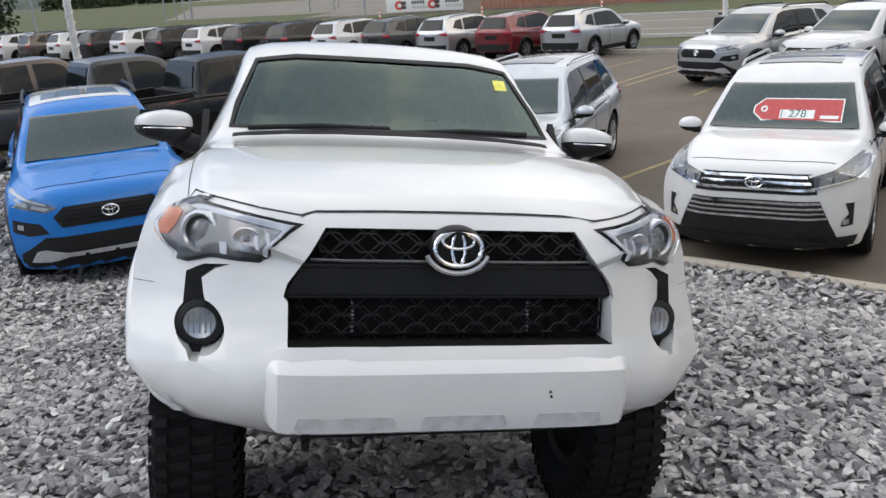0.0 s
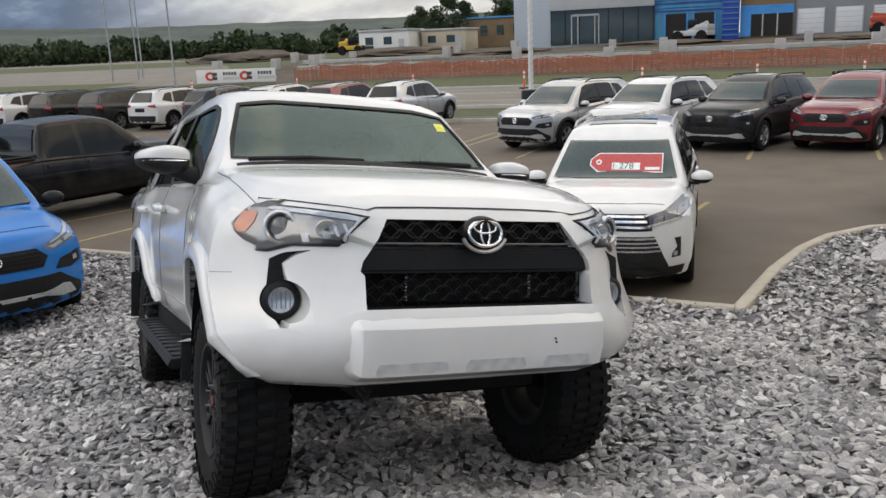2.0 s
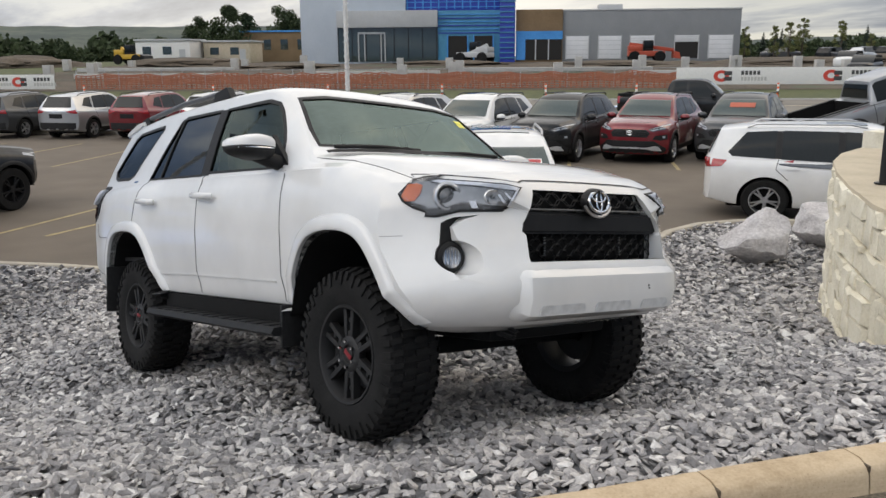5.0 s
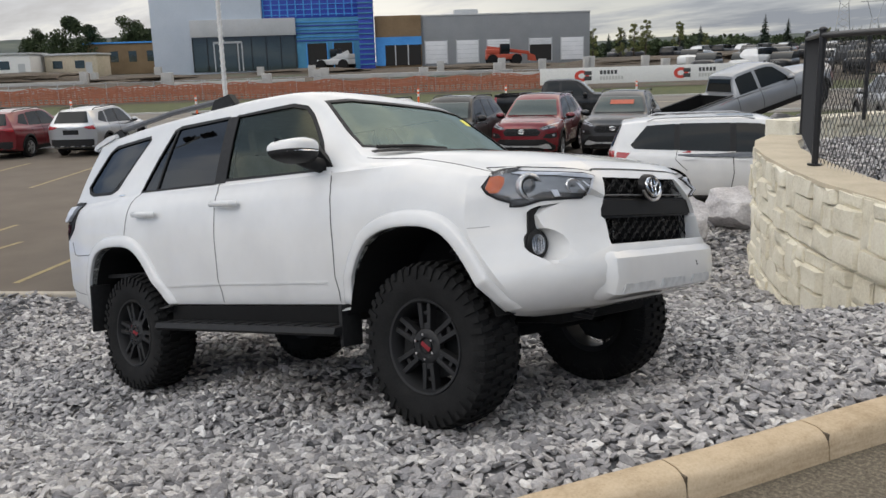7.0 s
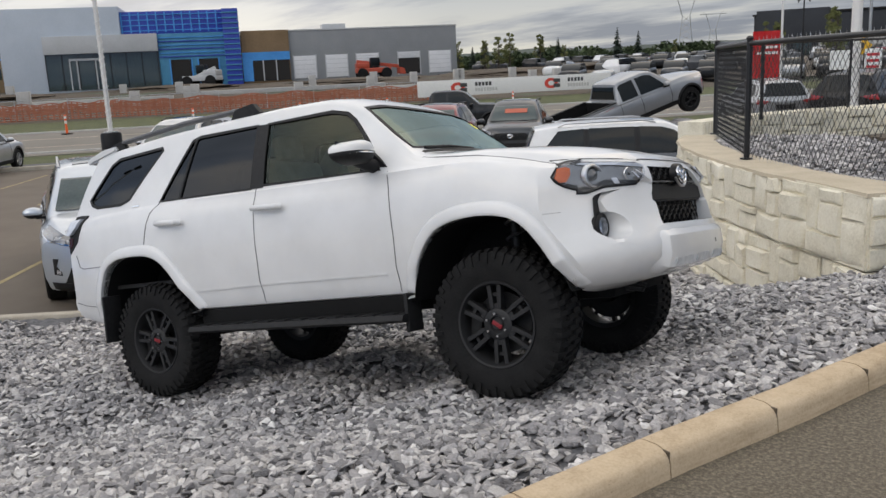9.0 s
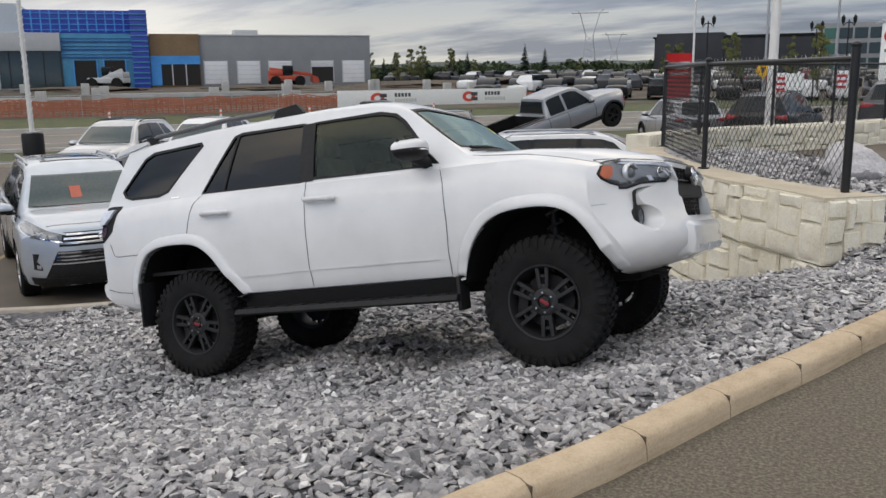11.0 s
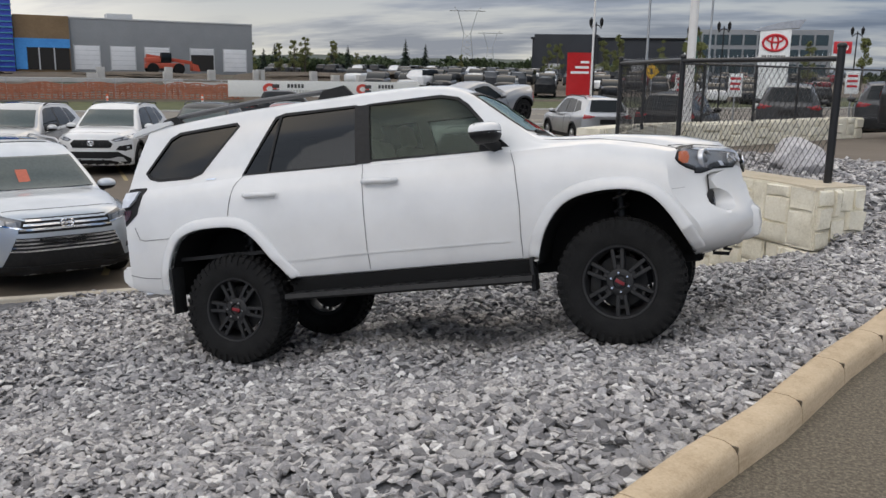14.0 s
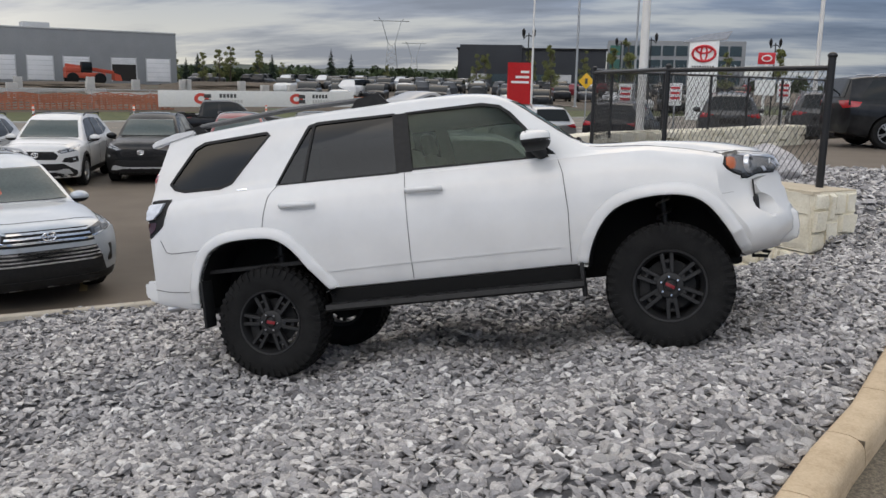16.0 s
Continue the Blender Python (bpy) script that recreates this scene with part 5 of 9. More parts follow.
def grille(car):
    g = part("grille", prism(grow(GRILLE, 0.01), "x", 2.115, 2.135), BLACKHOLE, car, "black grille with honeycomb mesh and a satin bar")
    # satin bar with its emblem
    bar = prism([(-0.435, 1.070), (0.435, 1.070), (0.480, 0.986), (0.466, 0.976), (-0.466, 0.976), (-0.480, 0.986)], "x", 2.09, 2.235)
    bmesh.ops.bevel(bar, geom=bar.edges[:], offset=0.012, segments=3, affect="EDGES")
    for v in bar.verts:
        v.co.x -= 0.62 * max(0, abs(v.co.y) - 0.22) ** 2 + max(0, v.co.z - 1.03) * 0.35
    part("grille_bar", bar, SATIN, g, "satin black crossbar", 30)
    part("bar_edge", tube([(2.205 - 0.62 * max(0, abs(y) - 0.22) ** 2, y, 1.082) for y in np.linspace(-0.40, 0.40, 21)], 0.004, 6), RAILGREY, g)
    # honeycomb meshes
    def comb(y0, y1, z0, z1, w, h, slope):
        bm = None
        r = 0
        z = z0
        while z < z1:
            y = y0 + (w / 2 if r % 2 else 0)
            while y < y1:
                pts = []
                for (a, b) in ((-0.5, 0), (-0.22, 0.46), (0.22, 0.46), (0.5, 0), (0.22, -0.46), (-0.22, -0.46)):
                    yy, zz = y + a * w, z + b * h
                    lim = 0.455 if zz < 1.0 else 0.46 - (zz - 1.0) * 0.62
                    zz = min(zz, 1.166)
                    pts.append((2.185 - 0.28 * max(0, abs(yy) - 0.22) ** 2 - slope * (zz - z0), max(-lim, min(lim, yy)), zz))
                bm = tube(pts, 0.0032, 4, bm, closed=True)
                y += w
            z += h * 0.5
            r += 1
        return bm
    part("upper_mesh", comb(-0.40, 0.42, 1.10, 1.165, 0.105, 0.055, 0.3), TRIM, g)
    part("lower_mesh", comb(-0.44, 0.46, 0.875, 0.965, 0.085, 0.052, 0.0), SATIN, g)
    part("radiator", box(2.14, 2.16, -0.28, 0.28, 0.865, 0.97), BLACKHOLE, g)
    for y in (-0.285, 0.225):
        for k in range(8):
            part("radiator_clip", box(2.16, 2.166, y, y + 0.008, 0.875 + k * 0.0115, 0.881 + k * 0.0115), ALLOY, g)
    # oval badge: three rings on a dark plate
    plate = lathe([(0.0001, 0.0), (0.068, 0.0), (0.076, 0.010), (0.076, 0.04)], seg=40)
    moved(plate, Matrix.Translation((2.232, 0, 1.122)) @ pose(0, 0, 0, 8, 0, 90) @ Matrix.Diagonal((1, 1, 0.78, 1)))
    bmesh.ops.recalc_face_normals(plate, faces=plate.faces)
    e = part("badge", plate, SATIN, g, "chrome oval badge of three rings")
    def oval(cy, cz, ry, rz, r, x=2.238):
        return tube([(x - 0.14 * (cz + rz * math.sin(t) - 1.122), cy + ry * math.cos(t), cz + rz * math.sin(t)) for t in (2 * math.pi * k / 40 for k in range(40))], r, 8, closed=True)
    part("badge_ring", oval(0, 1.122, 0.066, 0.047, 0.0072), CHROME, e)
    part("badge_ring", oval(0, 1.143, 0.045, 0.021, 0.005), CHROME, e)
    part("badge_ring", oval(0, 1.122, 0.018, 0.044, 0.005), CHROME, e)
    g.matrix_basis = Matrix.Translation((-0.032, 0, 0))
    lip = tube([(2.228 - 0.14 * (0.055 * -math.sin(t)), 0.088 * math.cos(t), 1.118 - 0.064 * math.sin(t)) for t in np.linspace(0.25, math.pi - 0.25, 20)], 0.008, 6)
    part("badge_lip", lip, ALLOY, e)


def bumper(car, tree):
    # the squared lower panel that stands proud between two creases
    prof = [(2.205, 0.845), (2.262, 0.815), (2.282, 0.79), (2.285, 0.70), (2.262, 0.625), (2.20, 0.600), (2.05, 0.60), (2.05, 0.845)]
    bm = bmesh.new()
    ys = [-0.53, -0.515, -0.50, -0.485, -0.46, -0.36, -0.2, 0, 0.2, 0.36, 0.46, 0.485, 0.50, 0.515, 0.53]
    rings = []
    for y in ys:
        k = max(0, abs(y) - 0.30) ** 2 * 0.45
        e = (max(0, abs(y) - 0.475) / 0.055) ** 1.6 * 1.7
        rings.append([bm.verts.new((x - k - (0.035 * e if x > 2.1 else 0), y, z + (0.02 * e if z < 0.65 else 0))) for x, z in prof])
    n = len(prof)
    for A, B in zip(rings, rings[1:]):
        for i in range(n):
            bm.faces.new((A[i], A[(i + 1) % n], B[(i + 1) % n], B[i]))
    bm.faces.new(rings[0]); bm.faces.new(rings[-1])
    bmesh.ops.recalc_face_normals(bm, faces=bm.faces)
    b = part("front_bumper", bm, WHITE, car, "white front bumper", 25)
    for y0, y1 in ((-0.44, -0.17), (-0.10, 0.14), (0.22, 0.42)):
        bm = prism([(y0, 0.648), (y0 + 0.01, 0.672), (y1 - 0.01, 0.672), (y1, 0.648), (y1 - 0.005, 0.624), (y0 + 0.005, 0.624)], "x", 2.20, 2.281)
        for v in bm.verts:
            v.co.x -= max(0, abs(v.co.y) - 0.30) ** 2 * 0.45 + (0.02 if v.co.z < 0.64 else 0.002)
        part("bumper_pad", bm, plain_grey_white(), b, "grey-white pad")
    part("plate_screw", cyl((2.28, 0.26, 0.735), (2.287, 0.26, 0.735), 0.004, seg=8), TRIM, b)
    part("plate_screw", cyl((2.28, 0.263, 0.722), (2.287, 0.263, 0.722), 0.004, seg=8), TRIM, b)


def plain_grey_white():
    if "g" not in _shade:
        _shade["g"] = plain("grey_white_plastic", (0.60, 0.61, 0.61), 0.5)
    return _shade["g"]


def hood_lines(car, tree):
    part("hood_seam", strip(tree, [(-0.425, 1.199), (-0.385, 1.210), (-0.2, 1.214), (0, 1.215), (0.2, 1.214), (0.385, 1.210), (0.425, 1.199)], "x", 1, 0.005, 0.005), TRIM, car)
    for sg in (-1, 1):
        part("hood_seam", strip(tree, [(sg * 0.425, 1.199), (sg * 0.60, 1.223), (sg * 0.735, 1.243)], "x", 1, 0.0045, 0.003), TRIM, car)
        hit, *_ = tree.ray_cast(Vector((4, sg * 0.735, 1.243)), Vector((-1, 0, 0)))
        part("hood_seam", strip(tree, [(hit.x, sg * 0.735), (1.82, sg * 0.752), (1.6, sg * 0.765), (1.4, sg * 0.77), (0.98, sg * 0.755)], "z", 1, 0.0025, 0.002), SEAM, car)
    part("cowl", strip(tree, [(0.925, -0.66), (0.935, 0.0), (0.925, 0.66)], "z", 1, 0.022, 0.003, 0.008), TRIM, car)


def seat(car, x, y, label):
    s = part("seat", box(x - 0.05, x + 0.45, y - 0.24, y + 0.24, 0.85, 1.02, 0.05), BEIGE, car, label)
    bk = box(-0.06, 0.06, -0.24, 0.24, 0, 0.58, 0.045)
    part("seat_back", moved(bk, Matrix.Translation((x - 0.02, y, 0.98)) @ pose(0, 0, 0, 0, -14)), BEIGE, s)
    hd = box(-0.04, 0.04, -0.12, 0.12, 0, 0.17, 0.035)
    part("headrest", moved(hd, Matrix.Translation((x - 0.16, y, 1.56)) @ pose(0, 0, 0, 0, -10)), BEIGE, s)


def interior(car):
    for y in (-0.38, 0.38):
        seat(car, -0.20, y, "pale cloth front seat")
        seat(car, -1.10, y, "pale cloth rear seat")
    part("dashboard", box(0.46, 0.84, -0.70, 0.70, 1.10, 1.34, 0.06), DASHGREY, car)
    part("steering_wheel", tube([(0.40 + 0.05 * math.sin(t) * 0.5, 0.38 + 0.185 * math.cos(t), 1.27 + 0.175 * math.sin(t)) for t in (2 * math.pi * k / 32 for k in range(32))], 0.016, 8, closed=True), TRIM, car)
    part("steering_hub", box(0.38, 0.43, 0.28, 0.48, 1.21, 1.31, 0.02), TRIM, car)
    part("cabin_floor", box(-2.1, 0.75, -0.78, 0.78, 0.803, 0.83), TRIM, car)


off_road_suv = hero()


# ---------------------------------------------------------------- the other vehicles
def nose_warp(x_from, x_end, tail_from, tail_end, nose, rake, round_f=0.40, round_r=0.16):
    def warp(p):
        x, y, z = p
        if x > x_from:
            k = (x - x_from) / (x_end - x_from)
            dy = max(0.0, abs(y) - 0.34) / 0.56
            x += k * (float(smooth_interp(np.array([z]), nose)[0]) - round_f * dy ** 2)
        if x < tail_from:
            k = (tail_from - x) / (tail_from - tail_end)
            dy = max(0.0, abs(y) - 0.4) / 0.5
            x += k * (round_r * dy ** 2 + max(0.0, z - rake[0]) * rake[1])
        return Vector((x, y, z))
    return warp


CROSS = {
    "length": (-2.30, 2.30), "wheels": (1.345, -1.345), "R": 0.355, "track": 0.80,
    "edge": [(-2.30, 1.55), (-1.9, 1.585), (-1.2, 1.62), (-0.4, 1.645), (0.1, 1.63), (0.32, 1.575), (0.62, 1.40), (0.98, 1.14), (1.08, 1.09), (1.5, 1.085), (1.95, 1.055), (2.30, 1.00)],
    "crown": [(-2.30, 0.03), (0.3, 0.045), (1.0, 0.045), (2.3, 0.03)],
    "belt": [(-2.30, 1.12), (-1.2, 1.08), (0.9, 1.01), (1.2, 1.02), (2.0, 0.99), (2.3, 0.94)],
    "belt_w": [(-2.30, 0.80), (-1.2, 0.83), (0.8, 0.83), (1.3, 0.82), (2.3, 0.76)],
    "roof_w": [(-2.30, 0.52), (-1.2, 0.57), (0.2, 0.57), (0.5, 0.62), (0.95, 0.73), (1.1, 0.74), (1.8, 0.70), (2.3, 0.62)],
    "wide": [(-2.30, 0.88), (-1.4, 0.925), (-0.6, 0.89), (0.6, 0.89), (1.35, 0.925), (2.3, 0.90)],
    "sill": [(-2.30, 0.36), (-1.9, 0.26), (-0.9, 0.24), (0.9, 0.24), (1.8, 0.22), (2.3, 0.26)],
    "warp": nose_warp(1.35, 2.30, -1.75, -2.30, [(0.2, -0.13), (0.36, -0.03), (0.55, 0.0), (0.80, -0.01), (0.95, -0.06), (1.06, -0.2)], (1.05, 0.62)),
    "ws": [(-0.68, 1.15), (0.68, 1.15), (0.555, 1.535), (-0.555, 1.535)],
    "rw": [(-0.62, 1.18), (0.62, 1.18), (0.50, 1.56), (-0.50, 1.56)],
    "side": [[(-0.30, 1.09), (0.72, 1.055), (0.62, 1.20), (0.30, 1.50), (0.10, 1.56), (-0.30, 1.575)], [(-1.12, 1.12), (-0.40, 1.095), (-0.40, 1.575), (-0.95, 1.555), (-1.05, 1.52)], [(-1.75, 1.23), (-1.22, 1.125), (-1.14, 1.53), (-1.45, 1.50)]],
    "seams": [[(0.78, 1.02), (0.85, 0.7), (0.80, 0.30)], [(-0.35, 1.09), (-0.32, 0.7), (-0.36, 0.30)], [(-1.10, 1.12), (-1.12, 0.95), (-0.98, 0.72)]],
    "handles": [(-0.20, 0.92), (-1.0, 0.95)],
}
BIG = {
    "length": (-2.42, 2.42), "wheels": (1.395, -1.395), "R": 0.375, "track": 0.815,
    "edge": [(-2.42, 1.60), (-2.0, 1.64), (-1.2, 1.68), (-0.3, 1.695), (0.15, 1.68), (0.40, 1.60), (0.75, 1.38), (1.05, 1.17), (1.15, 1.13), (1.6, 1.12), (2.05, 1.08), (2.42, 1.02)],
    "crown": [(-2.42, 0.03), (0.3, 0.045), (1.0, 0.045), (2.42, 0.03)],
    "belt": [(-2.42, 1.10), (-1.2, 1.08), (0.9, 1.03), (1.2, 1.04), (2.1, 1.0), (2.42, 0.95)],
    "belt_w": [(-2.42, 0.82), (-1.2, 0.85), (0.8, 0.85), (1.3, 0.84), (2.42, 0.78)],
    "roof_w": [(-2.42, 0.55), (-1.2, 0.60), (0.2, 0.60), (0.5, 0.64), (1.02, 0.75), (1.2, 0.76), (1.9, 0.72), (2.42, 0.64)],
    "wide": [(-2.42, 0.90), (-1.4, 0.945), (-0.6, 0.915), (0.6, 0.915), (1.4, 0.945), (2.42, 0.92)],
    "sill": [(-2.42, 0.36), (-1.9, 0.27), (-0.9, 0.25), (0.9, 0.25), (1.8, 0.24), (2.42, 0.27)],
    "warp": nose_warp(1.4, 2.42, -1.85, -2.42, [(0.2, -0.13), (0.36, -0.03), (0.55, 0.0), (0.75, -0.01), (0.97, -0.06), (1.09, -0.22)], (1.05, 0.42)),
    "ws": [(-0.71, 1.185), (0.71, 1.185), (0.59, 1.570), (-0.59, 1.570)],
    "rw": [(-0.64, 1.18), (0.64, 1.18), (0.53, 1.60), (-0.53, 1.60)],
    "side": [[(-0.25, 1.09), (0.80, 1.075), (0.66, 1.25), (0.38, 1.53), (0.15, 1.60), (-0.25, 1.62)], [(-1.18, 1.12), (-0.35, 1.095), (-0.35, 1.62), (-1.18, 1.615)], [(-2.02, 1.22), (-1.95, 1.15), (-1.28, 1.125), (-1.28, 1.61), (-1.75, 1.575)]],
    "seams": [[(0.86, 1.04), (0.92, 0.7), (0.85, 0.32)], [(-0.30, 1.09), (-0.27, 0.7), (-0.32, 0.32)], [(-1.22, 1.12), (-1.25, 0.95), (-1.05, 0.75)]],
    "handles": [(-0.15, 0.95), (-1.0, 0.97)],
}
TRUCK = {
    "length": (-2.70, 2.70), "wheels": (1.78, -1.46), "R": 0.39, "track": 0.80,
    "edge": [(-2.70, 1.20), (-0.95, 1.20), (-0.82, 1.22), (-0.70, 1.66), (-0.5, 1.72), (0.3, 1.73), (0.62, 1.68), (0.86, 1.52), (1.20, 1.22), (1.30, 1.17), (1.8, 1.15), (2.35, 1.09), (2.70, 1.02)],
    "crown": [(-2.70, 0.0), (-0.9, 0.0), (-0.6, 0.03), (0.5, 0.04), (2.7, 0.03)],
    "belt": [(-2.70, 1.12), (-0.8, 1.12), (0.9, 1.07), (1.4, 1.07), (2.3, 1.01), (2.70, 0.95)],
    "belt_w": [(-2.70, 0.86), (-0.8, 0.86), (0.8, 0.84), (1.8, 0.84), (2.70, 0.80)],
    "roof_w": [(-2.70, 0.84), (-0.95, 0.84), (-0.7, 0.60), (0.5, 0.60), (0.8, 0.65), (1.25, 0.76), (2.0, 0.74), (2.70, 0.66)],
    "wide": [(-2.70, 0.91), (-1.4, 0.935), (-0.6, 0.905), (0.9, 0.905), (1.8, 0.94), (2.70, 0.92)],
    "sill": [(-2.70, 0.52), (-2.0, 0.44), (-0.9, 0.40), (0.9, 0.40), (2.3, 0.38), (2.70, 0.42)],
    "warp": nose_warp(1.75, 2.70, -2.4, -2.70, [(0.3, -0.16), (0.5, -0.03), (0.65, 0.0), (0.9, -0.01), (1.05, -0.06), (1.2, -0.2)], (2.0, 0.0), round_r=0.03),
    "ws": [(-0.70, 1.24), (0.70, 1.24), (0.585, 1.635), (-0.585, 1.635)],
    "rw": [(-0.62, 1.27), (0.62, 1.27), (0.54, 1.62), (-0.54, 1.62)],
    "side": [[(0.02, 1.13), (1.00, 1.11), (0.86, 1.30), (0.60, 1.58), (0.42, 1.64), (0.02, 1.655)], [(-0.70, 1.15), (-0.08, 1.14), (-0.08, 1.655), (-0.55, 1.645), (-0.66, 1.58)]],
    "seams": [[(1.10, 1.08), (1.12, 0.8), (1.06, 0.46)], [(-0.03, 1.13), (0.0, 0.8), (-0.03, 0.46)], [(-0.80, 1.13), (-0.80, 0.46)]],
    "handles": [(0.12, 1.0), (-0.62, 1.01)],
}


def round_arch(x, z, r, k=14, low=0.0):
    return [(x - r, low)] + [(x - r * math.cos(math.pi * i / k), z + r * math.sin(math.pi * i / k)) for i in range(k + 1)] + [(x + r, low)]


def road_wheel(parent, x, y, out, R, rim_mat):
    w = part("wheel", lathe([(R * 0.64, 0.105), (R * 0.75, 0.115), (R * 0.93, 0.112), (R, 0.085), (R, -0.085), (R * 0.93, -0.112), (R * 0.75, -0.115), (R * 0.64, -0.105), (R * 0.64, 0.105)], seg=32), RUBBER, parent)
    w.matrix_basis = Matrix.Translation((x, y, R)) @ (pose(0, 0, 0, 0, 13) if out < 0 else pose(0, 0, 0, 0, 20, 180))
    part("rim", lathe([(R * 0.66, -0.108), (R * 0.62, -0.108), (R * 0.58, -0.08), (R * 0.56, 0.08), (R * 0.62, 0.1)], seg=28), rim_mat, w)
    part("wheel_well", lathe([(0.0001, -0.01), (R * 0.57, -0.01)], seg=24), BLACKHOLE, w)
    bm = None
    for k in range(5):
        a = 2 * math.pi * k / 5
        for s2 in (-0.16, 0.16):
            p = Vector((0.05 * math.cos(a), -0.085, 0.05 * math.sin(a)))
            q = Vector((R * 0.6 * math.cos(a + s2), -0.095, R * 0.6 * math.sin(a + s2)))
            bm = cyl(p, q, 0.022, 0.016, 6, bm)
    bm = cyl((0, -0.10, 0), (0, -0.05, 0), 0.06, 0.06, 16, bm)
    part("spokes", bm, rim_mat, w)
    return w


def make_car(name, spec, style, colour, label, group="", roof=None, detail=True, rim=ALLOY, cladding=TRIM):
    car = thing(name, label, "pickup truck" if style == "truck" else "car", group=group)
    bm = loft_body(spec, 0.075)
    tree = tree_of(bm)
    body = part("body", bm, [colour, BLACKHOLE], None, "", 34)
    cuts = []
    for x in spec["wheels"]:
        for sg in (-1, 1):
            cuts.append(prism(round_arch(x, spec["R"], spec["R"] + 0.06), "y", sg * 0.5, sg * 1.3, mat=1))
    if style == "truck":
        cuts.append(box(-2.62, -0.98, -0.76, 0.76, 0.80, 1.6))
        for f in cuts[-1].faces:
            f.material_index = 1
    boolean(body, cuts)
    body.parent = car
    L0, L1 = spec["length"]
    add = lambda n, b, m, par=car, lab="": part(n, b, m, par, lab)
    up = 0.05 if style == "big" else 0.0
    def P(poly, axis, side, off=0.004, th=0.01, size=0.12):
        if axis == "x" and side > 0 and max(q[1] for q in poly) < 1.06:
            poly = [(u, v + up * min(1.0, max(0.0, v - 0.36) / 0.2)) for u, v in poly]
        return patch(tree, poly, axis, side, off, th, size)
    add("windshield", P(spec["ws"], "x", 1, 0.028, 0.03, 0.05), SKYSCREEN, lab="windshield with reflected sky put into its grey-green colour")
    add("rear_window", P(spec["rw"], "x", -1, 0.018, 0.02, 0.06), DARKGLASS)
    for sg in (-1, 1):
        for poly in spec["side"]:
            add("side_window", P(poly, "y", sg), DARKGLASS)
        if style != "truck":
            for (w0, w1) in zip(spec["side"], spec["side"][1:]):
                xa, xb = max(p[0] for p in w1) - 0.004, min(p[0] for p in w0) + 0.004
                za = max(min(p[1] for p in w0), min(p[1] for p in w1)) + 0.004
                zb2 = min(max(p[1] for p in w0), max(p[1] for p in w1)) - 0.006
                if xb > xa + 0.02:
                    add("window_pillar", P([(xa, za), (xb, za), (xb, zb2), (xa, zb2)], "y", sg, 0.003, 0.01), SATIN)
        for line in spec["seams"]:
            add("door_seam", strip(tree, line, "y", sg, 0.012, 0.002), BLACKHOLE)
        for hx, hz in spec["handles"]:
            add("door_handle", P([(hx - 0.10, hz - 0.015), (hx + 0.10, hz - 0.02), (hx + 0.10, hz + 0.012), (hx - 0.10, hz + 0.018)], "y", sg, 0.022, 0.03, 0.1), colour)
        mz, mx = spec["belt"][2][1] + 0.10, spec["side"][0][1][0] - 0.06
        m2 = bmesh.new()
        bmesh.ops.create_uvsphere(m2, u_segments=14, v_segments=9, radius=0.5)
        moved(m2, Matrix.Translation((mx, sg * 0.985, mz)) @ Matrix.Diagonal((0.17, 0.25, 0.16, 1)))
        mo = add("door_mirror", m2, TRIM)
        m3 = bmesh.new()
        bmesh.ops.create_uvsphere(m3, u_segments=14, v_segments=9, radius=0.5)
        moved(m3, Matrix.Translation((mx, sg * 0.985, mz + 0.004)) @ Matrix.Diagonal((0.18, 0.26, 0.165, 1)))
        bmesh.ops.bisect_plane(m3, geom=m3.verts[:] + m3.edges[:] + m3.faces[:], plane_co=(mx, 0, mz - 0.018), plane_no=(0, 0, 1), clear_inner=True)
        bmesh.ops.holes_fill(m3, edges=m3.edges[:])
        bmesh.ops.recalc_face_normals(m3, faces=m3.faces)
        add("mirror_cap", m3, colour if colour is not BLUE else SATIN, mo)
        add("mirror_foot", box(mx - 0.04, mx + 0.03, min(sg * 0.80, sg * 0.96), max(sg * 0.80, sg * 0.96), mz - 0.09, mz - 0.05, 0.01), TRIM, mo)
        if style != "truck":
            add("roof_rail", tube([(-1.75, sg * 0.60, spec["edge"][1][1] + 0.015), (-1.6, sg * 0.61, spec["edge"][2][1] + 0.04), (-0.2, sg * 0.61, spec["edge"][3][1] + 0.045), (0.05, sg * 0.60, spec["edge"][4][1] + 0.01)], 0.018, 6), SATIN if style == "cross" else ALLOY)
        for x in spec["wheels"]:
            if cladding:
                add("arch_trim", flare(tree, round_arch(x, spec["R"], spec["R"] + 0.06)[1:-1], sg, 0.075, 0.018), cladding)
            road_wheel(car, x, sg * spec["track"], sg, spec["R"], rim)
        if cladding:
            add("sill_trim", P([(spec["wheels"][1] + 0.42, spec["sill"][2][1] + 0.01), (spec["wheels"][0] - 0.42, spec["sill"][2][1] + 0.01), (spec["wheels"][0] - 0.42, spec["sill"][2][1] + 0.15), (spec["wheels"][1] + 0.42, spec["sill"][2][1] + 0.15)], "y", sg, 0.012, 0.02, 0.3), cladding)
        # lamps
        if style == "cross":
            hl = add("headlight", P([(sg * 0.46, 0.872), (sg * 0.53, 0.915), (sg * 0.80, 0.995), (sg * 0.86, 1.000), (sg * 0.875, 0.930), (sg * 0.84, 0.885), (sg * 0.56, 0.835)], "x", 1, 0.006, 0.02, 0.06), LAMPDARK, lab="grey headlight in a dark frame")
            add("reflector", P([(sg * 0.52, 0.872), (sg * 0.66, 0.905), (sg * 0.68, 0.878), (sg * 0.57, 0.850)], "x", 1, 0.012, 0.01, 0.05), FARLENS, hl)
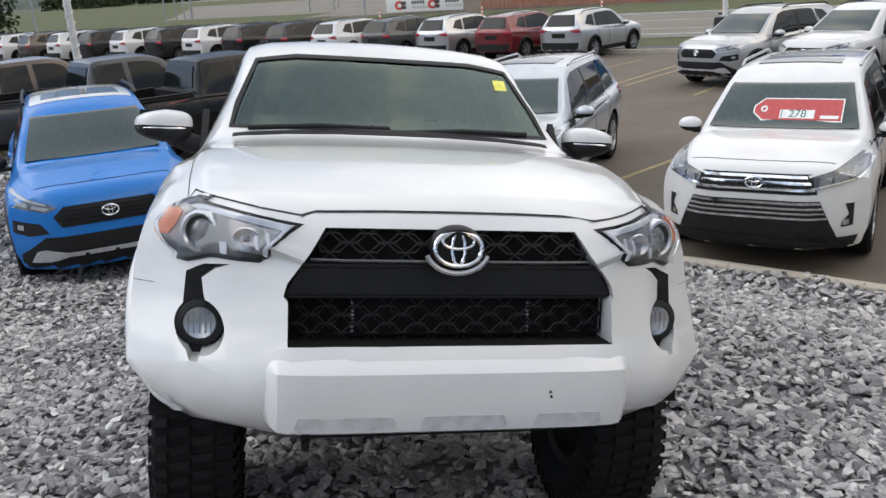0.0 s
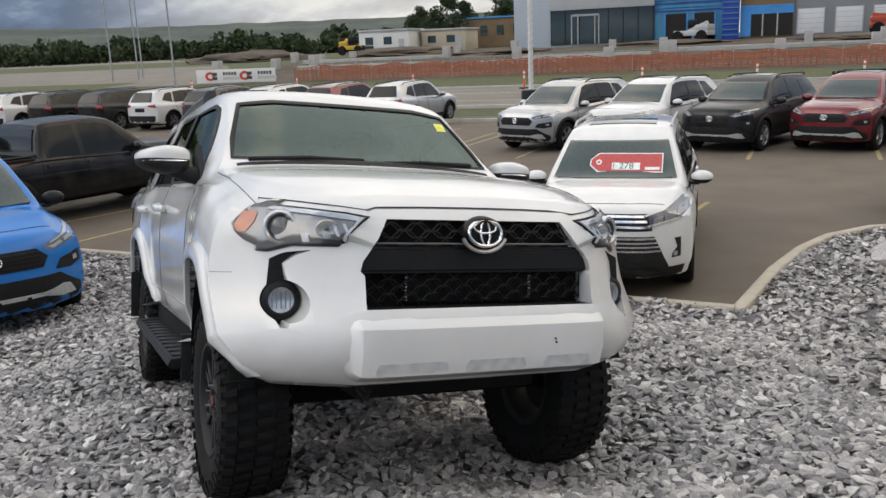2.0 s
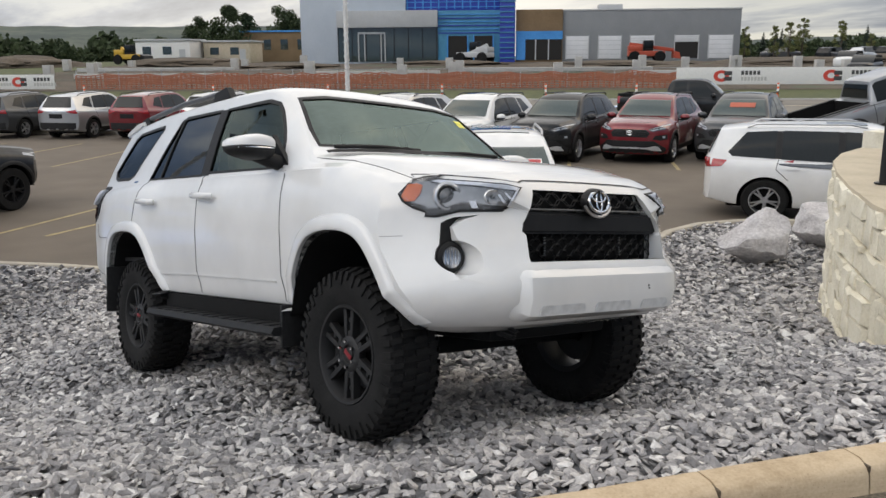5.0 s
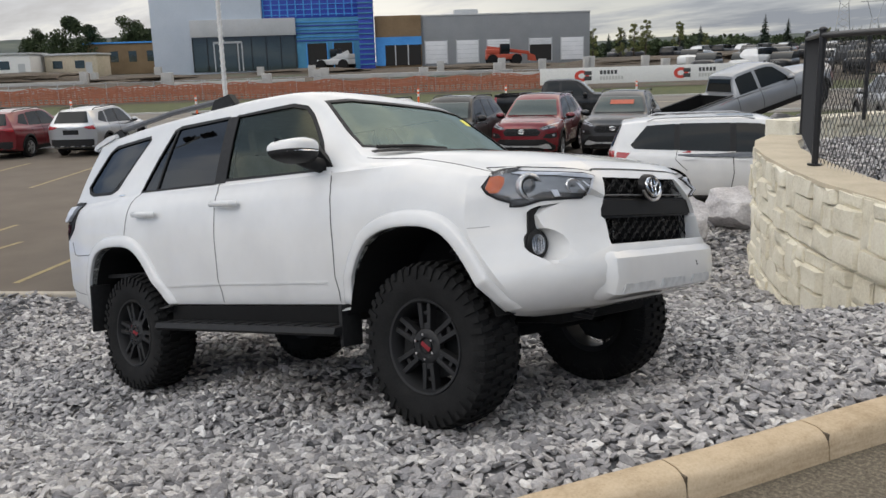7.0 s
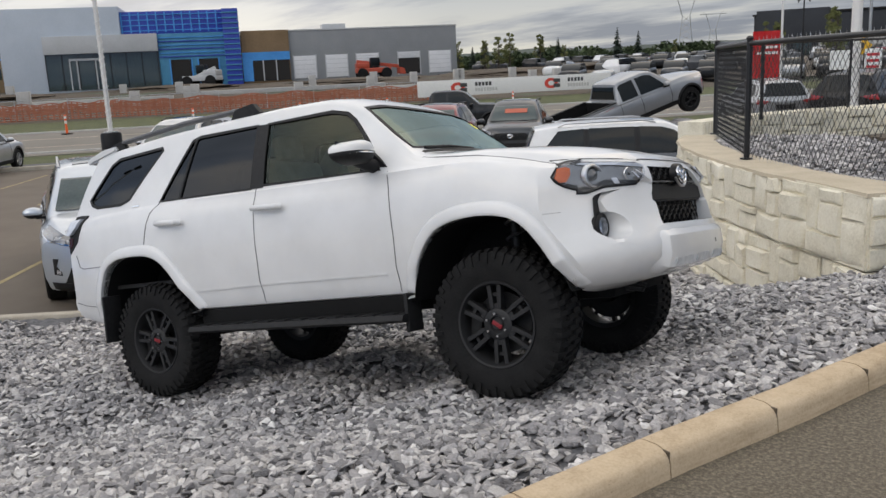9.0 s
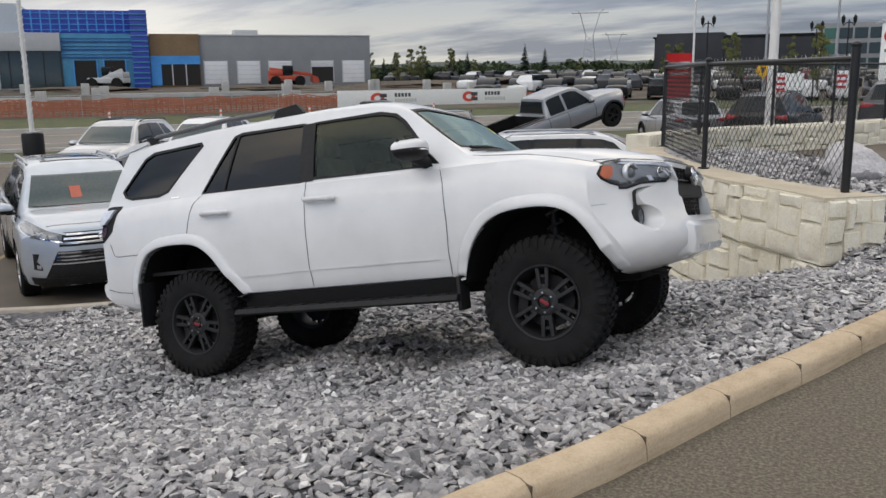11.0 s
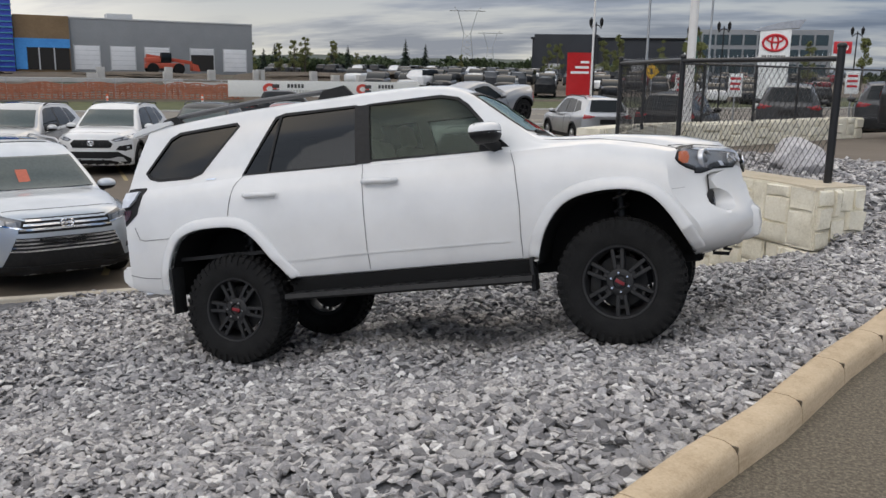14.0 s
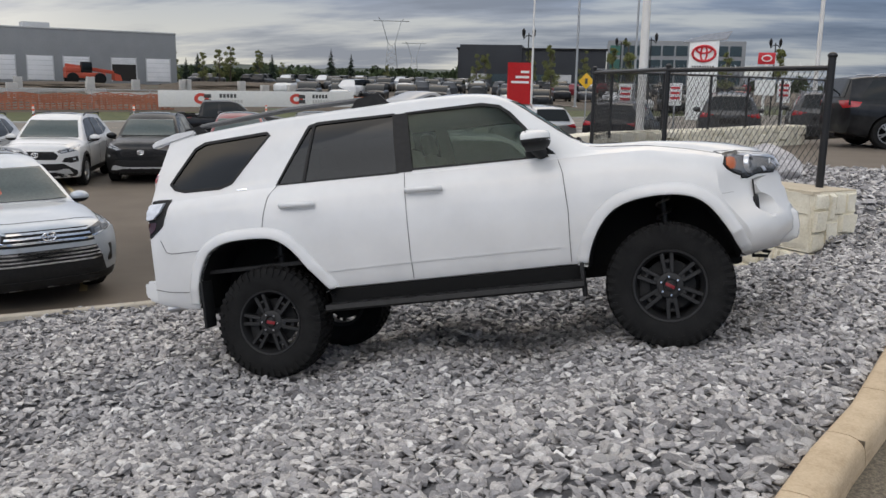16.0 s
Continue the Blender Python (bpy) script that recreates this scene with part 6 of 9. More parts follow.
            add("reflector", P([(sg * 0.70, 0.918), (sg * 0.80, 0.945), (sg * 0.82, 0.905), (sg * 0.71, 0.884)], "x", 1, 0.012, 0.01, 0.05), FARLENS, hl)
            add("light_strip", P([(sg * 0.54, 0.912), (sg * 0.80, 0.988), (sg * 0.85, 0.990), (sg * 0.85, 0.972), (sg * 0.80, 0.968), (sg * 0.55, 0.900)], "x", 1, 0.014, 0.01, 0.05), FARLENS, hl)
            fl = add("fog_recess", P([(sg * 0.56, 0.640), (sg * 0.62, 0.730), (sg * 0.86, 0.760), (sg * 0.87, 0.640), (sg * 0.74, 0.610)], "x", 1, 0.006, 0.02, 0.08), TRIM)
            add("fog_light", P([(sg * 0.77, 0.715), (sg * 0.82, 0.720), (sg * 0.825, 0.672), (sg * 0.775, 0.668)], "x", 1, 0.012, 0.02, 0.05), FARLENS, fl)
            add("tail_light", P([(sg * 0.44, 1.04), (sg * 0.80, 1.10), (sg * 0.86, 1.06), (sg * 0.84, 0.95), (sg * 0.62, 0.97)], "x", -1, 0.012, 0.02, 0.08), REDLENS)
        elif style == "big":
            hl = add("headlight", P([(sg * 0.47, 0.920), (sg * 0.60, 0.955), (sg * 0.84, 1.040), (sg * 0.90, 1.020), (sg * 0.90, 0.930), (sg * 0.82, 0.880), (sg * 0.50, 0.815)], "x", 1, 0.016, 0.03, 0.04), LAMPDARK, lab="swept headlight with bright reflectors")
            for ya, yb, za in ((0.53, 0.62, 0.862), (0.64, 0.74, 0.888), (0.76, 0.85, 0.925)):
                add("reflector", P([(sg * ya, za - 0.028), (sg * yb, za - 0.010), (sg * yb, za + 0.050), (sg * ya, za + 0.034)], "x", 1, 0.024, 0.012, 0.03), LAMPMID, hl)
            add("chrome_strip", P([(sg * 0.47, 0.826), (sg * 0.82, 0.892), (sg * 0.90, 0.940), (sg * 0.90, 0.926), (sg * 0.82, 0.876), (sg * 0.48, 0.810)], "x", 1, 0.026, 0.012, 0.03), CHROME, hl)
            add("fog_recess", P([(sg * 0.735, 0.660), (sg * 0.80, 0.660), (sg * 0.80, 0.470), (sg * 0.71, 0.465), (sg * 0.72, 0.510), (sg * 0.765, 0.560)], "x", 1, 0.006, 0.02, 0.08), TRIM)
            add("fog_light", P([(sg * 0.725, 0.520), (sg * 0.770, 0.525), (sg * 0.770, 0.482), (sg * 0.725, 0.480)], "x", 1, 0.012, 0.02, 0.08), CHROME)
            add("tail_light", P([(sg * 0.52, 1.10), (sg * 0.86, 1.12), (sg * 0.88, 0.95), (sg * 0.70, 0.93)], "x", -1, 0.012, 0.02, 0.08), REDLENS)
            add("tail_light_side", P([(-2.30, 1.10), (-2.02, 1.08), (-2.10, 0.97), (-2.32, 0.95)], "y", sg, 0.008, 0.02, 0.08), REDLENS)
        else:
            add("headlight", P([(sg * 0.50, 0.92), (sg * 0.80, 1.02), (sg * 0.86, 0.98), (sg * 0.84, 0.86), (sg * 0.54, 0.84)], "x", 1, 0.006, 0.02, 0.08), FARLENS)
            add("tail_light", P([(sg * 0.80, 1.12), (sg * 0.90, 1.12), (sg * 0.90, 0.84), (sg * 0.80, 0.84)], "x", -1, 0.012, 0.03, 0.08), REDLENS)
            add("tail_light_side", P([(-2.66, 1.12), (-2.58, 1.12), (-2.58, 0.84), (-2.66, 0.84)], "y", sg, 0.008, 0.02, 0.08), REDLENS)
            add("bed_rail", box(-2.66, -0.92, sg * 0.82 - 0.05, sg * 0.82 + 0.05, 1.195, 1.22, 0.008), TRIM)
    # the face
    if style == "cross":
        g = add("grille", P([(-0.50, 0.790), (-0.40, 0.880), (0.40, 0.880), (0.50, 0.790), (0.44, 0.690), (-0.44, 0.690)], "x", 1, 0.008, 0.03, 0.08), TRIM, lab="black trapezoid grille")
        for k in range(4):
            z = 0.72 + k * 0.04
            add("grille_bar", P([(-0.42, z), (0.42, z), (0.42, z + 0.012), (-0.42, z + 0.012)], "x", 1, 0.016, 0.02, 0.2), SATIN, g)
        add("lower_bumper", P([(-0.60, 0.600), (0.60, 0.600), (0.70, 0.520), (0.84, 0.420), (0.84, 0.250), (-0.84, 0.250), (-0.84, 0.420), (-0.70, 0.520)], "x", 1, 0.010, 0.03, 0.1), TRIM)
        for sg in (-1, 1):
            add("skid_plate", P([(sg * 0.44, 0.440), (sg * 0.62, 0.478), (sg * 0.70, 0.455), (sg * 0.76, 0.350), (sg * 0.60, 0.355), (sg * 0.44, 0.395)], "x", 1, 0.030, 0.03, 0.08), SKID, lab="silver skid plate end")
        sk = add("skid_plate", P([(-0.45, 0.438), (0.45, 0.438), (0.45, 0.398), (-0.45, 0.398)], "x", 1, 0.028, 0.03, 0.1), SKID, lab="silver skid plate bar")
        for y in (-0.27, 0.0, 0.27):
            add("skid_hole", P([(y - 0.022, 0.395), (y + 0.022, 0.395), (y + 0.018, 0.420), (y - 0.018, 0.420)], "x", 1, 0.032, 0.01, 0.05), TRIM, sk)
        add("rear_lower_bumper", P([(-0.78, 0.62), (0.78, 0.62), (0.76, 0.34), (-0.76, 0.34)], "x", -1, 0.010, 0.03, 0.12), TRIM)
    elif style == "big":
        g = add("grille", P([(-0.46, 0.940), (0.46, 0.940), (0.50, 0.860), (0.52, 0.760), (-0.52, 0.760), (-0.50, 0.860)], "x", 1, 0.006, 0.03, 0.08), TRIM, lab="grille with chrome bars")
        for z0, z1, w in ((0.905, 0.930, 0.44), (0.850, 0.876, 0.47), (0.792, 0.818, 0.51)):
            add("chrome_bar", P([(-w, z0), (w, z0), (w - 0.01, z1), (-w + 0.01, z1)], "x", 1, 0.022, 0.03, 0.2), CHROME, g)
        lo = add("lower_grille", P([(-0.54, 0.700), (0.54, 0.700), (0.62, 0.520), (0.70, 0.360), (-0.70, 0.360), (-0.62, 0.520)], "x", 1, 0.010, 0.03, 0.06), TRIM)
        for z0, z1, w in ((0.668, 0.692, 0.55), (0.622, 0.642, 0.575), (0.578, 0.597, 0.595), (0.536, 0.553, 0.615)):
            add("chrome_bar", P([(-w, z0), (w, z0), (w, z1), (-w, z1)], "x", 1, 0.022, 0.03, 0.2), CHROME, lo)
        add("lower_lip", P([(-0.84, 0.385), (0.84, 0.385), (0.80, 0.262), (-0.80, 0.262)], "x", 1, 0.026, 0.04, 0.06), TRIM)
    else:
        add("grille", P([(-0.40, 1.0), (0.40, 1.0), (0.48, 0.90), (0.40, 0.68), (-0.40, 0.68), (-0.48, 0.90)], "x", 1, 0.008, 0.03, 0.08), TRIM)
        add("front_bumper_trim", P([(-0.8, 0.62), (0.8, 0.62), (0.75, 0.45), (-0.75, 0.45)], "x", 1, 0.010, 0.03, 0.12), TRIM)
        add("tailgate_badge", P([(-0.30, 0.96), (0.30, 0.96), (0.30, 1.02), (-0.30, 1.02)], "x", -1, 0.006, 0.008, 0.15), ALLOY, lab="pale lettering strip")
        rb = box(-2.84, -2.66, -0.88, 0.88, 0.55, 0.72, 0.02)
        add("rear_bumper", rb, CHROME)
        add("bed_liner", box(-2.60, -1.0, -0.74, 0.74, 0.805, 0.82), TRIM)
    if style != "truck":
        zb = 0.80 if style == "cross" else 0.915
        hit, *_ = tree.ray_cast(Vector((4, 0, zb)), Vector((-1, 0, 0)))
        def oval(ry, rz, r, cz=zb):
            return tube([(hit.x + 0.035, ry * math.cos(t), cz + rz * math.sin(t)) for t in (2 * math.pi * k / 24 for k in range(24))], r, 6, closed=True)
        e = add("badge", oval(0.075, 0.052, 0.008), CHROME, lab="chrome oval badge")
        add("badge_ring", oval(0.05, 0.022, 0.006, zb + 0.024), CHROME, e)
        add("badge_ring", oval(0.02, 0.048, 0.006), CHROME, e)
        zr = 0.86 if style == "cross" else 0.85
        add("number_plate_recess", P([(-0.28, zr - 0.08), (0.28, zr - 0.08), (0.28, zr + 0.08), (-0.28, zr + 0.08)], "x", -1, 0.004, 0.01, 0.2), SATIN)
        if roof:
            add("roof_panel", patch(tree, [(-2.0, -0.50), (0.20, -0.54), (0.20, 0.54), (-2.0, 0.50)], "z", 1, 0.006, 0.01, 0.15), roof, lab="white contrast roof")
        # roof pane in the same lifted tone that carries reflected sky
        add("roof_window", patch(tree, [(-0.55, -0.40), (0.05, -0.42), (0.05, 0.42), (-0.55, 0.40)], "z", 1, 0.010, 0.01, 0.2), SKYSCREEN)
        hx = L1 - 0.28
        add("hood_seam", strip(tree, [(hx - 0.05, -0.62), (hx + 0.02, -0.3), (hx + 0.03, 0), (hx + 0.02, 0.3), (hx - 0.05, 0.62)], "z", 1, 0.012, 0.002), BLACKHOLE)
    add("underbody", box(L0 + 0.4, L1 - 0.45, -0.62, 0.62, 0.20 if style != "truck" else 0.32, 0.50, 0.03), BLACKHOLE)
    add("wiper_panel", strip(tree, [(spec["edge"][7][0] + 0.0 if style != "truck" else 1.22, -0.66), (spec["edge"][7][0] + 0.03 if style != "truck" else 1.25, 0), (spec["edge"][7][0] if style != "truck" else 1.22, 0.66)], "z", 1, 0.07, 0.004), TRIM)
    return car


def recolour(car, old, fresh, label=None):
    for o in (car, *car.children_recursive):
        for sl in o.material_slots:
            if sl.material == old:
                sl.link = "OBJECT"
                sl.material = fresh
    if label:
        car["label"] = label
    return car


def at_wheel(spec, wheel, pos, heading, z=0.0, which=("F", "L")):
    """The pose of a car that has one wheel's foot at pos."""
    a = radians(heading)
    f, l = Vector((math.cos(a), math.sin(a))), Vector((-math.sin(a), math.cos(a)))
    wx = spec["wheels"][0 if which[0] == "F" else 1]
    wy = {"L": 1, "R": -1, "C": 0}[which[1]] * (spec["track"] + 0.08)
    c = Vector(pos) - f * wx - l * wy
    return pose(c.x, c.y, z, 0, 0, heading)


crossover = make_car("crossover", CROSS, "cross", BLUE, "bright blue crossover with white roof and black cladding on gravel", roof=WHITE)
crossover.matrix_basis = at_wheel(CROSS, None, (-5.0, -2.15), 13, 0.09, ("F", "C"))

plain_cross = make_car("crossover", CROSS, "cross", SILVER, "silver crossover parked nose out in a row", "crossovers facing the bed")
plain_cross.matrix_basis = at_wheel(CROSS, None, (-13.5, 10.6), -68, 0, ("F", "L"))
ROW_E = [((-11.85, 12.2), WHITE, "white crossover parked nose out in a row"), ((-10.15, 13.85), BLACKP, "black crossover parked nose out in a row"),
         ((-8.47, 15.6), REDP, "dark red crossover parked nose out in a row"), ((-6.8, 17.35), GREY, "grey crossover with a red card in its windshield")]
row_e = [plain_cross]
for p, col, lab in ROW_E:
    row_e.append(recolour(copy_thing(plain_cross, at_wheel(CROSS, None, p, -68, 0, ("F", "L"))), SILVER, col, lab))
ROW_C = [SILVER, REDP, SILVER, GREY, WHITE, BLACKP, BLACKP, WHITE, BLACKP, WHITE, BLACKP, WHITE, BRONZE, WHITE, GREY]
NAMES = {SILVER: "silver", REDP: "dark red", GREY: "dark grey", WHITE: "white", BLACKP: "black", BRONZE: "brown"}
for k, col in enumerate(ROW_C):
    p = SN(-8.6 - 2.52 * k, 23.2).to_2d()
    c = copy_thing(plain_cross, at_wheel(CROSS, None, p, 126, 0, ("R", "R")) @ Matrix.Scale(0.92, 4))
    recolour(c, SILVER, col, NAMES[col] + " crossover parked tail out in a long row")
    c["group"] = "crossovers along the street"

big_suv = make_car("large_suv", BIG, "big", WHITE, "white family wagon with a red price tag in its windshield", cladding=None)
big_suv.matrix_basis = at_wheel(BIG, None, (-3.12, 4.43), -42, 0, ("F", "C"))
big_suv2 = recolour(copy_thing(big_suv, at_wheel(BIG, None, (-6.0, 2.4), -34, 0, ("F", "C"))), WHITE, ICE, "pale blue-silver family wagon parked nose to the kerb")
big_suv.matrix_basis = big_suv.matrix_basis @ Matrix.Diagonal((1, 1, 0.955, 1))
big_suv2.matrix_basis = big_suv2.matrix_basis @ Matrix.Diagonal((1, 1, 0.92, 1))
big_suv3 = copy_thing(big_suv, at_wheel(BIG, None, (-2.7, 10.0), 27, 0, ("R", "R")))
big_suv3.matrix_basis = big_suv3.matrix_basis @ Matrix.Diagonal((1, 1, 0.955, 1))
big_suv3["label"] = "older white family wagon seen from its side"

pickup = make_car("pickup_truck", TRUCK, "truck", BLACKP, "black crew-cab pickup truck parked in a row", "pickups in a row", rim=SATIN)
pickup.matrix_basis = at_wheel(TRUCK, None, (-12.2, 0.85), 118, 0, ("F", "R"))
for k, col in enumerate((GREY, BRONZE, BLACKP, WHITE, WHITE, GREY), 1):
    p = Vector((-12.3, 0.9)) + Vector((-0.62, -0.78)) * 2.7 * k
    recolour(copy_thing(pickup, at_wheel(TRUCK, None, p, 118, 0, ("F", "R"))), BLACKP, col, NAMES[col] + " crew-cab pickup truck parked in a row")
truck_up = recolour(copy_thing(pickup, pose(-5.86, 21.98, 0.52, 0, -16, 56)), BLACKP, CEMENT, "silver pickup truck posed with its nose up on boulders")
truck_up["group"] = ""
truck_far = copy_thing(pickup, pose(-15.2, 26.1, 0.02, 0, 0, 28))
truck_far["group"] = ""


# ---------------------------------------------------------------- cards behind the windshields
def screen_card(name, label, car, y, size, mat):
    """A card lying against the inside of a windshield, shown at the glass."""
    slope = Matrix(((0, -0.80, 0.60), (1, 0, 0), (0, 0.60, 0.80))).to_4x4()
    m = car.matrix_basis @ Matrix.Translation((0.905, y, 1.335)) @ slope @ Matrix.Diagonal((size, size * 1.3, 1, 1))
    t = thing(name, label, "price card", m)
    return t


tag = screen_card("price_tag", "large red tag-shaped price card behind the windshield", big_suv, 0.13, 1.12, CARDRED)
part("card", prism([(-0.37, -0.03), (-0.29, -0.10), (0.36, -0.10), (0.36, 0.10), (-0.29, 0.10), (-0.37, 0.03)], "z", 0.0, 0.004), CARDRED, tag)
part("card_border", prism([(-0.382, -0.034), (-0.297, -0.112), (0.372, -0.112), (0.372, 0.112), (-0.297, 0.112), (-0.382, 0.034)], "z", -0.003, 0.0015), CARDWHITE, tag, "white printed border")
part("eyelet", moved(lathe([(0.015, 0), (0.030, 0), (0.030, 0.003), (0.015, 0.003)], seg=20), Matrix.Translation((-0.29, 0, 0.006)) @ pose(0, 0, 0, 90)), CARDWHITE, tag)
part("price_panel", box(-0.15, 0.14, -0.085, -0.005, 0.004, 0.007), CARDWHITE, tag, "pale price panel")
part("price_panel", box(0.19, 0.34, -0.085, -0.055, 0.004, 0.007), CARDWHITE, tag)
digits = bpy.data.curves.new("price_digits", "FONT")
digits.body, digits.size, digits.extrude, digits.align_x = "278", 0.10, 0.0008, "CENTER"
digits.materials.append(CARDGREEN)
dg_ob = new("price_digits", digits)
dg_ob.parent = tag
dg_ob.matrix_basis = Matrix.Translation((0.0, -0.075, 0.0085))
for dx in (-0.138,):
    part("price_bar", box(dx, dx + 0.008, -0.08, -0.01, 0.0072, 0.0085), CARDGREEN, tag)
card2 = screen_card("price_card", "orange paper card behind a windshield", big_suv2, -0.10, 0.7, ORANGECARD)
part("card", box(-0.10, 0.10, -0.13, 0.13, 0.0, 0.004), ORANGECARD, card2)
card3 = screen_card("price_card", "orange-red paper card behind a windshield", row_e[-1], 0.05, 1, ORANGECARD)
part("card", box(-0.32, 0.32, -0.09, 0.09, 0.0, 0.004), ORANGECARD, card3)
card3.matrix_basis = row_e[-1].matrix_basis @ Matrix.Translation((0.72, 0.05, 1.40)) @ Matrix(((0, -0.80, 0.60), (1, 0, 0), (0, 0.60, 0.80))).to_4x4()


# ---------------------------------------------------------------- land, street and building site beyond the lot
def strip_land(name, n0, n1, lift, mat, label, category, s0=-300, s1=300, rough=0.0):
    bm = bmesh.new()
    ns = sorted({n0, n1, *[k[0] for k in LAND if n0 < k[0] < n1], *(np.linspace(n0, n1, 24) if rough else ())})
    ss = np.linspace(s0, s1, 90 if rough else 5)
    V = [[bm.verts.new(SN(s, n, land_z(n) + lift + (rough * (noise.noise((s * 0.12, n * 0.12, 3)) + 0.4 * noise.noise((s * 0.5, n * 0.5, 7))) if n0 + 1 < n < n1 else 0))) for s in ss] for n in ns]
    for A, B in zip(V, V[1:]):
        for i in range(len(A) - 1):
            bm.faces.new((A[i], A[i + 1], B[i + 1], B[i]))
    return tagged(part(name, bm, mat, None, smooth=50), label, category, kind="structure")


strip_land("grass_strip", 27.2, 30.4, 0.02, GRASS, "narrow strip of grass beside the street", "grass")
strip_land("gravel_strip", 24.9, 27.2, 0.03, GRAVELBED, "strip of grey gravel behind the far kerb", "gravel")
strip_land("pavement", 30.4, 31.6, 0.04, STREET, "pale concrete edge of the street", "pavement")
strip_land("street", 31.6, 43.2, 0.03, STREET, "pale wide street beyond the lot", "street")
strip_land("verge", 43.2, 49.6, 0.04, GRASS, "grass verge beyond the street", "grass")
strip_land("building_site", 49.6, 128.0, 0.05, DIRT, "bare brown earth of the building site", "building site", -46, 70, 0.35)
side = bmesh.new()
prev = None
for n, s0, s1 in ((43.0, -58, -30), (60.0, -72, -40), (80.0, -92, -54), (110.0, -128, -80), (150.0, -178, -116), (190.0, -222, -152)):
    row = [side.verts.new(SN(s, n, land_z(n) + 0.07)) for s in (s0, s1)]
    if prev:
        side.faces.new((prev[0], prev[1], row[1], row[0]))
    prev = row
tagged(part("side_street", side, STREET, None, smooth=50), "pale side street leading away between grass", "street", kind="structure")
strip_land("meadow", 49.6, 150.0, 0.045, GRASS, "rough grass beside the side street", "grass", -260, -46)

strip_land("far_lot", 56.0, 170.0, 0.03, ASPHALT, "far asphalt car park", "parking lot", 34, 170)
far_kerb = box(-85, 60, -0.09, 0.09, -0.2, 0.14, 0.02)
moved(far_kerb, Matrix.Translation(SN(0, 24.7)) @ pose(0, 0, 0, 0, 0, 45))
tagged(part("far_kerb", far_kerb, KERBPALE), "pale kerb along the far side of the lot", "kerb", kind="structure")
for n, z in ((31.5, 0.12), (43.1, 0.36)):
    kb = box(-250, 250, -0.08, 0.08, -0.2, 0.0, 0.02)
    moved(kb, Matrix.Translation(SN(0, n, z)) @ pose(0, 0, 0, 0, 0, 45))
    tagged(part("street_kerb", kb, CONCRETE), "concrete kerb of the street", "kerb", kind="structure")
for n, w in ((34.6, 0.14), (39.0, 0.14)):
    strip_land("street_line", n, n + w, 0.036, BLOCKCAP, "worn line along the street", "road marking")
# upper lot on the far side of the block wall
flat("upper_lot", [(0.6, 12.2), (3.2, 14.6), (20, 34), (34, 20), (7.2, 7.6), (5.1, 7.75), (4.25, 7.95)], 1.32, ASPHALT, "upper asphalt lot beyond the gravel", "parking lot", 1.0)


def stall_line(a, b, w=0.09):
    a, b = Vector(a), Vector(b)
    d = (b - a).normalized()
    nrm = Vector((-d.y, d.x)) * w / 2
    flat("stall_line", [a + nrm, b + nrm, b - nrm, a - nrm], 0.005, YLINE, "worn yellow parking line", "road marking")


for k in range(-6, 3):
    o = Vector((-7.3, 0.75)) + Vector((R2, R2)) * 2.72 * k
    stall_line(o, o + Vector((-0.55, 0.84)) * 4.6)
for k in range(-9, 4):
    o = Vector((-13.4, 9.3)) + Vector((R2, R2)) * 2.62 * k
    stall_line(o + Vector((0.45, -0.5)), o + Vector((-0.66, 0.75)) * 5.2)
for a, b in (((-15.46, 8.28), (-19.6, 13.2)), ((-19.0, 8.6), (-20.8, 11.2))):
    stall_line(a, b)
for k in range(7):
    o = Vector((-9.35, 0.6)) + Vector((-0.62, -0.78)) * 2.7 * k
    stall_line(o, o + Vector((-0.45, 0.9)) * 1.6)


# ---------------------------------------------------------------- block wall and chain-link fence
def along(line, d):
    for a, b in zip(line, line[1:]):
        a, b = Vector(a), Vector(b)
        L = (b - a).length
        if d <= L:
            return a.lerp(b, d / L)
        d -= L
    return Vector(line[-1])


STONE_LAYOUTS = [
    [(0, 0, .30, .42), (.30, 0, .62, .30), (.62, 0, 1, .38), (0, .42, .22, 1), (.22, .42, .30, .42), (.22, .42, .60, .72), (.30, .30, .62, .42), (.60, .38, .82, 1), (.82, .38, 1, .75), (.82, .75, 1, 1), (.22, .72, .60, 1)],
    [(0, 0, .40, .28), (.40, 0, .68, .50), (.68, 0, 1, .32), (0, .28, .40, .62), (0, .62, .26, 1), (.26, .62, .55, 1), (.55, .50, .68, 1), (.40, .50, .55, .62), (.68, .32, 1, .70), (.68, .70, 1, 1)],
    [(0, 0, .26, .60), (.26, 0, .66, .35), (.66, 0, 1, .45), (.26, .35, .52, .78), (.52, .35, .66, 1), (0, .60, .26, 1), (.26, .78, .52, 1), (.66, .45, 1, .80), (.66, .80, 1, 1)],
]


